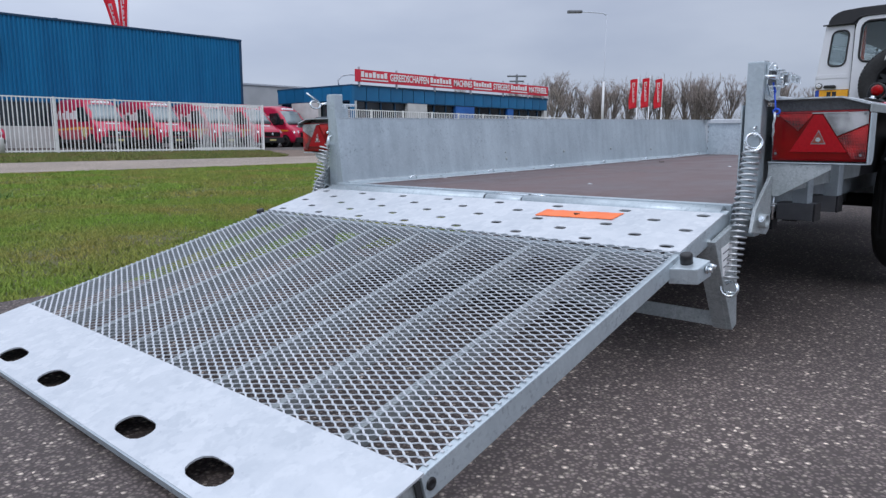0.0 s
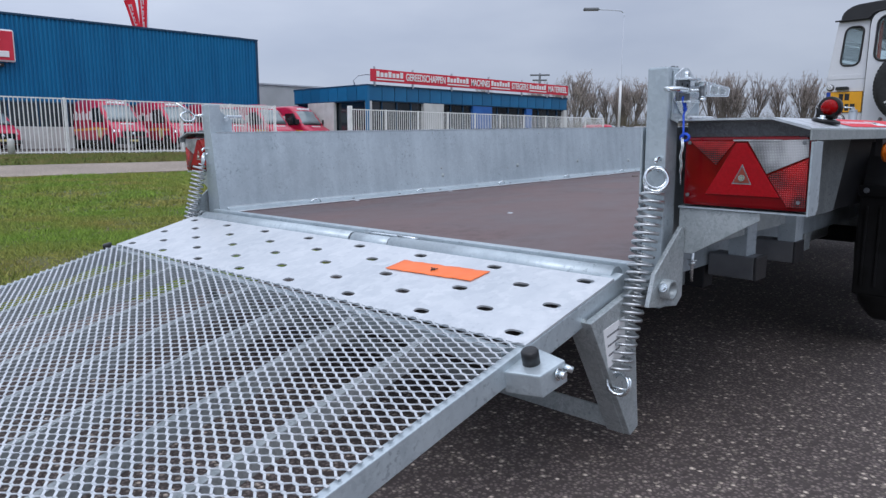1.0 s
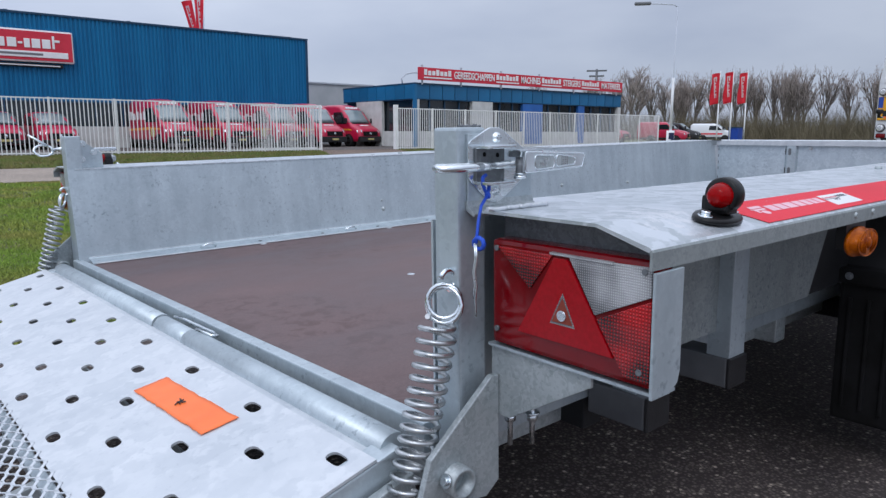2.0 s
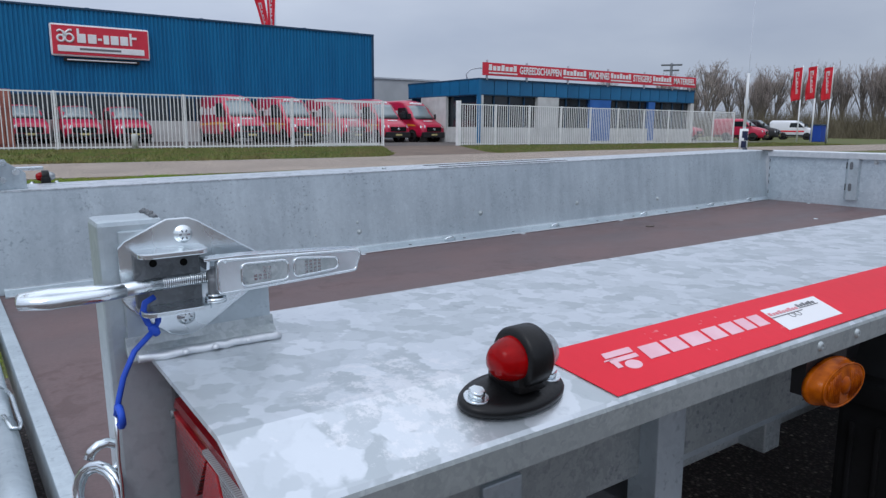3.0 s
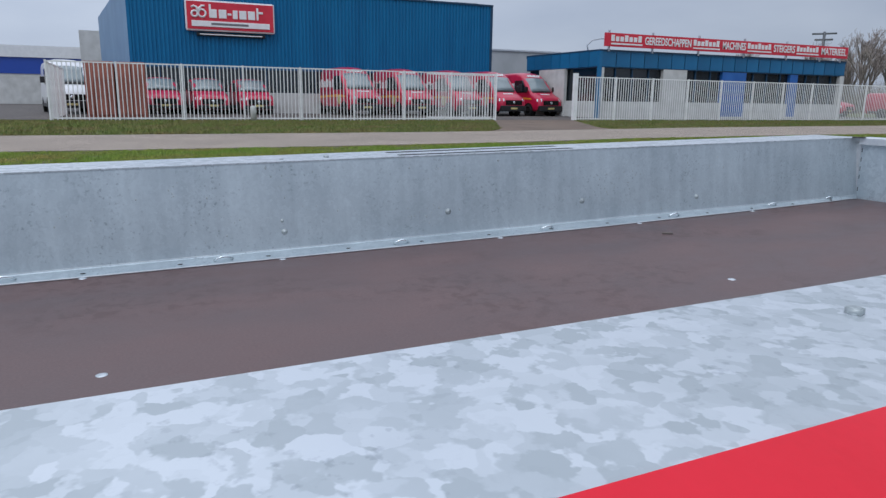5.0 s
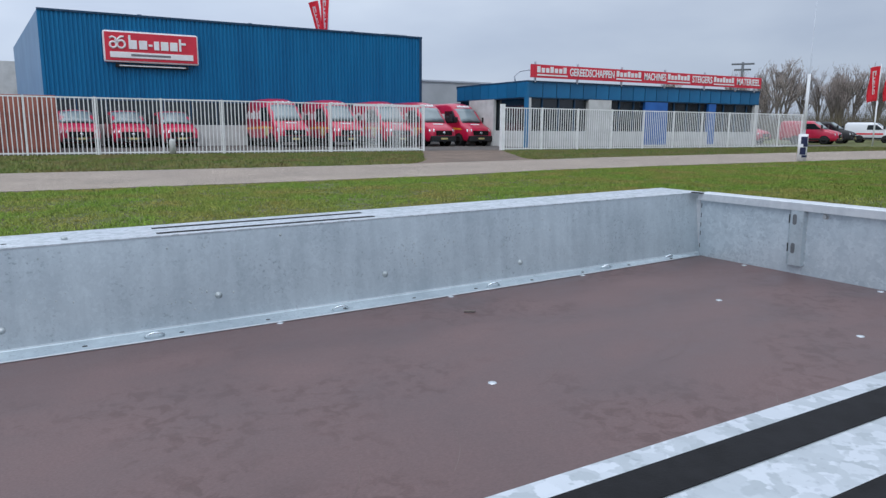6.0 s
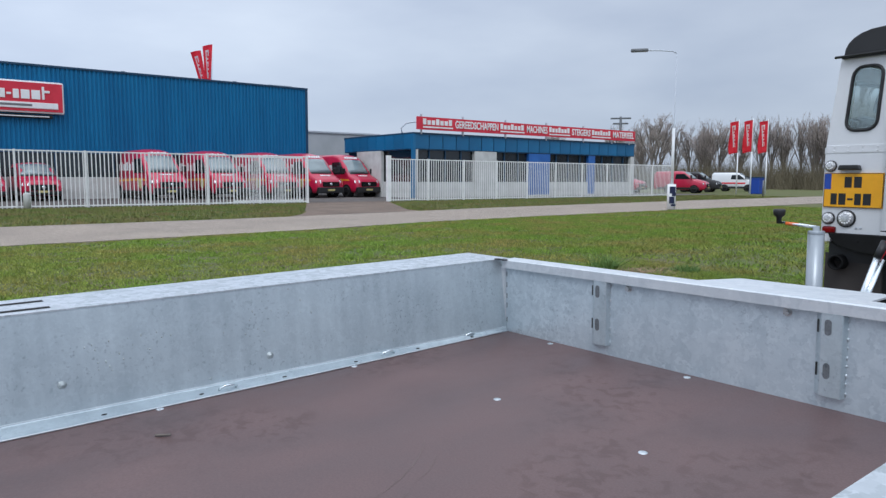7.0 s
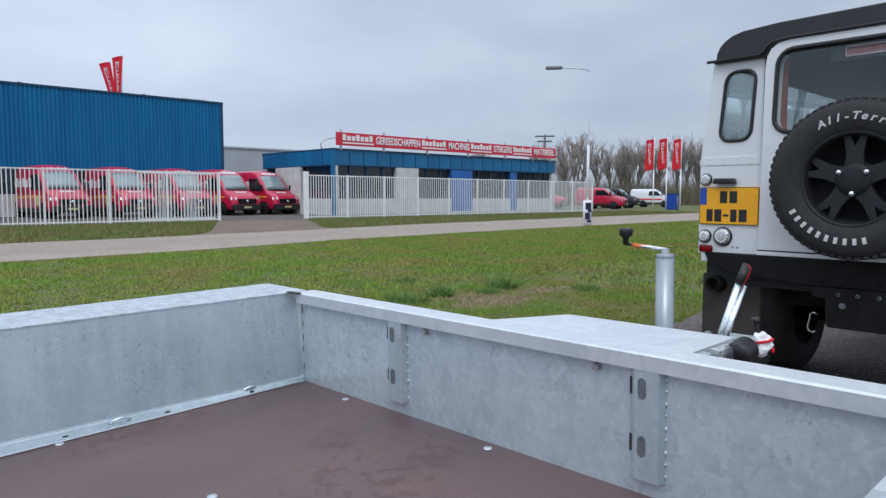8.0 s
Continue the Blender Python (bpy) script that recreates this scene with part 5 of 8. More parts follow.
# sides with their wide wheel-arch tops
def side_panel(mirror):
    def mk(name, bm, mat, parent=trailer, label=""):
        return part(name, flip_x(bm, MID) if mirror else bm, mat, parent, label)
    toe = 0.036 if mirror else 0.0
    mk("side_board", prism(B(), [(W - toe, 0.35), (W - toe, 0.384), (W, ZT - 0.002), (W + 0.004, ZT - 0.002), (W + 0.004, 0.35)], "y", 0.0 if mirror else 0.055, L + 0.09), GALV, label="grey galvanized side board")
    top = [(W - 0.002, ZT - 0.004), (W - 0.002, ZT), (2.043, ZT), (2.109, ZT - 0.018), (2.1115, ZT - 0.0205), (2.1085, ZT - 0.0235),
           (2.042, ZT - 0.004)]
    lip = [(2.1115, ZT - 0.0205), (2.113, ZT - 0.023), (2.113, ZT - 0.042), (2.110, ZT - 0.042), (2.110, ZT - 0.024), (2.1085, ZT - 0.0235)]
    if mirror:
        top = [(a + 0.03 if a > 2 else a, b) for a, b in top]
        lip = [(a + 0.03, b) for a, b in lip]
    bm = prism(B(), top, "y", 0.022 if mirror else 0.072, L + 0.09)
    bm_lip = prism(B(), lip, "y", 0.022 if mirror else 0.072, L + 0.09)
    if not mirror:
        for b in (bm, bm_lip):
            for yy in (0.3, 0.6, 0.9, 1.2, 1.5):
                bmesh.ops.bisect_plane(b, geom=b.verts[:] + b.edges[:] + b.faces[:], plane_co=(0, yy, 0), plane_no=(0, 1, 0))
    mk("arch_top", bm, GALV_TOP, label="flat spangled galvanized top plate")
    # Lip and panel carry painted shade: sideways face, and the area beneath it.
    mk("arch_lip", bm_lip, GALV_SHADED, label="folded outer lip darkened for its shade")
    mk("outer_panel", prism(B(), [(0.15, 0.434), (0.15, ZT - 0.006), (1.17, ZT - 0.006), (1.03, 0.434)], "x", 1.90, 1.904), GALV_SHADED)
    mk("wheelhouse_wall", box(B(), 1.894, 1.898, 0.95, 2.96, 0.434, ZT - 0.008), BLACK)
    mk("outer_panel", prism(B(), [(1.90, 0.434), (1.90, ZT - 0.006), (1.904, ZT - 0.006), (1.904, 0.434)], "y", 2.95, L), GALV)
    mk("chassis_beam", box(B(), 1.70, 1.76, 0.12, L, 0.29, 0.352, 0.004), GALV_DULL)
    for xa in (1.839, 1.965):
        mk("anti_slip_strip", box(B(), xa + 0.010 * mirror, xa + 0.05 - 0.014 * mirror, 1.745 - 0.08 * mirror, 2.495 - 0.08 * mirror, ZT + 0.0004, ZT + 0.0014), MAT, label="black grit anti-slip strip")
    for yy in (0.656, 0.733, 1.9, 2.6, 3.4):
        mk("lip_bolt", lathe(B(), [(0, 0.0020), (0.0015, 0.0020), (0.0017, 0.0030), (0.0034, 0.0026), (0.0046, 0.0012), (0.0049, 0.0)], Matrix.Translation((2.113, yy, ZT - 0.030)) @ pose(0, 0, 0, 0, 90, 0), 18), GALV_DULL)
    bm = B()
    rod(bm, (1.895, 1.407, ZT), (1.895, 1.407, ZT + 0.0068), 0.0092, 0.0090, seg=6)
    rod(bm, (1.895, 1.407, ZT + 0.0068), (1.895, 1.407, ZT + 0.0074), 0.0078, 0.0066, seg=6)
    mk("top_bolt", bm, GALV_DULL)
    mk("bolt_hole", rod(B(), (1.887, 1.250, ZT - 0.003), (1.887, 1.250, ZT + 0.0006), 0.0075, seg=14), FLAP)
    # rivets on the inner face
    for yy, zz, rr in ((1.23, 0.453, 0.007), (1.832, 0.478, 0.008), (2.424, 0.479, 0.008), (3.024, 0.459, 0.008), (1.225, 0.49, 0.004), (2.05, 0.655, 0.003)):
        bm = B()
        lathe(bm, [(0, rr * 0.9), (rr * 0.7, rr * 0.7), (rr, 0.0), (rr * 1.5, 0), (rr * 1.5, -0.001)], Matrix.Translation((W - 0.0005 - toe * (0.69 - zz) / 0.306, yy - toe * 0.1, zz + toe * 0.15)) @ pose(0, 0, 0, 0, -90, 0), 12)
        mk("rivet", bm, GALV_DULL)
    for yy in (0.42, 1.02, 1.62, 2.22, 2.86, 3.46, 3.86):
        z0 = floor_z(yy) + (0.011 if mirror else 0.007)
        lug = W - foot(yy) + 0.022 if mirror else W - 0.016
        pts = [(lug - 0.012 * math.sin(math.pi * k / 8), yy - 0.028 + 0.056 * k / 8, z0 + 0.012 * math.sin(math.pi * k / 8)) for k in range(9)]
        mk("lashing_lug", wire(B(), pts, 0.004, 6), ZINC)
    # wheels below
    for yc in (1.52, 2.22):
        m = Matrix.Translation((2.0, yc, 0.30)) @ pose(0, 0, 0, 0, 90, 0)
        t = mk("wheel", lathe(B(), [(0.17, -0.085), (0.26, -0.09), (0.29, -0.06), (0.29, 0.06), (0.26, 0.09), (0.17, 0.085)], m, 28), RUBBER)
        mk("rim", lathe(B(), [(0, 0.03), (0.06, 0.05), (0.12, 0.04), (0.17, 0.075), (0.17, -0.075), (0, -0.06)], m, 28), GALV_DULL, t)
    mf = mk("mudflap", box(B(), 1.985, 2.105, 0.975, 1.0, 0.20, 0.50, 0.008), FLAP, label="black ribbed plastic mudflap")
    for k in range(3):
        mk("flap_rib", box(B(), 2.005 + k * 0.035, 2.012 + k * 0.035, 0.968, 0.976, 0.23, 0.46, 0.002), FLAP, mf)
    mk("arch_liner", prism(B(), [(0.99, 0.48), (1.06, 0.64), (2.75, 0.64), (2.9, 0.48), (2.87, 0.47), (2.73, 0.62), (1.08, 0.62), (1.02, 0.47)], "x", 1.985, 2.108), BLACK)
    mk("flap_hanger", box(B(), 1.985, 2.105, 0.966, 1.01, 0.488, 0.520, 0.003), FLAP)
    for xx in (2.005, 2.085):
        mk("hanger_bolt", hexbolt(B(), (xx, 0.966, 0.505), (0, -1, 0), 0.005, 0.004), GALV_DARK)
    # amber side marker on its tab
    mm = Matrix.Translation((2.102, 0.698, 0.615)) @ pose(0, 0, 0, 0, 90, 0) @ Matrix.Diagonal((0.40, 0.84, 0.8, 1))
    am = mk("side_marker", lathe(B(), [(0, 0.0), (0.058, 0.0), (0.060, 0.003), (0.060, 0.006), (0.057, 0.008), (0.055, 0.008), (0.054, 0.020), (0.051, 0.023), (0.049, 0.0235), (0.03, 0.0245), (0, 0.025)], mm, 40),
            AMBER, label="amber oval side reflector lamp")
    mk("rim_line", wire(B(), [mm @ Vector((0.052 * math.cos(k * 0.19635), 0.052 * math.sin(k * 0.19635), 0.0232)) for k in range(32)], 0.0010, 5, True), AMBER, am)
    for k in range(19):
        yy = 0.698 - 0.0353 + k * 0.0039
        hh = 0.0165 * math.sqrt(max(0.0, 1 - ((yy - 0.698) / 0.0395) ** 2))
        if abs(yy - 0.698) > 0.010:
            mk("lens_rib", rod(B(), (2.1215, yy, 0.615 - hh), (2.1215, yy, 0.615 + hh), 0.0012, seg=5), AMBER, am)
    mk("hub", lathe(B(), [(0, 0.0035), (0.005, 0.003), (0.009, 0.001), (0.0095, -0.001)], Matrix.Translation((2.1222, 0.698, 0.615)) @ pose(0, 0, 0, 0, 90, 0), 16), AMBER, am)
    mk("tab", box(B(), 2.088, 2.102, 0.656, 0.742, 0.606, 0.668), BLACK, am)


side_panel(False)
side_panel(True)

# printed strip on the right wheel-arch slope, the other side plain
def on_slope(y, f, lift):
    return (2.043 + 0.066 * f, y, ZT - 0.018 * f + lift)


def slope_quad(y0, y1, f0, f1, lift=0.0007, skew=0.0, thick=0.0004):
    bm = B()
    a = [on_slope(y0 + skew, f0, lift), on_slope(y1 + skew, f0, lift), on_slope(y1, f1, lift), on_slope(y0, f1, lift)]
    up = [bm.verts.new((p[0], p[1], p[2] + thick)) for p in a]
    lo = [bm.verts.new(p) for p in a]
    bm.faces.new(up[::-1])
    for i in range(4):
        bm.faces.new((lo[i], lo[(i + 1) % 4], up[(i + 1) % 4], up[i]))
    bmesh.ops.recalc_face_normals(bm, faces=bm.faces[:])
    return bm


strip = part("printed_strip", slope_quad(0.358, 1.42, 0.0, 0.985, skew=-0.022), STICKER_RED, trailer, "red vinyl strip with faded brand print")
part("emblem", slope_quad(0.389, 0.424, 0.30, 0.40, 0.0014, 0.002), STICKER_PINK, strip)
part("emblem", slope_quad(0.384, 0.398, 0.425, 0.445, 0.0014, 0.001), STICKER_PINK, strip)
part("emblem", slope_quad(0.389, 0.4235, 0.43, 0.50, 0.0014, 0.001), STICKER_PINK, strip)
part("emblem", slope_quad(0.389, 0.3955, 0.50, 0.60, 0.0014, 0.001), STICKER_PINK, strip)
bm = B()
disc = [bm.verts.new(on_slope(0.4085 + 0.0092 * math.cos(k * 0.3927), 0.60 + 0.085 * math.sin(k * 0.3927), 0.0016)) for k in range(16)]
bm.faces.new(disc)
bmesh.ops.recalc_face_normals(bm, faces=bm.faces[:])
bmesh.ops.solidify(bm, geom=bm.faces[:], thickness=0.0004)
part("emblem_disc", bm, STICKER_PINK, strip)
for a, b in ((0.0, 0.14), (0.165, 0.29), (0.315, 0.465), (0.49, 0.615), (0.645, 0.755), (0.78, 0.875), (0.90, 1.0)):
    part("letter_bar", slope_quad(0.431 + 0.187 * a, 0.431 + 0.187 * b, 0.345, 0.60, 0.0014, 0.003), STICKER_PINK, strip)
pq = random.Random(4)
for k in range(14):
    ya, fa = pq.uniform(0.40, 0.66), pq.choice((pq.uniform(0.12, 0.27), pq.uniform(0.66, 0.82)))
    part("scuff", slope_quad(ya, ya + pq.uniform(0.001, 0.005), fa, fa + pq.uniform(0.01, 0.04), 0.0010), STICKER_SCUFF, strip)
wlab = part("dealer_label", slope_quad(0.626, 0.734, 0.29, 0.825, 0.0015, 0.009), STICKER_WHITE, strip, "small white dealer label")
for k in range(9):
    ya = 0.634 + k * 0.0062
    part("print_bar", slope_quad(ya, ya + 0.0042, 0.425 if k % 3 else 0.405, 0.475, 0.0021, 0.001), PRINT_RED, wlab)
for k in range(6):
    ya = 0.691 + k * 0.0062
    part("print_bar", slope_quad(ya, ya + 0.0042, 0.395 if k % 2 else 0.375, 0.445, 0.0021, 0.001), PRINT_GREY, wlab)
part("print_line", slope_quad(0.630, 0.690, 0.515, 0.526, 0.0021), PRINT_GREY, wlab)
part("print_line", slope_quad(0.690, 0.729, 0.465, 0.476, 0.0021), PRINT_GREY, wlab)
for yc in (0.664, 0.675):
    bm = B()
    wire(bm, [on_slope(yc + 0.0042 * math.cos(k * 0.5236), 0.565 + 0.05 * math.sin(k * 0.5236), 0.0021) for k in range(12)], 0.00035, 4, True)
    part("print_ring", bm, PRINT_GREY, wlab)


# little runs and drops of zinc on the inner faces of the boards
nr = random.Random(21)
for name_x in (0.0, W):
    bm = B()
    for _ in range(16):
        cy, cz = nr.uniform(0.3, L - 0.1), nr.uniform(0.44, 0.66)
        for _ in range(nr.randint(3, 9)):
            zz, rr = cz + nr.gauss(0, 0.02), nr.uniform(0.0012, 0.0030)
            if 0.42 < zz < 0.675:
                px = 0.036 * (0.69 - zz) / 0.306 + 0.0003 if name_x == 0.0 else W - 0.0003
                lathe(bm, [(0, rr * 0.6), (rr * 0.6, rr * 0.45), (rr, -0.0004)], Matrix.Translation((px, cy + nr.gauss(0, 0.05), zz)) @ pose(0, 0, 0, 0, 90 if name_x == 0.0 else -90, 0) @ Matrix.Diagonal((nr.uniform(1, 2.2), 1, 1, 1)), 7)
    tagged(part("zinc_drops", bm, GALV_DULL, trailer), "small raised drops of zinc", kind="stuff")


# rear corners: post, over-centre latch, lamp, hinge plate, spring
def rear_corner(mirror):
    def mk(name, bm, mat, parent=trailer, label=""):
        if mirror:
            bmesh.ops.translate(bm, verts=bm.verts[:], vec=(0, -0.05, 0))
        return part(name, flip_x(bm, MID) if mirror else bm, mat, parent, label)
    mk("rear_post", box(B(), 1.8185 if mirror else 1.8215, 1.874 if mirror else 1.8685, 0.052, 0.10, 0.31, 0.796 if mirror else 0.808, 0.004), GALV, label="square galvanized rear post")
    if not mirror:
        bm = B()
        pr = random.Random(3)
        for k in range(22):
            rod(bm, (1.821 + 0.0020 * k, 0.0945 + pr.uniform(-0.002, 0.002), 0.8078), (1.8225 + 0.0020 * k, 0.0955, 0.8078 + pr.uniform(0.002, 0.0045)), 0.0022, 0.0008, seg=5)
        mk("saw_burr", bm, GALV_DARK, label="dark rough cut edge")
    mk("hinge_plate", prism(B(), [(0.085, 0.485), (-0.02, 0.40), (-0.042, 0.335), (0.075, 0.318), (0.098, 0.335), (0.098, 0.485)], "x", 1.885, 1.895, 0.002), GALV_DULL)
    bm = B()
    lathe(bm, [(0.015, 0), (0.015, 0.030), (0.021, 0.030), (0.021, -0.03), (0.015, -0.03)], Matrix.Translation((1.885, 0.018, 0.364)) @ pose(0, 0, 0, 0, 90, 0), 22)
    mk("hinge_tube", bm, GALV_DULL)
    bm = B()
    hexbolt(bm, (1.905, -0.004, 0.372), (0, -1, 0.3), 0.006, 0.004)
    mk("hinge_bolt", bm, ZINC)
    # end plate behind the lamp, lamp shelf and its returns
    # Dark tone puts the shade under the arch top into this plate's colour.
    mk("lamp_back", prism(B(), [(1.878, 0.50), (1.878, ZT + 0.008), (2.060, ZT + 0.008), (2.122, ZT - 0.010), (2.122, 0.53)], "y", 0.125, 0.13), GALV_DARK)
    mk("lamp_shelf", prism(B(), [(0.093, 0.5235), (0.093, 0.527), (0.13, 0.527), (0.13, 0.5235)], "x", 1.88, 2.134), GALV)
    if not mirror:
        mk("lamp_side", prism(B(), [(0.083, 0.524), (0.083, ZT - 0.030), (0.135, ZT - 0.030), (0.135, 0.546), (0.131, 0.533), (0.117, 0.524)], "x", 2.132, 2.136, 0.001), GALV)
    mk("lower_end_plate", prism(B(), [(1.88, 0.428), (1.88, 0.522), (2.045, 0.522), (2.045, 0.508), (1.912, 0.428)], "y", 0.099, 0.104, 0.001), GALV_DULL)
    # tail lamp
    X0, X1, Z0, Z1, Y = 1.890, 2.130, 0.531, 0.668, 0.091
    tl = mk("tail_lamp", prism(B(), [(X0, Z0), (X0, Z1), (2.122, Z1 + 0.002), (X1, Z1 - 0.006), (X1, Z0)], "y", Y, Y + 0.035, 0.006), RED_LENS, label="large red multi-chamber tail lamp")
    def face(name, poly, mat, lift=0.0025, label=""):
        return mk(name, prism(B(), [(X0 + u * (X1 - X0), Z0 + v * (Z1 - Z0)) for u, v in poly], "y", Y - lift, Y + 0.004, 0.0008), mat, tl, label)
    face("stop_lens", [(0.05, 0.94), (0.43, 0.94), (0.28, 0.60)], RED_DEEP)
    face("indicator_lens", [(0.53, 0.95), (0.985, 0.97), (0.99, 0.74), (0.69, 0.50)], CLEAR_LENS, label="clear prism lens")
    face("side_lens", [(0.70, 0.47), (0.99, 0.71), (0.99, 0.06), (0.86, 0.05)], RED_DEEP)
    face("triangle_reflector", [(0.20, 0.18), (0.80, 0.18), (0.52, 0.92), (0.44, 0.92)], RED_REFLECT, 0.003, "red triangle reflector")
    face("emblem", [(0.42, 0.34), (0.58, 0.34), (0.50, 0.63)], CLEAR_LENS, 0.0034)
    face("emblem_field", [(0.432, 0.36), (0.568, 0.36), (0.50, 0.59)], RUST_RED, 0.0038)
    ec = (X0 + 0.50 * (X1 - X0), Y - 0.003, Z0 + 0.43 * (Z1 - Z0))
    mk("reflector_button", rod(B(), ec, (ec[0], Y - 0.0056, ec[2]), 0.0065, seg=16), ZINC, tl)
    mk("trim_line", box(B(), X0 + 0.10, X1 - 0.050, Y - 0.004, Y, Z1 - 0.0075, Z1 - 0.0045), CLEAR_LENS, tl)
    for u, v in ((0.045, 0.92), (0.045, 0.15), (0.955, 0.93), (0.94, 0.13)):
        mk("screw", rod(B(), (X0 + u * (X1 - X0), Y - 0.004, Z0 + v * (Z1 - Z0)), (X0 + u * (X1 - X0), Y, Z0 + v * (Z1 - Z0)), 0.0036, seg=10), GALV_DARK, tl)
    # over-centre latch on its standing plate
    if mirror:
        mk("latch_plate", prism(B(), [(0.054, ZT), (0.054, 0.790), (0.108, 0.786), (0.176, 0.738), (0.176, ZT)], "x", 1.874, 1.880, 0.0015), GALV)
    else:
        mk("latch_plate", prism(B(), [(0.066, 0.705), (0.066, 0.800), (0.10, 0.800), (0.135, 0.772), (0.182, 0.752), (0.182, 0.705)], "x", 1.8690, 1.8725, 0.001), GALV)
        mk("plate_foot", prism(B(), [(1.8690, 0.716), (1.8727, 0.716), (1.8745, 0.7085), (1.8860, 0.7005), (1.8850, 0.6965), (1.8690, 0.704)], "y", 0.064, 0.184, 0.0008), GALV_DULL, label="bent-out foot of the latch plate")
    wr = random.Random(8)
    wx = 1.8815 if mirror else 1.8862
    bm = wire(B(), [(wx + wr.uniform(-0.0010, 0.0010), 0.060 + 0.0070 * k, ZT + 0.0028 + wr.uniform(-0.0007, 0.0008)) for k in range(18)], 0.0030, 7)
    for k in range(7):
        q = Vector((wx + wr.uniform(-0.002, 0.003), 0.062 + wr.uniform(0, 0.12), ZT + 0.003))
        lathe(bm, [(0, 0.0032), (0.0024, 0.0022), (0.0036, 0.0), (0, -0.002)], Matrix.Translation(q), 7)
    mk("weld", bm, GALV_RAMP, label="rough bright weld bead")
    if mirror:
        for p in ((1.874, 0.118, 0.771), (1.874, 0.150, 0.742), (1.874, 0.112, 0.718)):
            mk("plate_bolt", hexbolt(B(), p, (-1, 0, 0), 0.007, 0.005), ZINC)
        mk("latch_lip", box(B(), 1.880, 1.904, 0.13, 0.226, 0.744, 0.756, 0.003), ZINC)
        ring = mk("latch", wire(B(), [(1.900 + 0.006 * math.sin(q * 0.52), 0.004 + 0.028 * math.cos(q * 0.52), 0.750 + 0.018 * math.sin(q * 0.52)) for q in range(12)], 0.0042, 8, True), ZINC,
                  label="open zinc latch hanging by its ring")
        mk("link", wire(B(), [(1.896, 0.030, 0.752), (1.888, 0.062, 0.757), (1.884, 0.085, 0.760)], 0.005, 8), ZINC, ring)
        mk("link", wire(B(), [(1.899, 0.020, 0.764), (1.905, -0.010, 0.785), (1.912, -0.035, 0.802)], 0.0038, 8), ZINC, ring)
    else:
        la = mk("latch", prism(B(), [(0.064, 0.746), (0.064, 0.788), (0.069, 0.793), (0.094, 0.8045), (0.101, 0.8075), (0.118, 0.8075), (0.125, 0.8045), (0.181, 0.768), (0.184, 0.760), (0.181, 0.752), (0.124, 0.715), (0.115, 0.7115), (0.106, 0.7115), (0.098, 0.714), (0.069, 0.739)], "x", 1.8727, 1.8757, 0.0010), ZINC, label="zinc-plated over-centre latch")
        bm = B()
        box(bm, 1.8757, 1.8790, 0.074, 0.124, 0.7400, 0.7830, 0.001)
        # Dark tone paints in the shade of the recess between the cheeks.
        mk("latch_body", bm, GALV_DARK, la, "steel base darkened for shade between the cheeks")
        for p in ((0.088, 0.7740), (0.111, 0.7725)):
            mk("base_hole", rod(B(), (1.8788, *p), (1.8794, *p), 0.0030, seg=12), FLAP, la)
        def cheek(z0, z1):
            """A plate with rounded outer corners that stands out from the base."""
            pts = [(1.8757, 0.126), (1.8757, 0.074)]
            for cy, s in ((0.083, 180), (0.117, 270)):
                pts += [(1.8950 + 0.009 * math.sin(math.radians(22.5 * k + s - 180)), cy - 0.009 * math.cos(math.radians(22.5 * k + s - 180))) for k in range(5)]
            return prism(B(), pts, "z", z0, z1, 0.0008)
        mk("cheek", cheek(0.7815, 0.7855), ZINC, la, "bright upper cheek plate")
        mk("cheek", cheek(0.7365, 0.7405), ZINC, la, "bright lower cheek plate")
        hl = [(1.9000, 0.062, 0.7600), (1.8945, 0.044, 0.7610), (1.8890, 0.014, 0.7616), (1.8930, -0.003, 0.7613), (1.9030, -0.003, 0.7608), (1.9110, 0.014, 0.7606), (1.9085, 0.044, 0.7604), (1.9020, 0.062, 0.7602)]
        mk("hook", wire(B(), hl, 0.005, 8), ZINC, la)
        mk("shank", rod(B(), (1.8990, 0.056, 0.7600), (1.8930, 0.090, 0.7602), 0.0052, 0.0052, seg=14), ZINC, la)
        t0, t1 = Vector((1.8930, 0.088, 0.7602)), Vector((1.8935, 0.127, 0.7612))
        mk("thread_core", rod(B(), t0, t1, 0.0043, seg=12), GALV_DARK, la)
        mk("thread", wire(B(), [t0 + (t1 - t0) * (k / 200) + Vector((0.0046 * math.cos(k * 0.7854), 0, 0.0046 * math.sin(k * 0.7854))) for k in range(201)], 0.0006, 5), ZINC, la, "threaded hook shank")
        def oblong(y0, y1, z0, z1, drop, r, tip=0.0):
            """Corners of a long rounded plate that narrows towards y1."""
            out = []
            for cy, cz, s in ((y1 - r, z1 - drop * 0.7 - r, 0), (y0 + r, z1 - r, 90), (y0 + r, z0 + r, 180), (y1 - r - tip, z0 + drop * 0.3 + r, 270)):
                out += [(cy + r * math.cos(math.radians(s + k * 22.5)), cz + r * math.sin(math.radians(s + k * 22.5))) for k in range(5)]
            return out
        def lean(bm):
            """The handle lies slightly towards the bed at its free end."""
            for v in bm.verts:
                v.co.x -= (v.co.y - 0.128) * 0.065
            return bm
        hd = mk("handle", lean(prism(B(), oblong(0.127, 0.257, 0.7490, 0.7775, 0.0085, 0.0040, 0.004), "x", 1.9060, 1.9125, 0.0015)), PRESSED, la, "pressed steel handle")
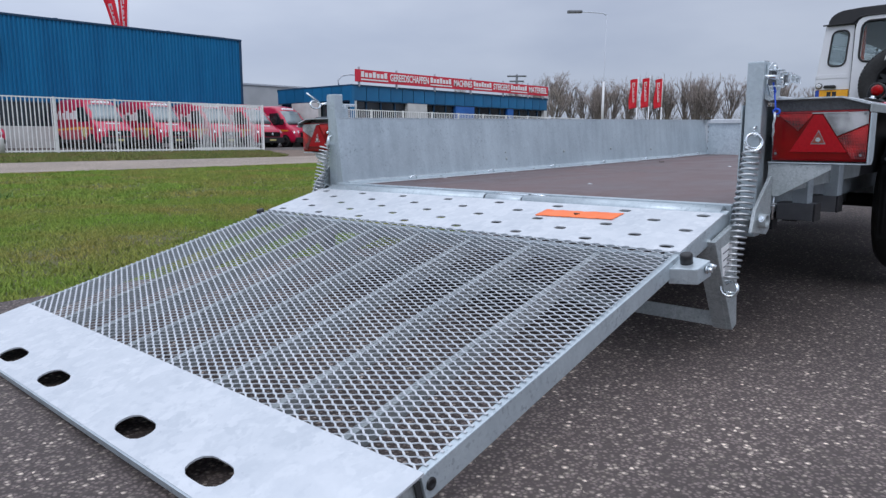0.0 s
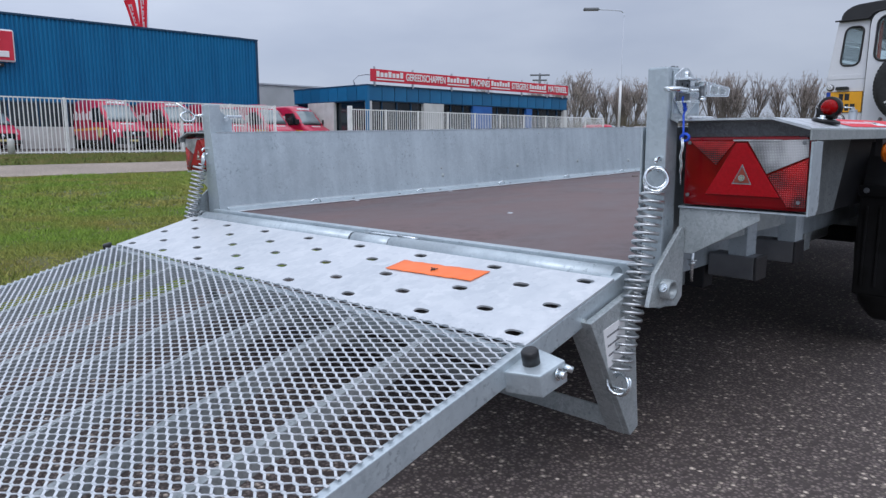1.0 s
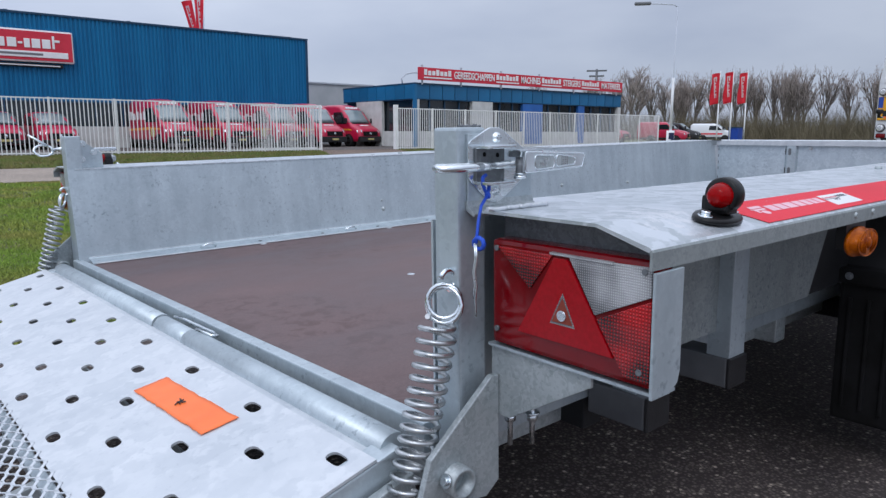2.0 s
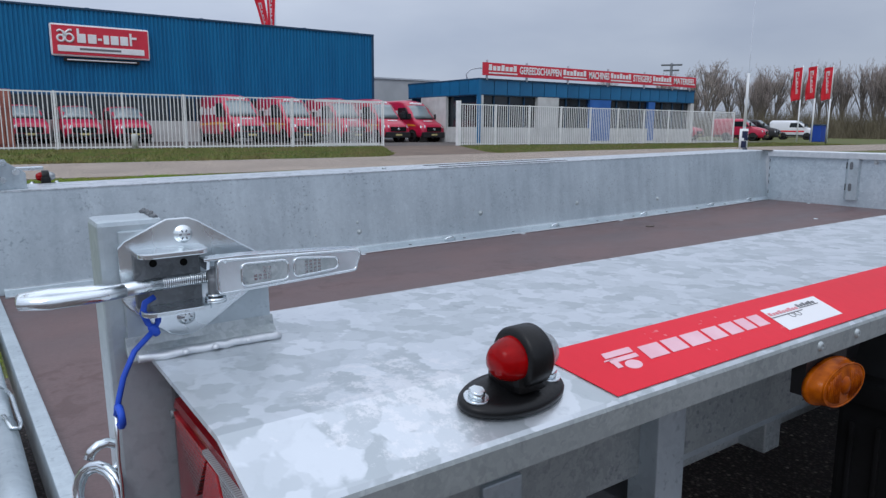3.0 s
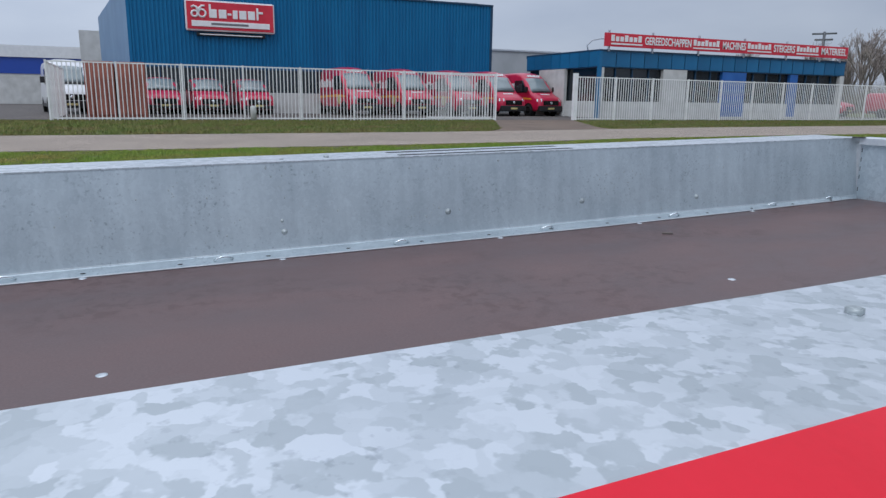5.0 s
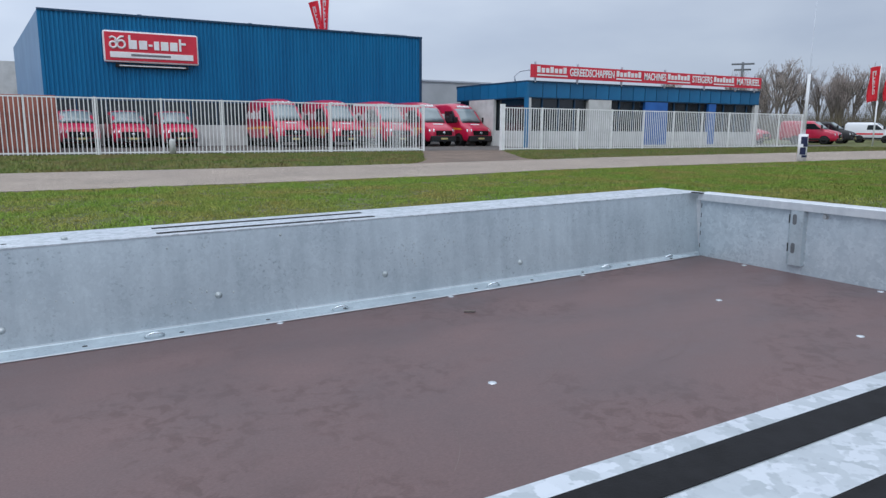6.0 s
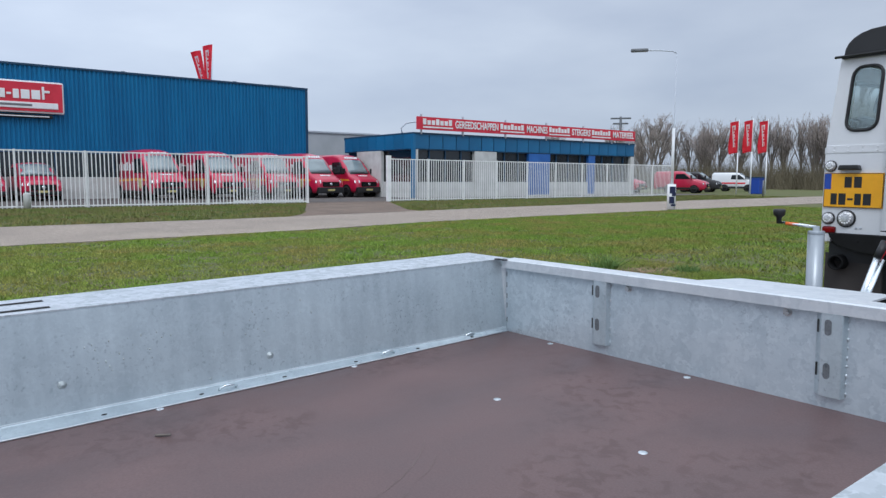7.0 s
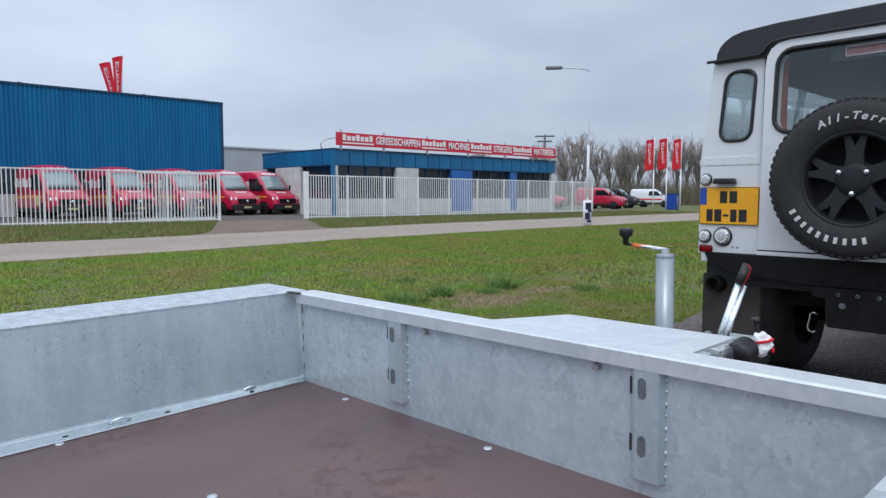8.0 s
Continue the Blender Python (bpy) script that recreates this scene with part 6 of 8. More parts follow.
        mk("handle_flange", lean(prism(B(), [(0.118, 0.7768), (0.118, 0.7790), (0.150, 0.7788), (0.253, 0.7720), (0.253, 0.7700), (0.150, 0.7768)], "x", 1.8985, 1.9120, 0.0006)), ZINC, hd, "bright folded upper flange")
        mk("handle_edge", lean(wire(B(), [(1.9122, p, q) for p, q in oblong(0.128, 0.2555, 0.7502, 0.7763, 0.0085, 0.0036, 0.004)], 0.0012, 7, True)), ZINC, hd)
        for a, b2, z0, z1, dr in ((0.1465, 0.1865, 0.7535, 0.7715, 0.0016), (0.1915, 0.2330, 0.7550, 0.7705, 0.0052)):
            # Duller raised plate and bright rim wire paint the pressing's shade and highlight.
            mk("recess", lean(prism(B(), oblong(a + 0.001, b2 - 0.001, z0 + 0.001, z1 - 0.001, dr, 0.004), "x", 1.9120, 1.9130, 0.0)), GALV_DULL, hd)
            mk("pressing", lean(wire(B(), [(1.9130, p, q) for p, q in oblong(a, b2, z0, z1, dr, 0.0045)], 0.0011, 7, True)), ZINC, hd)
            bm = B()
            for k in range(4):
                for h in range(4 if k > 1 or a > 0.19 else 2):
                    box(bm, 1.9128, 1.9134, a + 0.010 + k * 0.0040, a + 0.0125 + k * 0.0040, 0.7570 + 0.0028 * h, 0.7590 + 0.0028 * h)
            mk("stamp", lean(bm), ZINC, hd, "small stamped marks")
        mk("pivot_pin", rod(B(), (1.9030, 0.1275, 0.7430), (1.9030, 0.1275, 0.7700), 0.0054, seg=18), GALV_DARK, la)
        mk("pin_washer", rod(B(), (1.9030, 0.1275, 0.7425), (1.9030, 0.1275, 0.7465), 0.0082, seg=20), ZINC, la)
        mk("pin_washer", rod(B(), (1.9030, 0.1275, 0.7480), (1.9030, 0.1275, 0.7495), 0.0070, seg=20), ZINC, la)
        for yc in (0.121, 0.134):
            mk("yoke", prism(B(), [(1.8900, 0.7700), (1.9110, 0.7700), (1.9130, 0.7770), (1.8900, 0.7780)], "y", yc - 0.0012, yc + 0.0012, 0.0005), ZINC, la)
        for p in ((1.8757, 0.1130, 0.7945), (1.8757, 0.1105, 0.7275)):
            bo = mk("bolt", lathe(B(), [(0, 0.0046), (0.0048, 0.0044), (0.0055, 0.0036), (0.0057, 0.0012), (0.0070, 0.0010), (0.0073, 0.0)], Matrix.Translation(p) @ pose(0, 0, 0, 0, 90, 0), 20), ZINC, la)
            bm = B()
            for k in range(6):
                q = Vector((0, math.cos(k * 1.0472), math.sin(k * 1.0472)))
                rod(bm, Vector(p) + q * 0.0022 + Vector((0.0044, 0, 0)), Vector(p) + q * 0.0042 + Vector((0.0044, 0, 0)), 0.0006, seg=5)
            mk("head_mark", bm, GALV_DARK, bo)
        # safety pin on a cord
        mk("cord_loop", wire(B(), [(1.909 + 0.009 * math.cos(k * 0.7), 0.050, 0.668 + 0.007 * math.sin(k * 0.7)) for k in range(9)], 0.0030, 6, True), BLUE_CORD)
        mk("cord_loop", wire(B(), [(1.8840, 0.0860, 0.7485), (1.8860, 0.0785, 0.7455), (1.8890, 0.0755, 0.7385), (1.8900, 0.0785, 0.7300), (1.8900, 0.0830, 0.7245), (1.8890, 0.0860, 0.7300), (1.8880, 0.0875, 0.7380)], 0.0024, 7), BLUE_CORD)
        mk("cord_knot", lathe(B(), [(0, 0.0055), (0.0030, 0.0045), (0.0042, 0.0), (0.0030, -0.0045), (0, -0.0055)], Matrix.Translation((1.8905, 0.0825, 0.7240)) @ pose(0, 0, 0, 30, 20, 0), 10), BLUE_CORD)
        mk("cord", wire(B(), [(1.8905, 0.0825, 0.7240), (1.8960, 0.066, 0.7115), (1.9020, 0.056, 0.695), (1.9050, 0.051, 0.680), (1.906, 0.048, 0.668)], 0.0022, 6), BLUE_CORD, label="blue cord")
        pn = [(1.906, 0.048, 0.668), (1.9085, 0.047, 0.65), (1.9045, 0.047, 0.632), (1.9075, 0.047, 0.614), (1.9050, 0.047, 0.598), (1.906, 0.047, 0.575)]
        mk("safety_pin", wire(B(), pn, 0.0013, 6), ZINC)
        mk("safety_pin", wire(B(), [(p[0] - 0.003, p[1], p[2]) for p in pn[:-1]], 0.0013, 6), ZINC)
    # return spring
    a, b2 = Vector((1.858, 0.028 - 0.008 * mirror, 0.566)), Vector((1.851, -0.074 - 0.014 * mirror, 0.205))
    ax = (b2 - a).normalized()
    u = ax.orthogonal().normalized()
    v = ax.cross(u)
    turns, n = 23, 23 * 18
    pts = []
    for k in range(n + 1):
        f = k / n
        rr = 0.0232 * min(1, 0.7 + f * 8)
        bow = 0.006 * math.sin(math.pi * f)
        pts.append(a + (b2 - a) * f + u * (rr * math.cos(2 * math.pi * turns * f)) + v * (rr * math.sin(2 * math.pi * turns * f)) + Vector((0, bow, 0)))
    sp = mk("spring", wire(B(), pts, 0.0036, 7), STEEL, label="shiny steel extension spring")
    for cz, tilt, rr in ((0.588, 20, 0.022), (0.583, -28, 0.0235)):
        m = Matrix.Translation((1.858, 0.036, cz)) @ pose(0, 0, 0, 78, tilt, 35)
        mk("spring_ring", wire(B(), [m @ Vector((rr * math.cos(k * 0.3927), rr * math.sin(k * 0.3927), 0)) for k in range(16)], 0.0035, 7, True), ZINC, sp)
    m = Matrix.Translation((1.857, 0.044, 0.615)) @ pose(0, 0, 0, 0, 90, 0)
    mk("eye_bolt", wire(B(), [m @ Vector((0.013 * math.cos(k * 0.5), 0.013 * math.sin(k * 0.5), 0)) for k in range(10)], 0.004, 7), ZINC, sp)
    m = Matrix.Translation((1.858, -0.082, 0.180)) @ pose(0, 0, 0, 76, 0, 24)
    mk("spring_hook", wire(B(), [m @ Vector((0.023 * math.cos(k * 0.45 + 1.6), 0.023 * math.sin(k * 0.45 + 1.6), 0)) for k in range(13)], 0.0036, 7), ZINC, sp)
    m = Matrix.Translation((1.860, -0.078, 0.176)) @ pose(0, 0, 0, 80, 14, -18)
    mk("spring_ring", wire(B(), [m @ Vector((0.021 * math.cos(k * 0.3927), 0.021 * math.sin(k * 0.3927), 0)) for k in range(16)], 0.0034, 7, True), ZINC, sp)
    mk("spring_pin", rod(B(), (1.835, -0.080, 0.168), (1.872, -0.074, 0.166), 0.0034, seg=8), ZINC, sp)
    # marker lamp
    mc = Vector((2.078, 0.240 if mirror else 0.278, ZT - 0.0085))
    mm = Matrix.Translation(mc) @ pose(0, 0, 0, 0, 11, 2)
    oval = lambda a, b: Matrix.Diagonal((a, b, 1, 1))
    ml = mk("marker_lamp", lathe(B(), [(0, 0), (1.0, 0), (1.0, 0.0035), (0.96, 0.0058), (0.7, 0.0072), (0, 0.0078)], mm @ oval(0.0245, 0.048), 40), LAMP_BLACK, label="double marker lamp in black rubber")
    for s in (-1, 1):
        bm = B()
        hexbolt(bm, mm @ Vector((0, s * 0.036, 0.0066)), mm.to_3x3() @ Vector((0, 0, 1)), 0.0058, 0.005)
        mk("bolt", bm, ZINC, ml)
    bar = mm @ Matrix.Translation((0, 0.005, 0.0300)) @ pose(0, 0, 0, 90, 0, 0)
    mk("housing", lathe(B(), [(0.013, -0.0110), (0.0198, -0.0110), (0.0213, -0.0085), (0.0214, 0.0085), (0.0198, 0.0110), (0.013, 0.0110)], bar, 36), LAMP_BLACK, ml)
    mk("housing_foot", box(B(), mc.x - 0.018, mc.x + 0.018, mc.y - 0.010, mc.y + 0.019, mc.z + 0.006, mc.z + 0.03, 0.006), LAMP_BLACK, ml)
    dome = [(0.0158, 0), (0.0150, 0.006), (0.0118, 0.0145), (0.0088, 0.0180), (0.0045, 0.0193), (0, 0.0196)]
    mk("red_lens", lathe(B(), dome, bar @ Matrix.Translation((0, 0, 0.010)), 30), LENS_DOME, ml, "red lens facing back")
    mk("clear_lens", lathe(B(), dome, bar @ pose(0, 0, -0.010, 180, 0, 0), 30), LENS_CLEAR, ml, "clear lens facing forward")


rear_corner(False)
rear_corner(True)

# beams below
for yy, zz in ((0.385, 0.326), (0.64, 0.332)):
    for xa, xb in ((-0.12, -0.008), (1.818, 1.93)):
        part("cross_beam", box(B(), xa, xb, yy, yy + 0.062, zz, zz + 0.056, 0.004), BEAM, trailer, "dull grey square cross tube")
    part("beam_cap", box(B(), 1.929, 1.936, yy - 0.001, yy + 0.063, zz - 0.001, zz + 0.057, 0.003), BLACK, trailer, "black plastic end cap")
    part("cross_member", box(B(), 0.0, W, yy, yy + 0.05, 0.29, 0.352, 0.003), BLACK_PAINT, trailer)
    for xx in (-0.112, 1.865):
        out = 0.022 if yy > 0.5 and xx > 0 else 0.0
        part("beam_bracket", box(B(), xx + out, xx + out + 0.045, yy + 0.004, yy + 0.058, zz + 0.055, ZT - 0.006 if out else 0.50, 0.002), GALV, trailer)
for yy in (1.1, 1.75, 2.4, 3.0, 3.6):
    part("cross_member", box(B(), 0.0, W, yy, yy + 0.05, 0.29, 0.352, 0.003), GALV_DULL, trailer)
for k, (xx, yy) in enumerate(((1.850, 0.165), (1.870, 0.190))):
    part("threaded_rod", rod(B(), (xx, yy, 0.348), (xx, yy, 0.44), 0.004, seg=8), ZINC, trailer)
    bm = B()
    rod(bm, (xx, yy, 0.385), (xx, yy, 0.395), 0.008, seg=6), rod(bm, (xx, yy, 0.395), (xx, yy, 0.398), 0.011, seg=12)
    part("nut", bm, ZINC, trailer)
part("axle", rod(B(), (-0.15, 1.52, 0.30), (1.95, 1.52, 0.30), 0.03), BLACK_PAINT, trailer)
part("axle", rod(B(), (-0.15, 2.22, 0.30), (1.95, 2.22, 0.30), 0.03), BLACK_PAINT, trailer)

# front board, rim and its stiffeners
FB = L + 0.05
part("front_board", box(B(), 0.0, W, FB, FB + 0.006, 0.36, ZT - 0.03), GALV_FRONT, trailer, "grey galvanized front board")
part("front_rim", prism(B(), [(L + 0.028, ZT - 0.032), (L + 0.028, ZT - 0.001), (L + 0.033, ZT + 0.003), (L + 0.100, ZT + 0.003), (L + 0.100, ZT - 0.03), (L + 0.096, ZT - 0.03), (L + 0.096, ZT - 0.002),
                              (L + 0.034, ZT - 0.002), (L + 0.034, ZT - 0.032)], "x", 0.03, W - 0.03), GALV_RAMP, trailer, "folded top rim")
part("corner_flange", box(B(), 0.004, 0.030, FB - 0.004, FB, 0.392, ZT - 0.03, 0.001), GALV_RAMP, trailer, "bright corner flange")
for zz in (0.43, 0.49, 0.53, 0.575, 0.62):
    part("corner_slit", box(B(), 0.0335, 0.0365, FB - 0.0008, FB + 0.0008, zz, zz + 0.020), INTERIOR, trailer)
part("corner_slot", box(B(), 0.001, 0.06, L + 0.012, L + 0.03, ZT - 0.0, ZT + 0.0045), BLACK, trailer)
for xa, xb in ((0.487, 0.563), (1.266, 1.343)):
    br = part("stiffener", prism(B(), [(xa - 0.004, FB), (xa + 0.014, L + 0.031), (xa + 0.018, L + 0.029), (xb - 0.010, L + 0.029), (xb - 0.006, L + 0.031), (xb, FB)], "z", 0.428, ZT - 0.032, 0.001), GALV, trailer,
              "pressed stiffener with two slots")
    for zz in (0.50, 0.62):
        pts = [(0.009 * math.cos(a), 0.010 * math.sin(a) + (0.012 if math.sin(a) > 0 else -0.012)) for a in [k * math.pi / 8 for k in range(16)]]
        # Dark plate on the face paints in the shade of an open slot.
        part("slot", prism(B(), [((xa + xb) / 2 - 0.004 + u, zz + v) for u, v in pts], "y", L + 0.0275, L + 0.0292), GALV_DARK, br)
        part("slit", box(B(), xa + 0.002, xa + 0.0075, L + 0.0375, L + 0.045, zz - 0.018, zz + 0.018), INTERIOR, br)
    for k in range(9):
        part("weld_bead", rod(B(), (xb + 0.0005, FB - 0.001, 0.436 + k * 0.025 + 0.004 * (k % 2)), (xb + 0.0005, FB - 0.001, 0.446 + k * 0.025), 0.0022, seg=6), GALV_TOP, br)
for xx in (0.639, 1.182):
    bm = B()
    hexbolt(bm, (xx, FB, 0.643), (0, -1, 0), 0.0085, 0.011)
    part("board_bolt", bm, STEEL, trailer)
for xx, yy in ((0.924, 0.691), (0.917, 2.305), (0.66, 3.442), (1.165, 3.445), (1.55, 3.43), (0.304, 4.035), (0.889, 4.045),
               *[(foot(q) + 0.006, q) for q in (0.62, 1.2, 2.0, 2.65, 3.3)]):
    bm = B()
    lathe(bm, [(0, 0.0022), (0.007, 0.002), (0.011, 0.0008), (0.0115, -0.001)], Matrix.Translation((xx, yy, floor_z(yy))), 16)
    part("floor_screw", bm, GALV_TOP, trailer)

# right wheel-arch top sheared up and outward towards the tail to fit the camera's view
def lifted(ob):
    for v in ob.data.vertices:
        if v.co.x > 1.2 and v.co.y < 1.5:
            f = 1 - v.co.y / 1.5
            v.co.z += 0.0155 * f
            v.co.x += 0.022 * f if v.co.x > 1.83 else 0.012 * f
            v.co.y -= 0.065 * (v.co.y - 0.16) * min(1.0, (1.5 - v.co.y) / 0.7)
    for c in ob.children:
        lifted(c)


for ob in trailer.children:
    if ob.name.split(".")[0] in ("arch_top", "arch_lip", "lip_bolt", "side_marker", "printed_strip", "marker_lamp", "weld"):
        lifted(ob)

# the front parts are turned slightly to fit the camera's view
for ob in trailer.children:
    if ob.name.split(".")[0] in ("front_board", "front_rim", "corner_flange", "corner_slit", "corner_slot", "stiffener", "board_bolt"):
        ob.matrix_local = Matrix.Translation((0, L, 0)) @ pose(0, 0, 0, 0, 0, 1.0) @ Matrix.Translation((0, -L, 0))

# drawbar, cover plate, jockey stand, brake lever
part("cover_plate", prism(B(), [(0.64, L + 0.115), (0.82, 4.47), (1.30, 4.49), (1.30, L + 0.125)], "z", 0.652, 0.658), GALV_RAMP, trailer, "flat galvanized drawbar cover")
part("drawbar", box(B(), 0.86, 0.96, L + 0.11, 5.45, 0.36, 0.46, 0.005), GALV_DULL, trailer)
for s in (-1, 1):
    part("drawbar_arm", rod(B(), (0.91 + s * 0.58, L + 0.17, 0.40), (0.91 + s * 0.05, 5.1, 0.41), 0.04, seg=4), GALV_DULL, trailer)
jk = part("jockey_stand", rod(B(), (0.868, 4.93, 0.12), (0.868, 4.93, 0.80), 0.030, seg=28), TUBE, trailer, "grey tubular jockey stand with crank")
part("cap", lathe(B(), [(0, 0.022), (0.012, 0.022), (0.013, 0.004), (0.0285, 0.003), (0.0302, 0.0), (0.0302, -0.01)], Matrix.Translation((0.868, 4.93, 0.80)), 28), TUBE, jk)
part("crank_arm", rod(B(), (0.868, 4.93, 0.818), (0.722, 4.925, 0.830), 0.006, seg=8), ZINC, jk)
part("crank_sleeve", rod(B(), (0.800, 4.929, 0.8236), (0.750, 4.9260, 0.8277), 0.0066, seg=10), ORANGE, jk, "orange-red sleeve")
part("crank_sleeve", rod(B(), (0.842, 4.929, 0.8201), (0.800, 4.929, 0.8236), 0.0064, seg=10), WHITE, jk, "white sleeve")
part("crank_knob", lathe(B(), [(0, 0.0), (0.009, 0.0), (0.010, 0.022), (0.014, 0.028), (0.022, 0.034), (0.0235, 0.052), (0.0215, 0.058), (0.017, 0.056), (0, 0.054)], Matrix.Translation((0.722, 4.925, 0.826)), 20), BLACK, jk, "black cup-shaped knob")
lv = part("brake_lever", rod(B(), (0.907, 5.2, 0.40), (0.948, 5.32, 0.685), 0.016, 0.013), ZINC, trailer, "zinc brake lever with a black grip")
part("lever_strap", rod(B(), (0.925, 5.2, 0.41), (0.965, 5.32, 0.665), 0.011, 0.009), ZINC, lv)
part("grip", rod(B(), (0.946, 5.315, 0.670), (0.958, 5.352, 0.738), 0.016, 0.015), BLACK, lv, "black rubber grip")
part("grip_cord", wire(B(), [(0.965, 5.34, 0.740), (0.980, 5.335, 0.725), (0.972, 5.32, 0.69), (0.96, 5.31, 0.66)], 0.0010, 6), STICKER_RED, lv)
part("coupling_head", box(B(), 0.90, 0.98, 5.2, 5.55, 0.34, 0.44, 0.03), BLACK_PAINT, trailer)
part("spring_cover", lathe(B(), [(0, 0), (0.040, 0.004), (0.046, 0.02), (0.041, 0.035), (0.046, 0.05), (0.041, 0.065), (0.045, 0.08), (0.03, 0.10), (0, 0.10)], Matrix.Translation((1.005, 5.17, 0.440)) @ pose(0, 0, 0, -80, 0, 0), 22), BLACK, trailer, "black ribbed rubber boot")
part("housing_cap", box(B(), 0.925, 0.995, 5.08, 5.20, 0.405, 0.475, 0.018), STEEL, trailer, "bright cast housing")
part("lever_bracket", prism(B(), [(5.13, 0.42), (5.13, 0.50), (5.17, 0.515), (5.22, 0.46), (5.22, 0.42)], "x", 0.895, 0.915, 0.003), DARK_GREY, trailer)
bm = B()
bmesh.ops.create_icosphere(bm, subdivisions=3, radius=0.037, matrix=Matrix.Translation((1.03, 5.32, 0.462)))
for v in bm.verts:
    v.co += (v.co - Vector((1.03, 5.32, 0.462))) * (0.55 * noise.noise(v.co * 42) + 0.2 * noise.noise(v.co * 110))
bg = part("plug_bag", bm, STICKER_WHITE, trailer,
          "white plastic bag tied over the plug with red tape")
part("plug_stem", rod(B(), (1.015, 5.318, 0.49), (1.012, 5.316, 0.545), 0.008, 0.006, 8), BLACK, bg)
part("plug_cap", rod(B(), (1.012, 5.316, 0.535), (1.008, 5.312, 0.555), 0.014, seg=12), BLACK, bg)
part("tape", wire(B(), [(1.035 + 0.034 * math.cos(k * 0.7), 5.32 + 0.034 * math.sin(k * 0.7), 0.44 + 0.005 * k) for k in range(10)], 0.005, 6), STICKER_RED, bg)

# ---- the loading ramp, lowered onto the asphalt ----
RAMP = TILT @ pose(1.82, 0.006, 0.400, 0, -0.45, 1.35) @ pose(-1.82, 0, 0, 13.5, 0, 0)
ramp = thing("loading_ramp", "lowered galvanized loading ramp with slotted plates and expanded mesh", "ramp", m=RAMP)
RX0, RX1 = 0.0, 1.82


def slotted(x0, x1, rows, z):
    """A plate in rows, each (y0, y1, slot centres, half length, half width), its slots cut through."""
    bm = B()
    def quad(a, b, c, d):
        if b - a > 1e-5 and d - c > 1e-5:
            bm.faces.new([bm.verts.new(p) for p in ((a, c, z), (b, c, z), (b, d, z), (a, d, z))])
    for y0, y1, cs, hx, hy in rows:
        yc, cell, last = (y0 + y1) / 2, hx * 1.3, x0
        H = (y1 - y0) / 2
        for c in sorted(cs):
            quad(last, c - cell, y0, y1)
            last = c + cell
            quad_pts = ((hx, hy * .25), (hx * .9, hy * .62), (hx * .62, hy * .93), (hx * .35, hy))
            for sx, sy in ((1, 1), (-1, 1), (-1, -1), (1, -1)):
                ring = [(c + sx * p, yc + sy * q) for p, q in quad_pts] + [(c + sx * hx * .35, yc + sy * H), (c + sx * cell, yc + sy * H), (c + sx * cell, yc + sy * hy * .25)]
                bm.faces.new([bm.verts.new((p, q, z)) for p, q in ring])
            for s2 in (1, -1):
                quad(c - hx * .35, c + hx * .35, *sorted((yc + s2 * hy, yc + s2 * H)))
                quad(*sorted((c + s2 * hx, c + s2 * cell)), yc - hy * .25, yc + hy * .25)
        quad(last, x1, y0, y1)
    bmesh.ops.remove_doubles(bm, verts=bm.verts[:], dist=1e-5)
    bm.normal_update()
    bmesh.ops.reverse_faces(bm, faces=[f for f in bm.faces if f.normal.z < 0])
    top = bm.faces[:]
    ex = bmesh.ops.extrude_face_region(bm, geom=top)
    bmesh.ops.translate(bm, verts=[g for g in ex["geom"] if isinstance(g, bmesh.types.BMVert)], vec=(0, 0, -0.004))
    bmesh.ops.recalc_face_normals(bm, faces=bm.faces[:])
    return bm


def R(y, z):
    """Trailer y, z to the ramp's own y, z."""
    p = (TILT.inverted() @ RAMP).inverted() @ Vector((0, y, z))
    return (p.y, p.z)


A_ROW = [1.771 - 0.2435 * k for k in range(8)]
B_ROW = [1.650 - 0.2435 * k for k in range(7)]
rows = []
for k in range(5):
    yc = -0.090 - 0.0606 * k
    hi = yc + 0.0303
    rows.append((yc - 0.0303, hi, A_ROW if k % 2 == 0 else B_ROW, 0.0200, 0.0100))
part("hinge_leaf", prism(B(), [(-0.060, -0.0045), (-0.034, -0.014), (-0.034, -0.018), (-0.060, -0.0085)], "x", RX0, RX1), GALV_RAMP, ramp)
for xa, xb, rr in ((0.02, 0.925, 0.0255), (0.931, 1.094, 0.0232), (1.10, 1.80, 0.0255)):
    part("hinge_pipe", rod(B(), (xa, -0.019, -0.0195), (xb, -0.019, -0.0195), rr, seg=24), GALV, ramp, "galvanized hinge pipe")
for xa in (0.928, 1.097):
    part("hinge_gap", rod(B(), (xa - 0.004, -0.019, -0.0195), (xa + 0.004, -0.019, -0.0195), 0.0210, seg=20), INTERIOR, ramp)
part("hinge_clip", wire(B(), [(0.95, 0.006, -0.004), (1.0, 0.012, -0.004), (1.15, 0.014, -0.004), (1.175, 0.010, -0.003), (1.17, 0.000, 0.001), (1.11, -0.006, 0.006)], 0.0035, 7), ZINC, ramp)
part("hinge_plate", slotted(RX0, RX1, rows, 0.0), GALV_RAMP, ramp, "bright zinc plate with staggered slots")
part("tip_plate", slotted(RX0, RX1, [(-1.577, -1.465, [1.727, 1.468, 1.178, 0.731, 0.435, 0.14], 0.058, 0.030), (-1.465, -1.338, [], 0.04, 0.02)], 0.002), GALV_RAMP, ramp, "bright zinc tip plate with long slots")
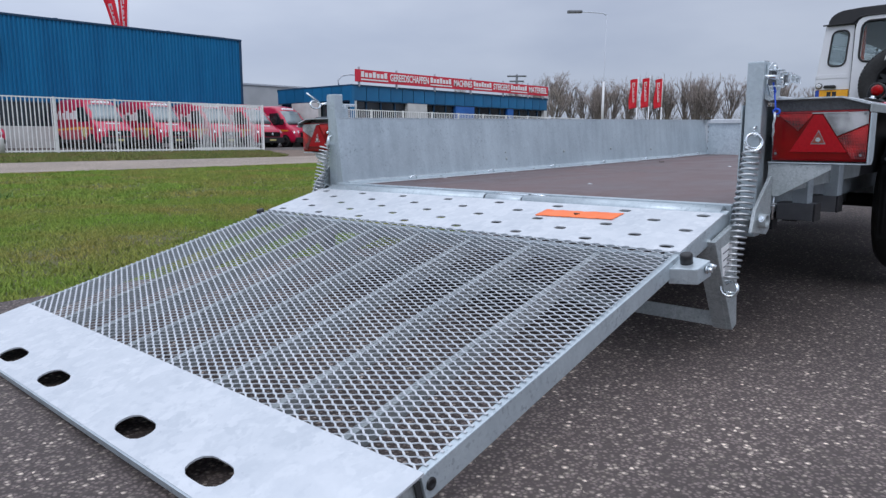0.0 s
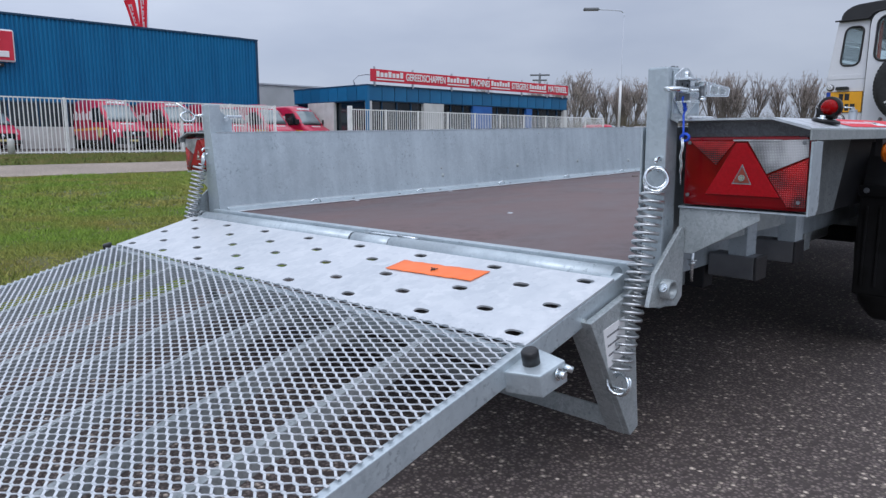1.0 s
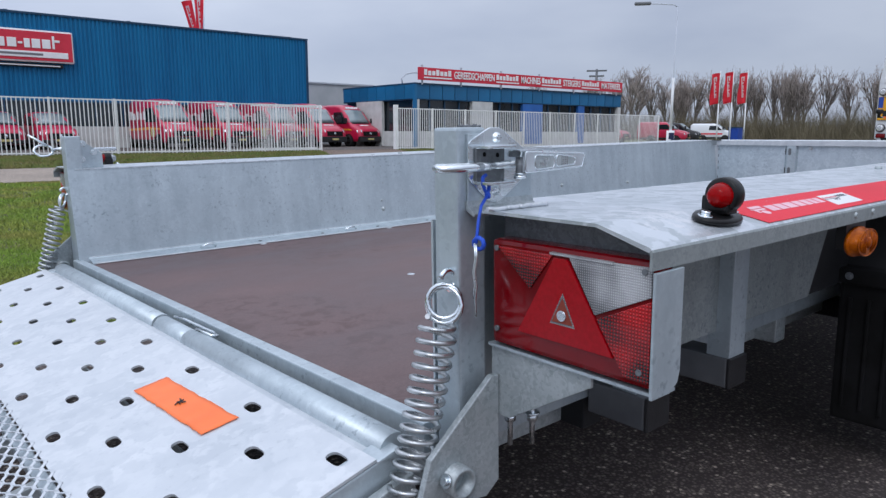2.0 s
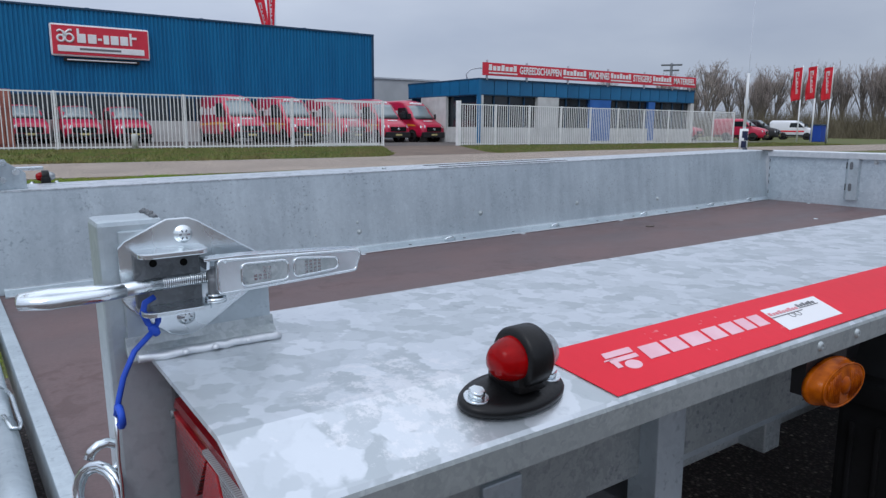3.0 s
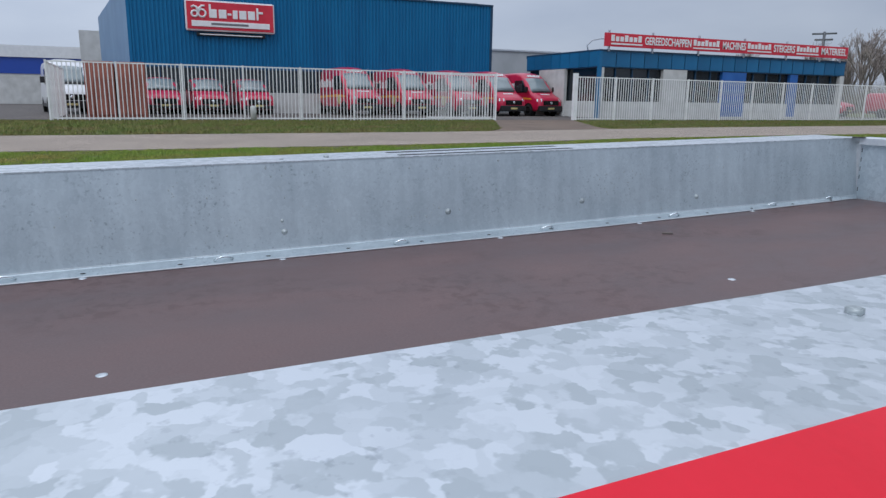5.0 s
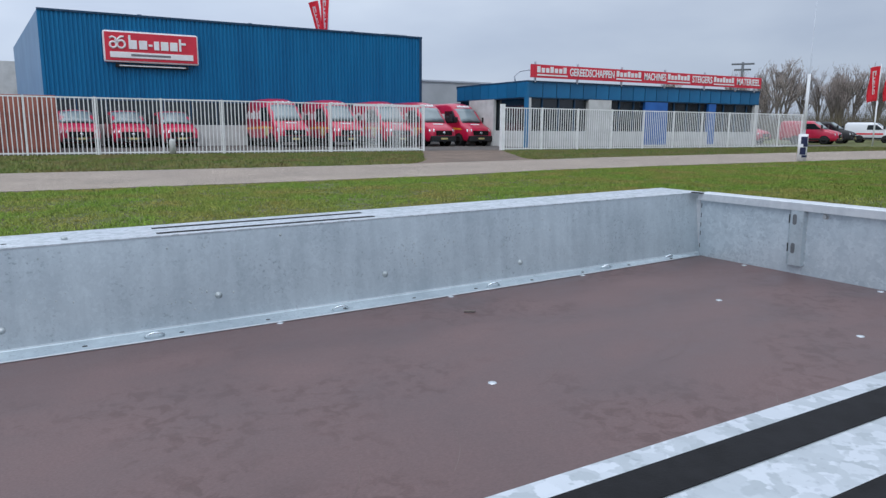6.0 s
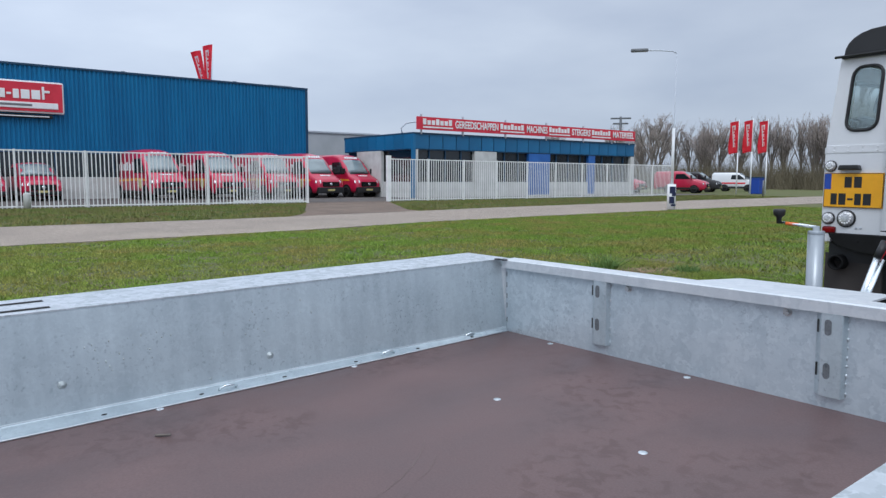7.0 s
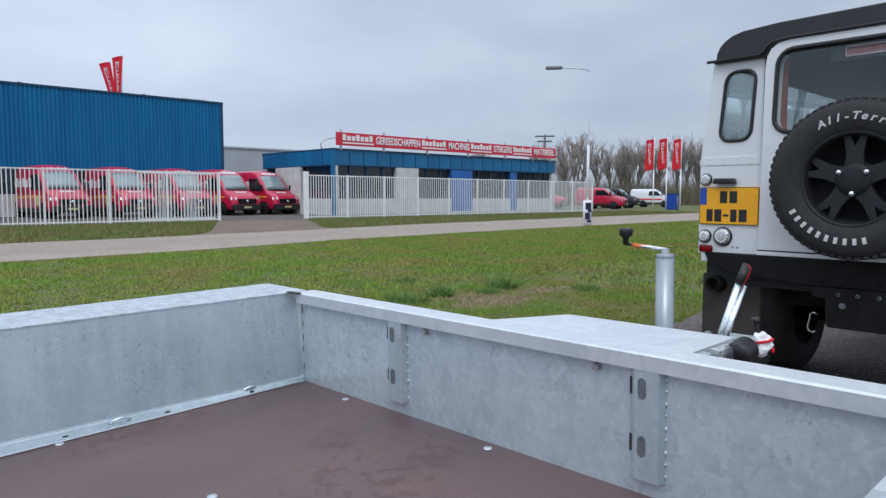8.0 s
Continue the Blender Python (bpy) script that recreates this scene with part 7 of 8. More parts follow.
part("tip_edge", prism(B(), [(-1.581, -0.016), (-1.581, 0.0005), (-1.574, 0.0005), (-1.574, -0.016)], "x", RX0, RX1), GALV, ramp)
for xx in (RX0, RX1 - 0.042):
    part("side_rail", prism(B(), [(-0.366, -0.005), (-0.366, -0.048), (-1.33, -0.052), (-1.345, -0.048), (-1.345, -0.003), (-1.33, 0.0)], "x", xx + (0.024 if xx else 0), xx + (0.042 if xx else 0.018), 0.002), GALV, ramp)
    part("upper_rail", box(B(), xx, xx + 0.042, -0.366, -0.02, -0.052, -0.005, 0.003), GALV, ramp)
    part("tip_rail", prism(B(), [(-1.35, -0.004), (-1.35, -0.040), (-1.57, -0.016), (-1.57, -0.004)], "x", xx + 0.006, xx + 0.036, 0.002), GALV_DULL, ramp)
part("rail_slot", box(B(), RX1 - 0.004, RX1 + 0.0008, -1.362, -1.350, -0.044, -0.006), INTERIOR, ramp)
part("rail_bolt", lathe(B(), [(0, 0.002), (0.005, 0.002), (0.006, 0.0035), (0.011, 0.002), (0.0115, 0)], Matrix.Translation((RX1, -1.328, -0.026)) @ pose(0, 0, 0, 0, 90, 0), 16), BLACK, ramp)
for k in range(7):
    xx = 0.235 + k * 0.225
    part("bearer", box(B(), xx, xx + 0.020, -1.35, -0.36, -0.058, -0.017, 0.002), GALV_DULL, ramp, "")
part("cross_bar", box(B(), 0.04, RX1 - 0.04, -0.385, -0.365, -0.05, -0.008, 0.002), GALV, ramp)
part("cross_bar", box(B(), 0.04, RX1 - 0.04, -1.355, -1.335, -0.045, -0.006, 0.002), GALV, ramp)

# expanded steel mesh: bonds joined by slanting strands
vs, fs = [], []
LW, SW = 0.045, 0.0200


def strand(x0, y0, x1, y1, z0, z1, w):
    """A flat strand standing on edge and leaning, as the slit sheet is stretched."""
    dx, dy = x1 - x0, y1 - y0
    k = w / math.hypot(dx, dy)
    px, py = -dy * k, dx * k
    if py < 0:
        px, py = -px, -py
    n = len(vs)
    for x, y, z in ((x0, y0, z0), (x1, y1, z1)):
        vs.extend([(x + px, y + py, z - 0.0003), (x - px, y - py, z + 0.0010), (x - px * 1.05, y - py * 1.05, z - 0.0006), (x + px * 0.8, y + py * 0.8, z - 0.0014)])
    fs.extend([(n, n + 1, n + 5, n + 4), (n + 1, n + 2, n + 6, n + 5), (n + 2, n + 3, n + 7, n + 6), (n + 3, n, n + 4, n + 7)])


ny, nx = int(0.985 / (SW / 2)), int((RX1 - RX0 - 0.02) / LW)
for j in range(ny):
    y = -0.360 - j * SW / 2
    off = (j % 2) * LW / 2
    for i in range(nx + 1):
        x = RX0 + 0.008 + i * LW + off
        if x > RX1 - 0.008:
            continue
        e = rng.uniform(-0.0004, 0.0004)
        b3 = LW * 0.09
        strand(x - b3, y, x + b3, y, 0.001 + e, 0.001 + e, 0.0030)
        if x + LW / 2 < RX1 + 0.004:
            strand(x + b3, y, x + LW / 2 - b3, y - SW / 2, 0.001 + e, 0.0015, 0.0020)
        if x - LW / 2 > RX0:
            strand(x - b3, y, x - LW / 2 + b3, y - SW / 2, 0.001 + e, 0.0015, 0.0020)
me = bpy.data.meshes.new("mesh_panel")
me.from_pydata(vs, [], fs)
me.materials.append(GALV_RAMP)
mp = new("mesh_panel", me)
mp.parent = ramp
tagged(mp, "expanded steel mesh deck with small diamonds", kind="stuff")

# stops with rubber buffers, stand leg, orange note
for s in (0, 1):
    def mk(name, bm, mat, parent=ramp, label=""):
        return part(name, flip_x(bm, RX1 / 2) if s else bm, mat, parent, label)
    st = mk("stop_block", prism(B(), [(1.815, -0.430), (1.885, -0.415), (1.893, -0.352), (1.815, -0.335)], "z", -0.060, -0.018, 0.003), GALV)
    mk("rubber_buffer", lathe(B(), [(0, 0.024), (0.013, 0.024), (0.0155, 0.021), (0.0155, -0.004), (0, -0.004)], Matrix.Translation((1.846, -0.385, -0.016)), 22), BLACK, st, "black rubber buffer")
    bm = B()
    hexbolt(bm, (1.892, -0.375, -0.034), (1, 0.1, 0), 0.007, 0.012)
    rod(bm, (1.89, -0.355, -0.030), (1.905, -0.35, -0.036), 0.006, seg=8)
    mk("stop_bolt", bm, ZINC, st)
for s in (0, 1):
    def mk(name, bm, mat, parent=ramp, label=""):
        return part(name, flip_x(bm, RX1 / 2) if s else bm, mat, parent, label)
    leg = mk("stand_leg", prism(B(), [R(-0.215, 0.305), R(-0.05, 0.345), R(-0.018, 0.036), R(-0.050, 0.024)], "x", 1.826, 1.842, 0.002), GALV_DULL, label="tapered galvanized stand leg")
    mk("leg_flange", prism(B(), [R(-0.215, 0.305), R(-0.21, 0.312), R(-0.045, 0.028), R(-0.052, 0.024)], "x", 1.786, 1.828), GALV_DULL, leg)
    if not s:
        mk("type_label", prism(B(), [R(-0.170, 0.282), R(-0.090, 0.296), R(-0.082, 0.216), R(-0.148, 0.200)], "x", 1.842, 1.8432), STICKER_WHITE, leg, "small white paper label")
        for k in range(3):
            mk("print_line", prism(B(), [R(-0.157 + k * 0.004, 0.268 - k * 0.02), R(-0.107, 0.277 - k * 0.02), R(-0.107, 0.273 - k * 0.02), R(-0.157 + k * 0.004, 0.264 - k * 0.02)], "x", 1.8432, 1.8436), PRINT_GREY, leg)
part("stand_bar", prism(B(), [R(-0.051, 0.028), R(-0.051, 0.071), R(-0.045, 0.071), R(-0.019, 0.036)], "x", -0.02, 1.83, 0.001), GALV_DULL, ramp)
bm = B()
ua, ub, uc, ud = ((1.268, -0.132), (1.540, -0.120), (1.530, -0.177), (1.258, -0.190))
cols, lines = 26, 8
grid = []
for i in range(cols + 1):
    f = i / cols
    a, b = Vector((*ua, 0)).lerp(Vector((*ub, 0)), f), Vector((*ud, 0)).lerp(Vector((*uc, 0)), f)
    grid.append([])
    for j in range(lines + 1):
        p = a.lerp(b, j / lines)
        edge = 0.0016 if i in (0, cols) or j in (0, lines) else 0.0
        p.x += edge * noise.noise((p.x * 90, p.y * 90, 4.0))
        p.y += edge * 1.5 * noise.noise((p.x * 70, p.y * 70, 8.0))
        p.z = 0.0022 + 0.0016 * noise.noise((p.x * 38, p.y * 38, 2.0)) + 0.0008 * abs(noise.noise((p.x * 110, p.y * 110, 6.0)))
        grid[-1].append(bm.verts.new(p))
for i in range(cols):
    for j in range(lines):
        bm.faces.new((grid[i][j], grid[i + 1][j], grid[i + 1][j + 1], grid[i][j + 1])).smooth = True
bmesh.ops.recalc_face_normals(bm, faces=bm.faces[:])
bmesh.ops.solidify(bm, geom=bm.faces[:], thickness=0.0005)
nt = part("notice_sticker", bm, ORANGE, ramp, "bright orange crumpled notice sticker")
for a, ln in ((0.3, 0.011), (1.5, 0.007), (2.5, 0.012), (3.7, 0.006), (4.6, 0.010), (5.6, 0.008)):
    part("tear", wire(B(), [(1.394, -0.156, 0.0042), (1.394 + ln * 0.6 * math.cos(a), -0.156 + ln * 0.6 * math.sin(a), 0.0042), (1.394 + ln * math.cos(a + 0.3), -0.156 + ln * math.sin(a + 0.3), 0.0040)], 0.0011, 5), BLACK, nt)

# faint scratches worn into the plywood film
sq = random.Random(21)
for k in range(16):
    x0, y0, a, ln = sq.uniform(0.9, 1.6), sq.uniform(1.6, 3.3), sq.gauss(1.9, 0.5), sq.uniform(0.08, 0.35)
    pts = [(x0 + ln * f * math.cos(a + 0.3 * f), y0 + ln * f * math.sin(a + 0.3 * f)) for f in [i / 6 for i in range(7)]]
    bm = B()
    row = [(bm.verts.new((p, q, floor_z(q) + 0.0006)), bm.verts.new((p + 0.0012, q + 0.0004, floor_z(q) + 0.0006))) for p, q in pts]
    for (a1, b1), (a2, b2) in zip(row, row[1:]):
        bm.faces.new((a1, b1, b2, a2))
    bmesh.ops.recalc_face_normals(bm, faces=bm.faces[:])
    part("scratch", bm, SCUFF, trailer)

# a loose splinter lying on the bed
solid("twig", rod(B(), (0.318, 2.58, floor_z(2.58) + 0.004), (0.340, 2.612, floor_z(2.61) + 0.004), 0.0035, 0.0025, 6), BARK, "small brown splinter lying on the plywood bed", "twig", m=TILT)


# ---- the white off-road car ahead of the trailer ----
CX, RY, HWD = 1.03, 6.60, 0.89
car = thing("off_road_car", "boxy white off-road car with black roof and rear spare wheel", "car")


def half_width(z):
    return HWD if z < 1.31 else HWD - 0.115 * (z - 1.31)


def holed(bm, outer, holes, y0, y1):
    """A thick upright plate in x, z with four-sided rounded openings, filled by triangles."""
    def loop(pts, y):
        vs2 = [bm.verts.new((px, y, pz)) for px, pz in pts]
        return vs2, [bm.edges.new((vs2[i], vs2[(i + 1) % len(vs2)])) for i in range(len(vs2))]
    loops = []
    edges = []
    for pts in [outer, *holes]:
        v2, e2 = loop(pts, y0)
        loops.append(v2)
        edges += e2
    bmesh.ops.triangle_fill(bm, use_beauty=True, use_dissolve=False, edges=edges)
    faces = bm.faces[:]
    ex = bmesh.ops.extrude_face_region(bm, geom=faces)
    bmesh.ops.translate(bm, verts=[g for g in ex["geom"] if isinstance(g, bmesh.types.BMVert)], vec=(0, y1 - y0, 0))
    bmesh.ops.recalc_face_normals(bm, faces=bm.faces[:])
    return bm


def rounded(x0, x1, z0, z1, r, lean0=0.0, lean1=0.0, n=4):
    """A rounded four-sided outline; its sides lean by lean0 and lean1 at the top."""
    pts = []
    for cx, cz, a0 in ((x1 - r, z0 + r, -90), (x1 - r, z1 - r, 0), (x0 + r, z1 - r, 90), (x0 + r, z0 + r, 180)):
        for k in range(n + 1):
            a = radians(a0 + 90 * k / n)
            px, pz = cx + r * math.cos(a), cz + r * math.sin(a)
            f = (pz - z0) / (z1 - z0)
            pts.append((px + (lean0 if px < (x0 + x1) / 2 else lean1) * f, pz))
    return pts


lw = rounded(0.245, 0.415, 1.415, 1.785, 0.055, 0.032, 0.022)
rw = rounded(1.645, 1.815, 1.415, 1.785, 0.055, -0.022, -0.032)
dw = rounded(0.552, 1.508, 1.44, 1.858, 0.075, 0.012, -0.012)
part("rear_panel", holed(B(), [(CX - HWD, 0.79), (CX - HWD, 1.31), (CX - half_width(1.845), 1.845), (0.497, 1.845), (0.488, 0.79)], [lw], RY, RY + 0.03), CAR_WHITE, car)
part("rear_panel", holed(B(), [(CX + HWD, 0.79), (CX + HWD, 1.31), (CX + half_width(1.845), 1.845), (1.563, 1.845), (1.572, 0.79)], [rw], RY, RY + 0.03), CAR_WHITE, car)
DY = RY - 0.046
door = part("rear_door", holed(B(), [(0.494, 0.83), (0.500, 1.78), (0.508, 1.835), (0.528, 1.872), (0.560, 1.895), (0.61, 1.905), (1.45, 1.905), (1.50, 1.895), (1.532, 1.872), (1.552, 1.835), (1.560, 1.78), (1.566, 0.83)], [dw], DY, RY + 0.03), CAR_WHITE, car, "white rear door")
for xa, xb in ((0.4885, 0.4945), (1.5655, 1.5715)):
    part("door_gap", box(B(), xa - 0.004, xb, RY - 0.0165, RY + 0.02, 0.82, 1.84), FLAP, car)
part("door_gap", box(B(), 0.49, 1.57, DY - 0.003, RY + 0.02, 0.8235, 0.8295), INTERIOR, car)
for pts in (lw, rw):
    part("quarter_window", prism(B(), [(px, pz) for px, pz in pts], "y", RY + 0.012, RY + 0.016), GLASS_CAR, car, "tinted glass").visible_shadow = False
    part("window_seal", wire(B(), [(px, RY - 0.002, pz) for px, pz in pts], 0.010, 6, True), BLACK, car)
part("window_glass", prism(B(), dw, "y", DY + 0.010, DY + 0.014), GLASS_CAR, door, "tinted glass").visible_shadow = False
part("window_seal", wire(B(), [(px, DY - 0.002, pz) for px, pz in dw], 0.012, 6, True), BLACK, door)
part("stop_lamp_housing", box(B(), 0.80, 1.26, DY + 0.02, DY + 0.06, 1.765, 1.85, 0.008), INTERIOR, door)
part("stop_lamp", box(B(), 0.87, 1.19, DY + 0.014, DY + 0.05, 1.785, 1.835, 0.006), STICKER_PINK, door, "pale high stop lamp")

# body sides, front and floor
for s in (-1, 1):
    bm = B()
    ys2 = [RY + 0.02, RY + 1.3, RY + 2.4, RY + 3.3]
    g = [[bm.verts.new((CX + s * half_width(z), y, z)) for z in (0.62 if y > RY + 1 else 0.79, 1.31)] for y in ys2]
    for a, b in zip(g, g[1:]):
        bm.faces.new((a[0], a[1], b[1], b[0]))
    bmesh.ops.recalc_face_normals(bm, faces=bm.faces[:])
    bmesh.ops.solidify(bm, geom=bm.faces[:], thickness=0.01)
    part("body_side", bm, CAR_WHITE, car)
    for y0, y1 in ((RY + 0.02, RY + 0.22), (RY + 1.25, RY + 1.4), (RY + 2.3, RY + 2.42), (RY + 3.1, RY + 3.3)):
        bm = B()
        q = [bm.verts.new((CX + s * half_width(z), y, z)) for y, z in ((y0, 1.31), (y1, 1.31), (y1, 1.845), (y0, 1.845))]
        bm.faces.new(q)
        bmesh.ops.solidify(bm, geom=bm.faces[:], thickness=0.02)
        part("pillar", bm, CAR_WHITE, car)
    bm = B()
    q = [bm.verts.new((CX + s * (half_width(z) - 0.008), y, z)) for y, z in ((RY + 0.2, 1.33), (RY + 3.15, 1.33), (RY + 3.15, 1.83), (RY + 0.2, 1.83))]
    bm.faces.new(q)
    bmesh.ops.solidify(bm, geom=bm.faces[:], thickness=0.004)
    part("side_window", bm, GLASS_CAR, car, "tinted glass").visible_shadow = False
    part("waist_trim", box(B(), CX + s * HWD - 0.006, CX + s * HWD + 0.006, RY, RY + 3.3, 1.28, 1.315, 0.003), CAR_WHITE, car)
part("waist_seam", box(B(), CX - HWD + 0.004, 0.486, RY - 0.004, RY + 0.002, 1.283, 1.33, 0.002), CAR_WHITE, car)
bm = B()
for xx in (0.19, 0.27, 0.35, 0.43):
    for zz in (1.295, 1.318):
        lathe(bm, [(0, 0.004), (0.004, 0.003), (0.005, 0)], Matrix.Translation((xx, RY - 0.004, zz)) @ pose(0, 0, 0, 90, 0, 0), 8)
part("seam_rivets", bm, CAR_WHITE, car)
roof_prof = [(-half_width(1.845) - 0.012, 1.838), (-half_width(1.845) - 0.012, 1.852), (-half_width(1.845) + 0.004, 1.858), (-0.820, 1.895), (-0.803, 1.930), (-0.775, 1.959), (-0.737, 1.982), (-0.685, 1.997), (-0.5, 2.011), (0.0, 2.019)]
roof_prof = roof_prof + [(-a, b) for a, b in roof_prof[::-1][1:]]
bm = B()
rings = []
for y, k in ((RY - 0.035, 0.93), (RY - 0.01, 0.985), (RY + 0.06, 1.0), (RY + 3.3, 1.0)):
    rings.append([bm.verts.new((CX + a * (0.97 + 0.03 * (k > 0.99)), y, 1.838 + (b - 1.838) * (k if b > 1.86 else 1))) for a, b in roof_prof])
for a, b in zip(rings, rings[1:]):
    for i in range(len(a) - 1):
        bm.faces.new((a[i], a[i + 1], b[i + 1], b[i])).smooth = True
    bm.faces.new((a[-1], a[0], b[0], b[-1]))
bm.faces.new(rings[0])
bm.faces.new(rings[-1][::-1])
bmesh.ops.recalc_face_normals(bm, faces=bm.faces[:])
part("roof", bm, ROOF_BLACK, car, "satin black roof")
part("roof_gutter", wire(B(), [(CX - 0.85, RY - 0.04, 1.848), (0.470, RY - 0.045, 1.850), (0.488, RY - 0.047, 1.862), (0.505, RY - 0.05, 1.885), (0.535, RY - 0.052, 1.905), (0.60, RY - 0.054, 1.914), (1.03, RY - 0.056, 1.916),
                                  (1.46, RY - 0.054, 1.914), (1.525, RY - 0.052, 1.905), (1.555, RY - 0.05, 1.885), (1.572, RY - 0.047, 1.862), (1.59, RY - 0.045, 1.850), (CX + 0.85, RY - 0.04, 1.848)], 0.008, 6), BLACK, car)
part("firewall", box(B(), CX - 0.86, CX + 0.86, RY + 3.28, RY + 3.32, 0.6, 1.33), CAR_WHITE, car)
part("bonnet", box(B(), CX - 0.74, CX + 0.74, RY + 3.32, RY + 4.4, 0.6, 1.30, 0.06), CAR_WHITE, car)
part("screen_frame", holed(B(), [(CX - 0.86, 1.31), (CX - 0.83, 1.84), (CX + 0.83, 1.84), (CX + 0.86, 1.31)], [rounded(CX - 0.78, CX + 0.78, 1.37, 1.79, 0.05)], RY + 3.26, RY + 3.3), CAR_WHITE, car)
part("floor_pan", box(B(), CX - 0.86, CX + 0.86, RY + 0.05, RY + 3.3, 0.62, 0.80), INTERIOR, car)
part("door_lining", box(B(), CX - 0.86, CX + 0.86, RY + 0.04, RY + 0.06, 0.8, 1.40), INTERIOR, car)
for sx in (CX - 0.45, CX + 0.45):
    seat = part("seat", box(B(), sx - 0.25, sx + 0.25, RY + 1.85, RY + 2.02, 0.9, 1.52, 0.06), INTERIOR, car, "dark seat back")
    part("headrest", box(B(), sx - 0.14, sx + 0.14, RY + 1.88, RY + 1.98, 1.55, 1.72, 0.04), INTERIOR, seat)
part("rear_bench", box(B(), CX - 0.62, CX + 0.62, RY + 0.95, RY + 1.1, 0.85, 1.50, 0.05), INTERIOR, car, "dark bench back")
part("webbing", box(B(), 0.556, 0.588, RY + 0.03, RY + 0.034, 1.40, 1.83), RUST_RED, car, "rust-red belt webbing")

# rear chassis, bumper, exhaust, wheels
part("rear_bumper", prism(B(), [(CX - 0.83, 0.80), (CX - 0.82, 0.775), (CX - 0.775, 0.725), (CX - 0.65, 0.692), (CX - 0.25, 0.662), (CX + 0.25, 0.662), (CX + 0.65, 0.692), (CX + 0.775, 0.725), (CX + 0.82, 0.775), (CX + 0.83, 0.80)], "y", RY - 0.05, RY + 0.10, 0.006), UNDER, car, "black rear crossmember")
for s in (-1, 1):
    part("corner_piece", box(B(), CX + s * 0.849 - 0.018, CX + s * 0.849 + 0.018, RY - 0.006, RY + 0.03, 0.745, 0.795, 0.003), CAR_WHITE, car)
for xx in (0.235, 0.375, 0.47, 0.816, 1.068, 1.25):
    part("member_hole", rod(B(), (xx, RY - 0.0508, 0.688 if xx > 0.4 else 0.755), (xx, RY - 0.049, 0.688 if xx > 0.4 else 0.755), 0.012 if xx > 0.4 else 0.006, seg=14), FLAP, car)
part("sill_strip", box(B(), 0.488, 1.60, DY - 0.006, RY + 0.02, 0.8015, 0.8225, 0.004), CAR_WHITE, car)
tow = part("tow_plate", prism(B(), [(0.782, 0.662), (0.782, 0.612), (0.842, 0.610), (0.846, 0.480), (0.862, 0.466), (1.198, 0.466), (1.214, 0.480), (1.218, 0.610), (1.278, 0.612), (1.278, 0.662)], "y", RY - 0.075, RY - 0.035, 0.004), UNDER, car, "black tow plate with rows of bolt holes")
for xx in (0.900, 0.985, 1.075, 1.160):
    part("bolt", lathe(B(), [(0.005, 0.003), (0.005, 0.005), (0.009, 0.005), (0.010, 0.0)], Matrix.Translation((xx, RY - 0.075, 0.633)) @ pose(0, 0, 0, 90, 0, 0), 16), GALV_DARK, tow, "pale worn ring")
    for zz in (0.598, 0.566, 0.535):
        part("plate_hole", rod(B(), (xx, RY - 0.0757, zz), (xx, RY - 0.074, zz), 0.008, seg=12), FLAP, tow)
part("bolt", hexbolt(B(), (0.920, RY - 0.075, 0.579), (0, -1, 0), 0.010, 0.008), GALV_DARK, tow)
part("exhaust", lathe(B(), [(0.036, 0.3), (0.036, 0.0), (0.045, 0.0), (0.047, 0.01), (0.047, 0.5), (0.0, 0.5)], Matrix.Translation((0.240, RY - 0.02, 0.618)) @ pose(0, 0, 0, -90, 0, 0), 20), FLAP, car, "dark exhaust pipe end")
part("safety_hook", wire(B(), [(0.800, RY - 0.04, 0.520), (0.785, RY - 0.05, 0.530), (0.770, RY - 0.05, 0.522), (0.765, RY - 0.05, 0.490), (0.757, RY - 0.05, 0.455), (0.764, RY - 0.05, 0.435), (0.783, RY - 0.05, 0.428), (0.794, RY - 0.05, 0.437)], 0.0035, 8), STEEL, car, "bare steel hook")
part("exhaust_box", rod(B(), (0.50, RY + 0.34, 0.58), (0.80, RY + 0.34, 0.58), 0.08), UNDER, car)
part("chassis_rail", box(B(), CX - 0.42, CX - 0.32, RY + 0.3, RY + 3.2, 0.52, 0.64), UNDER, car)
part("chassis_rail", box(B(), CX + 0.32, CX + 0.42, RY + 0.3, RY + 3.2, 0.52, 0.64), UNDER, car)
part("rear_axle", rod(B(), (CX - 0.7, RY + 0.95, 0.39), (CX + 0.7, RY + 0.95, 0.39), 0.06), UNDER, car)
part("differential", lathe(B(), [(0, 0.16), (0.1, 0.13), (0.15, 0.04), (0.15, -0.06), (0, -0.1)], Matrix.Translation((CX + 0.12, RY + 0.95, 0.39)) @ pose(0, 0, 0, 90, 0, 0), 18), UNDER, car)
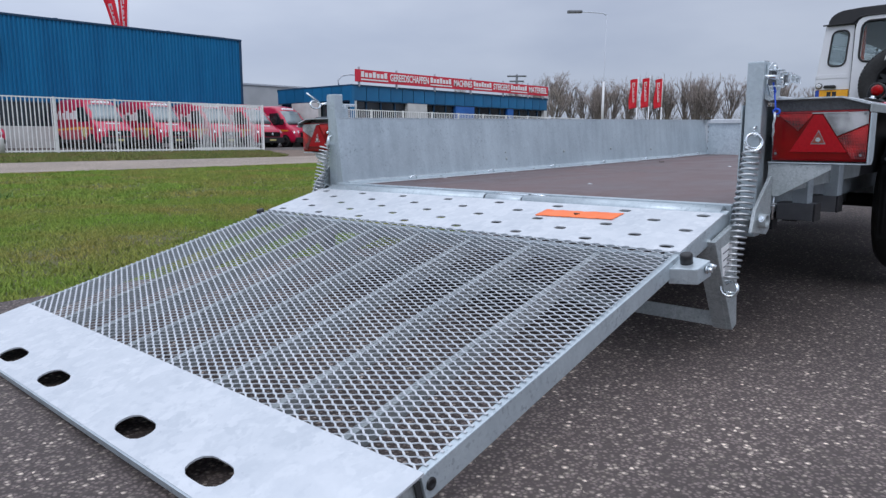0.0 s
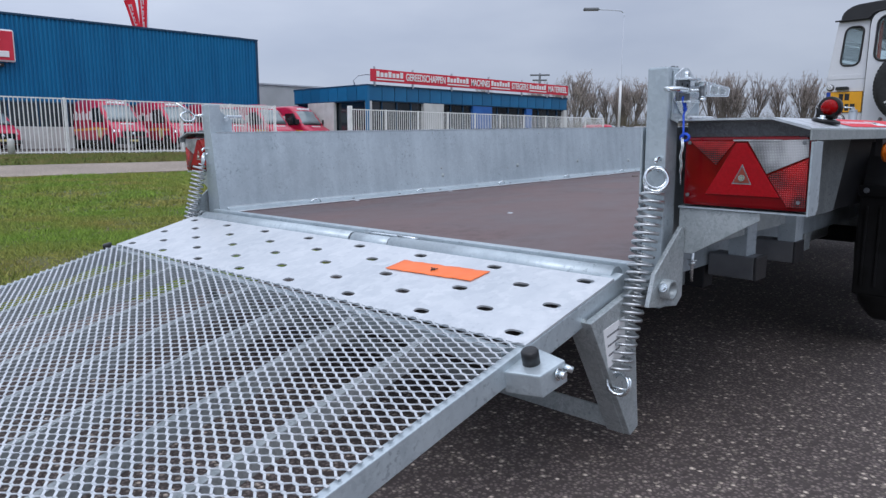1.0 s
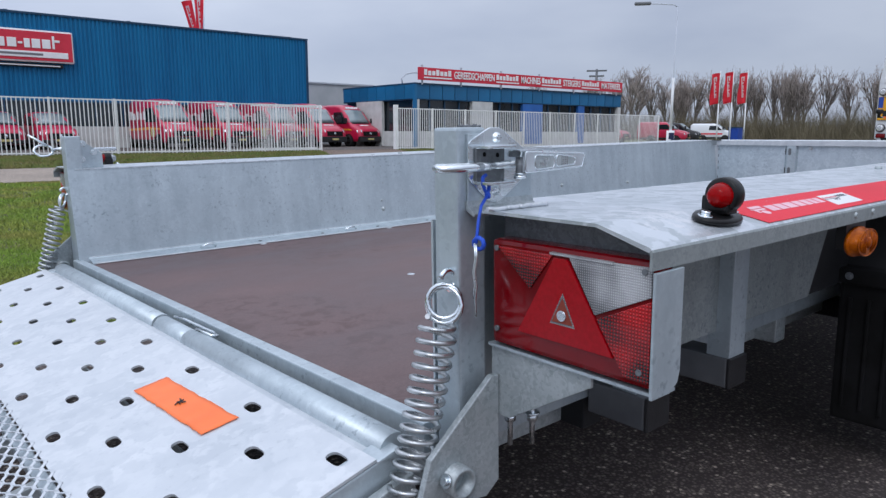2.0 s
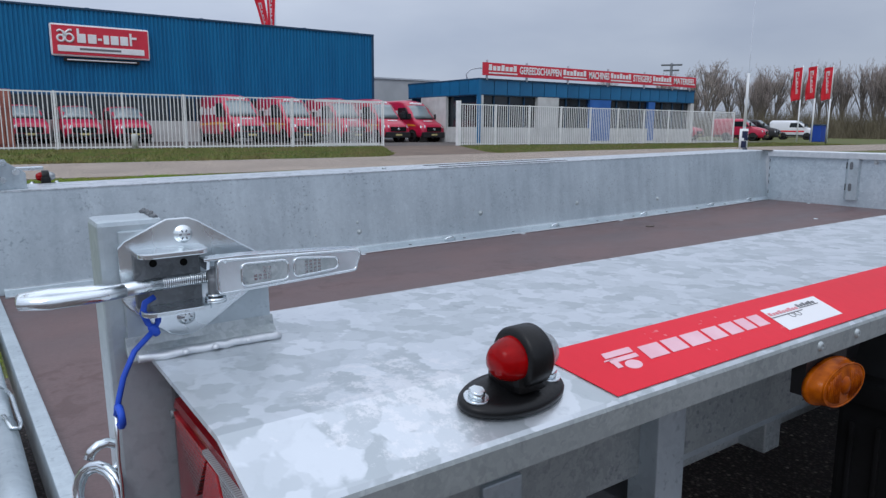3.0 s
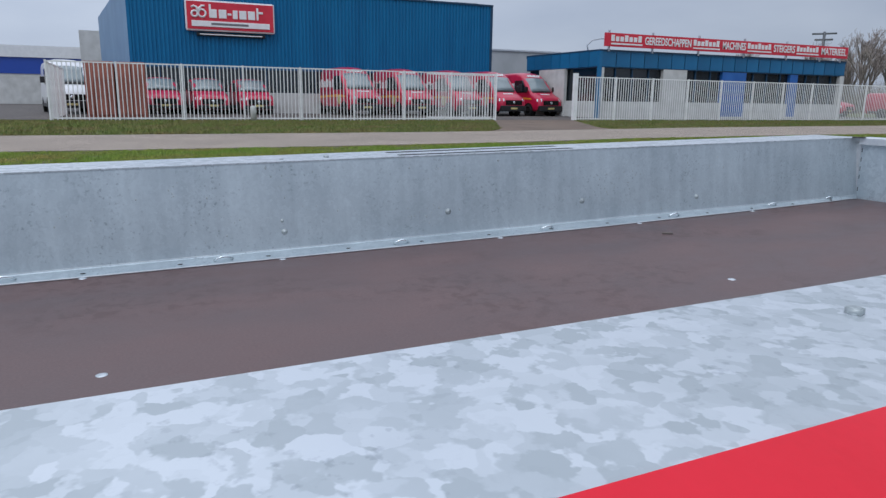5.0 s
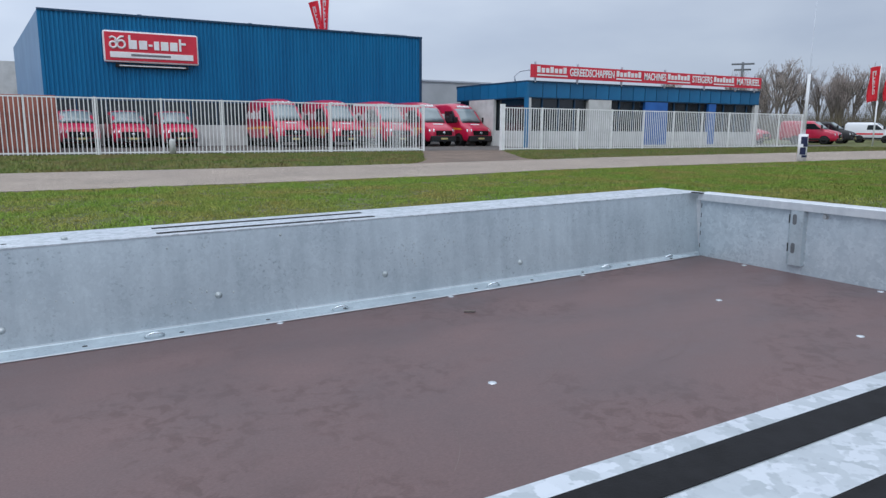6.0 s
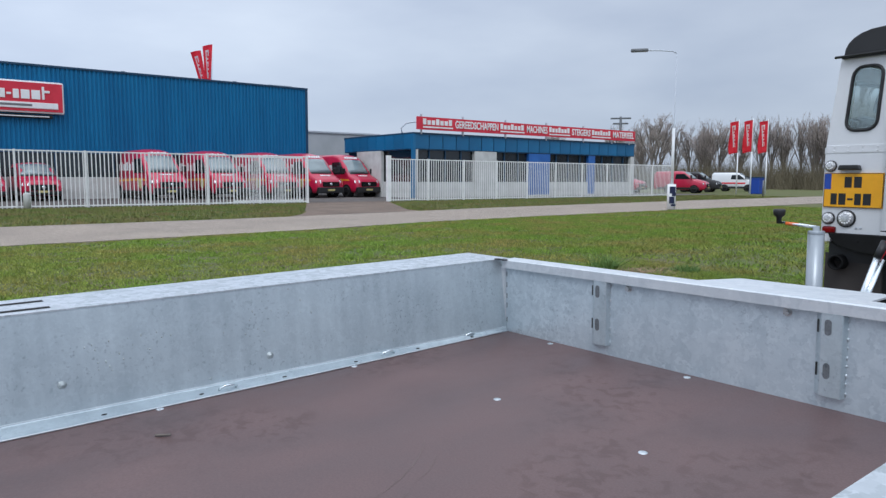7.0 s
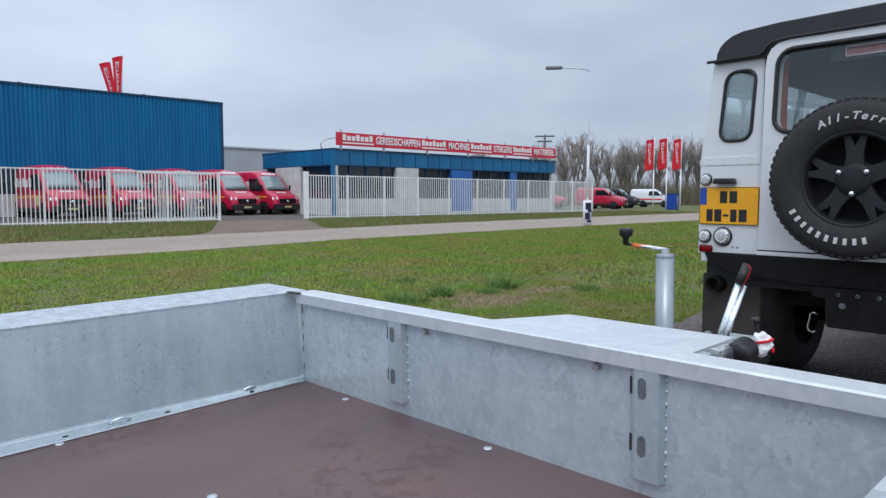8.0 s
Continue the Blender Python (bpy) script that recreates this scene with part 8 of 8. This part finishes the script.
for s in (-1, 1):
    fx = CX + s * 0.74
    fl = part("mudflap", box(B(), CX + s * 0.72 - 0.165, CX + s * 0.72 + 0.165, RY + 0.06, RY + 0.075, 0.20, 0.67, 0.006), BROWN_FLAP, car, "dusty black rubber mudflap")
    for yy in (RY + 0.95, RY + 3.5):
        m = Matrix.Translation((fx, yy, 0.385)) @ pose(0, 0, 0, 0, 90, 0)
        t = part("wheel", lathe(B(), [(0.22, -0.12), (0.34, -0.132), (0.375, -0.11), (0.385, -0.06), (0.385, 0.06), (0.375, 0.11), (0.34, 0.132), (0.22, 0.12)], m, 40), RUBBER, car)
        part("rim", lathe(B(), [(0, -0.02), (0.2, -0.03), (0.22, -0.11), (0.22, 0.11), (0.2, 0.03), (0, 0.02)], m, 30), UNDER, t)
part("front_axle", rod(B(), (CX - 0.7, RY + 3.5, 0.39), (CX + 0.7, RY + 3.5, 0.39), 0.05), UNDER, car)

# lamps and number plate
def lamp_at(x, z, r, mat, label, parent=car):
    m = Matrix.Translation((x, RY, z)) @ pose(0, 0, 0, 90, 0, 0)
    o = part("rear_lamp", lathe(B(), [(r * 1.15, 0.0), (r * 1.15, 0.010), (r, 0.013)], m, 26), BLACK, parent, label)
    part("lens", lathe(B(), [(r, 0.011), (r * 0.93, 0.020), (r * 0.6, 0.026), (0, 0.028)], m, 26), mat, o)
    bm = B()
    for k in range(12):
        a = k * 0.5236
        lathe(bm, [(0, 0.0295), (r * 0.1, 0.029), (r * 0.14, 0.024)], m @ Matrix.Translation((r * 0.62 * math.cos(a), r * 0.62 * math.sin(a), 0)), 8)
    part("led_cells", bm, STICKER_WHITE, o)


lamp_at(0.178, 1.205, 0.030, LAMP_CLEAR, "small round clear lamp")
lamp_at(0.180, 0.887, 0.033, LAMP_CLEAR, "small round clear lamp")
lamp_at(0.283, 0.889, 0.046, LAMP_CLEAR, "round clear LED lamp in a black ring")
lamp_at(1.882, 1.205, 0.030, LAMP_CLEAR, "small round clear lamp")
lamp_at(1.880, 0.887, 0.033, LAMP_CLEAR, "small round clear lamp")
lamp_at(1.777, 0.889, 0.046, LAMP_CLEAR, "round clear LED lamp in a black ring")
part("reflector", box(B(), 0.150, 0.228, RY - 0.018, RY, 0.798, 0.838, 0.012), RED_LENS, car, "red rear reflector")
part("plate_lamp", prism(B(), [(0.232, 1.18), (0.24, 1.21), (0.345, 1.21), (0.355, 1.18)], "y", RY - 0.05, RY, 0.008), BLACK, car)
npl = part("number_plate", box(B(), 0.146, 0.478, RY - 0.012, RY - 0.004, 0.955, 1.163, 0.003), YELLOW_PLATE, car, "square yellow number plate with plain bars")
part("plate_rim", wire(B(), [(px, RY - 0.0125, pz) for px, pz in rounded(0.149, 0.475, 0.958, 1.160, 0.01)], 0.0016, 5, True), BLACK, npl)
part("blue_band", box(B(), 0.148, 0.188, RY - 0.0135, RY - 0.011, 1.065, 1.160), BLUE_PLATE, npl)
for a, b, z0, z1 in ((0.265, 0.305, 1.075, 1.14), (0.318, 0.36, 1.075, 1.14), (0.19, 0.225, 0.972, 1.04), (0.235, 0.275, 0.972, 1.04), (0.285, 0.315, 1.0, 1.012), (0.325, 0.36, 0.972, 1.04), (0.372, 0.415, 0.972, 1.04)):
    part("plate_bar", box(B(), a, b, RY - 0.0138, RY - 0.011, z0, z1), BLACK, npl)
bm = B()
for xx in (0.34, 0.365):
    lathe(bm, [(0, 0.005), (0.007, 0.003), (0.008, 0)], Matrix.Translation((xx, RY - 0.001, 0.835)) @ pose(0, 0, 0, 90, 0, 0), 10)
part("panel_screws", bm, GREY_POLE, car)
part("door_hinge", box(B(), 0.58, 0.66, RY - 0.03, RY - 0.005, 0.81, 0.832, 0.003), BLACK, car)

# spare wheel on the rear door
SX, SZ, SR = 0.985, 1.19, 0.372
sm = Matrix.Translation((SX, RY - 0.145, SZ)) @ pose(0, 0, 0, 90, 0, 0)
spare = part("spare_wheel", lathe(B(), [(0.215, 0.095), (0.235, 0.112), (0.29, 0.122), (0.335, 0.112), (0.352, 0.098), (SR, 0.075), (SR, -0.075), (0.352, -0.098), (0.29, -0.12), (0.215, -0.1)], sm, 72), RUBBER, car, "black all-terrain spare tyre")
blk = mesh_of("tread_block", box(B(), -0.0115, 0.0115, SR - 0.030, SR + 0.0005, 0.050, 0.092, 0.004), RUBBER)
blk2 = mesh_of("tread_block", box(B(), -0.013, 0.013, SR - 0.01, SR + 0.003, -0.04, 0.04, 0.004), RUBBER)
for k in range(64):
    o = new("tread_block", blk)
    o.parent, o.matrix_local = spare, sm @ pose(0, 0, 0, 0, 0, k * 360 / 64)
for k in range(48):
    o = new("tread_block", blk2)
    o.parent, o.matrix_local = spare, sm @ pose(0, 0, 0, 0, 0, k * 7.5)
rim = part("alloy_rim", lathe(B(), [(0.222, 0.10), (0.212, 0.104), (0.204, 0.09), (0.196, 0.045), (0.185, -0.01), (0.06, -0.02), (0, -0.02)], sm, 48), BLACK_PAINT, spare, "black five-spoke rim")
for k in range(5):
    bm = B()
    prism(bm, [(-0.044, 0.04), (0.044, 0.04), (0.036, 0.12), (0.050, 0.196), (0.022, 0.203), (0.0, 0.155), (-0.022, 0.203), (-0.050, 0.196), (-0.036, 0.12)], "z", 0.035, 0.072, 0.004)
    o = part("spoke", bm, BLACK_PAINT, spare)
    o.matrix_local = sm @ pose(0, 0, 0, 0, 0, 72 * k)
part("hub", lathe(B(), [(0, 0.084), (0.05, 0.084), (0.072, 0.078), (0.086, 0.058), (0.090, 0.02)], sm, 28), BLACK_PAINT, spare)
for k in range(3):
    a = radians(180 + 90 + 120 * k)
    m = sm @ Matrix.Translation((0.066 * math.cos(a), 0.066 * math.sin(a), 0.076))
    part("wheel_nut", lathe(B(), [(0, 0.026), (0.010, 0.024), (0.013, 0.018), (0.014, 0)], m, 12), ZINC, spare, "shiny wheel nut")


def arc_text(text, r, size, mid, step, up):
    for i, ch in enumerate(text):
        a = radians(mid + (i - (len(text) - 1) / 2) * step)
        rot = math.degrees(a) + (90 if up else -90)
        if ch == "#":
            o = part("letter_bar", box(B(), -size * 0.20, size * 0.20, -size * 0.36, size * 0.36, 0, 0.003, 0.001), TYRE_WHITE, spare)
        else:
            o = words("letter", ch, size, 0.0015, TYRE_WHITE, spare, Matrix(((1, 0.25, 0, 0), (0, 1, 0, 0), (0, 0, 1, 0), (0, 0, 0, 1))), wide=1.1, bold=0.0012)
        o.matrix_local = sm @ Matrix.Translation((r * math.cos(a), r * math.sin(a), 0.1205)) @ pose(0, 0, 0, 0, 0, rot)


arc_text("All-Terrain", 0.286, 0.048, 80, -7.4, False)
arc_text("##########", 0.286, 0.042, 248, 8.0, False)
part("spare_carrier", box(B(), SX - 0.16, SX + 0.16, RY - 0.06, RY - 0.005, SZ - 0.16, SZ + 0.16, 0.01), BLACK_PAINT, car)
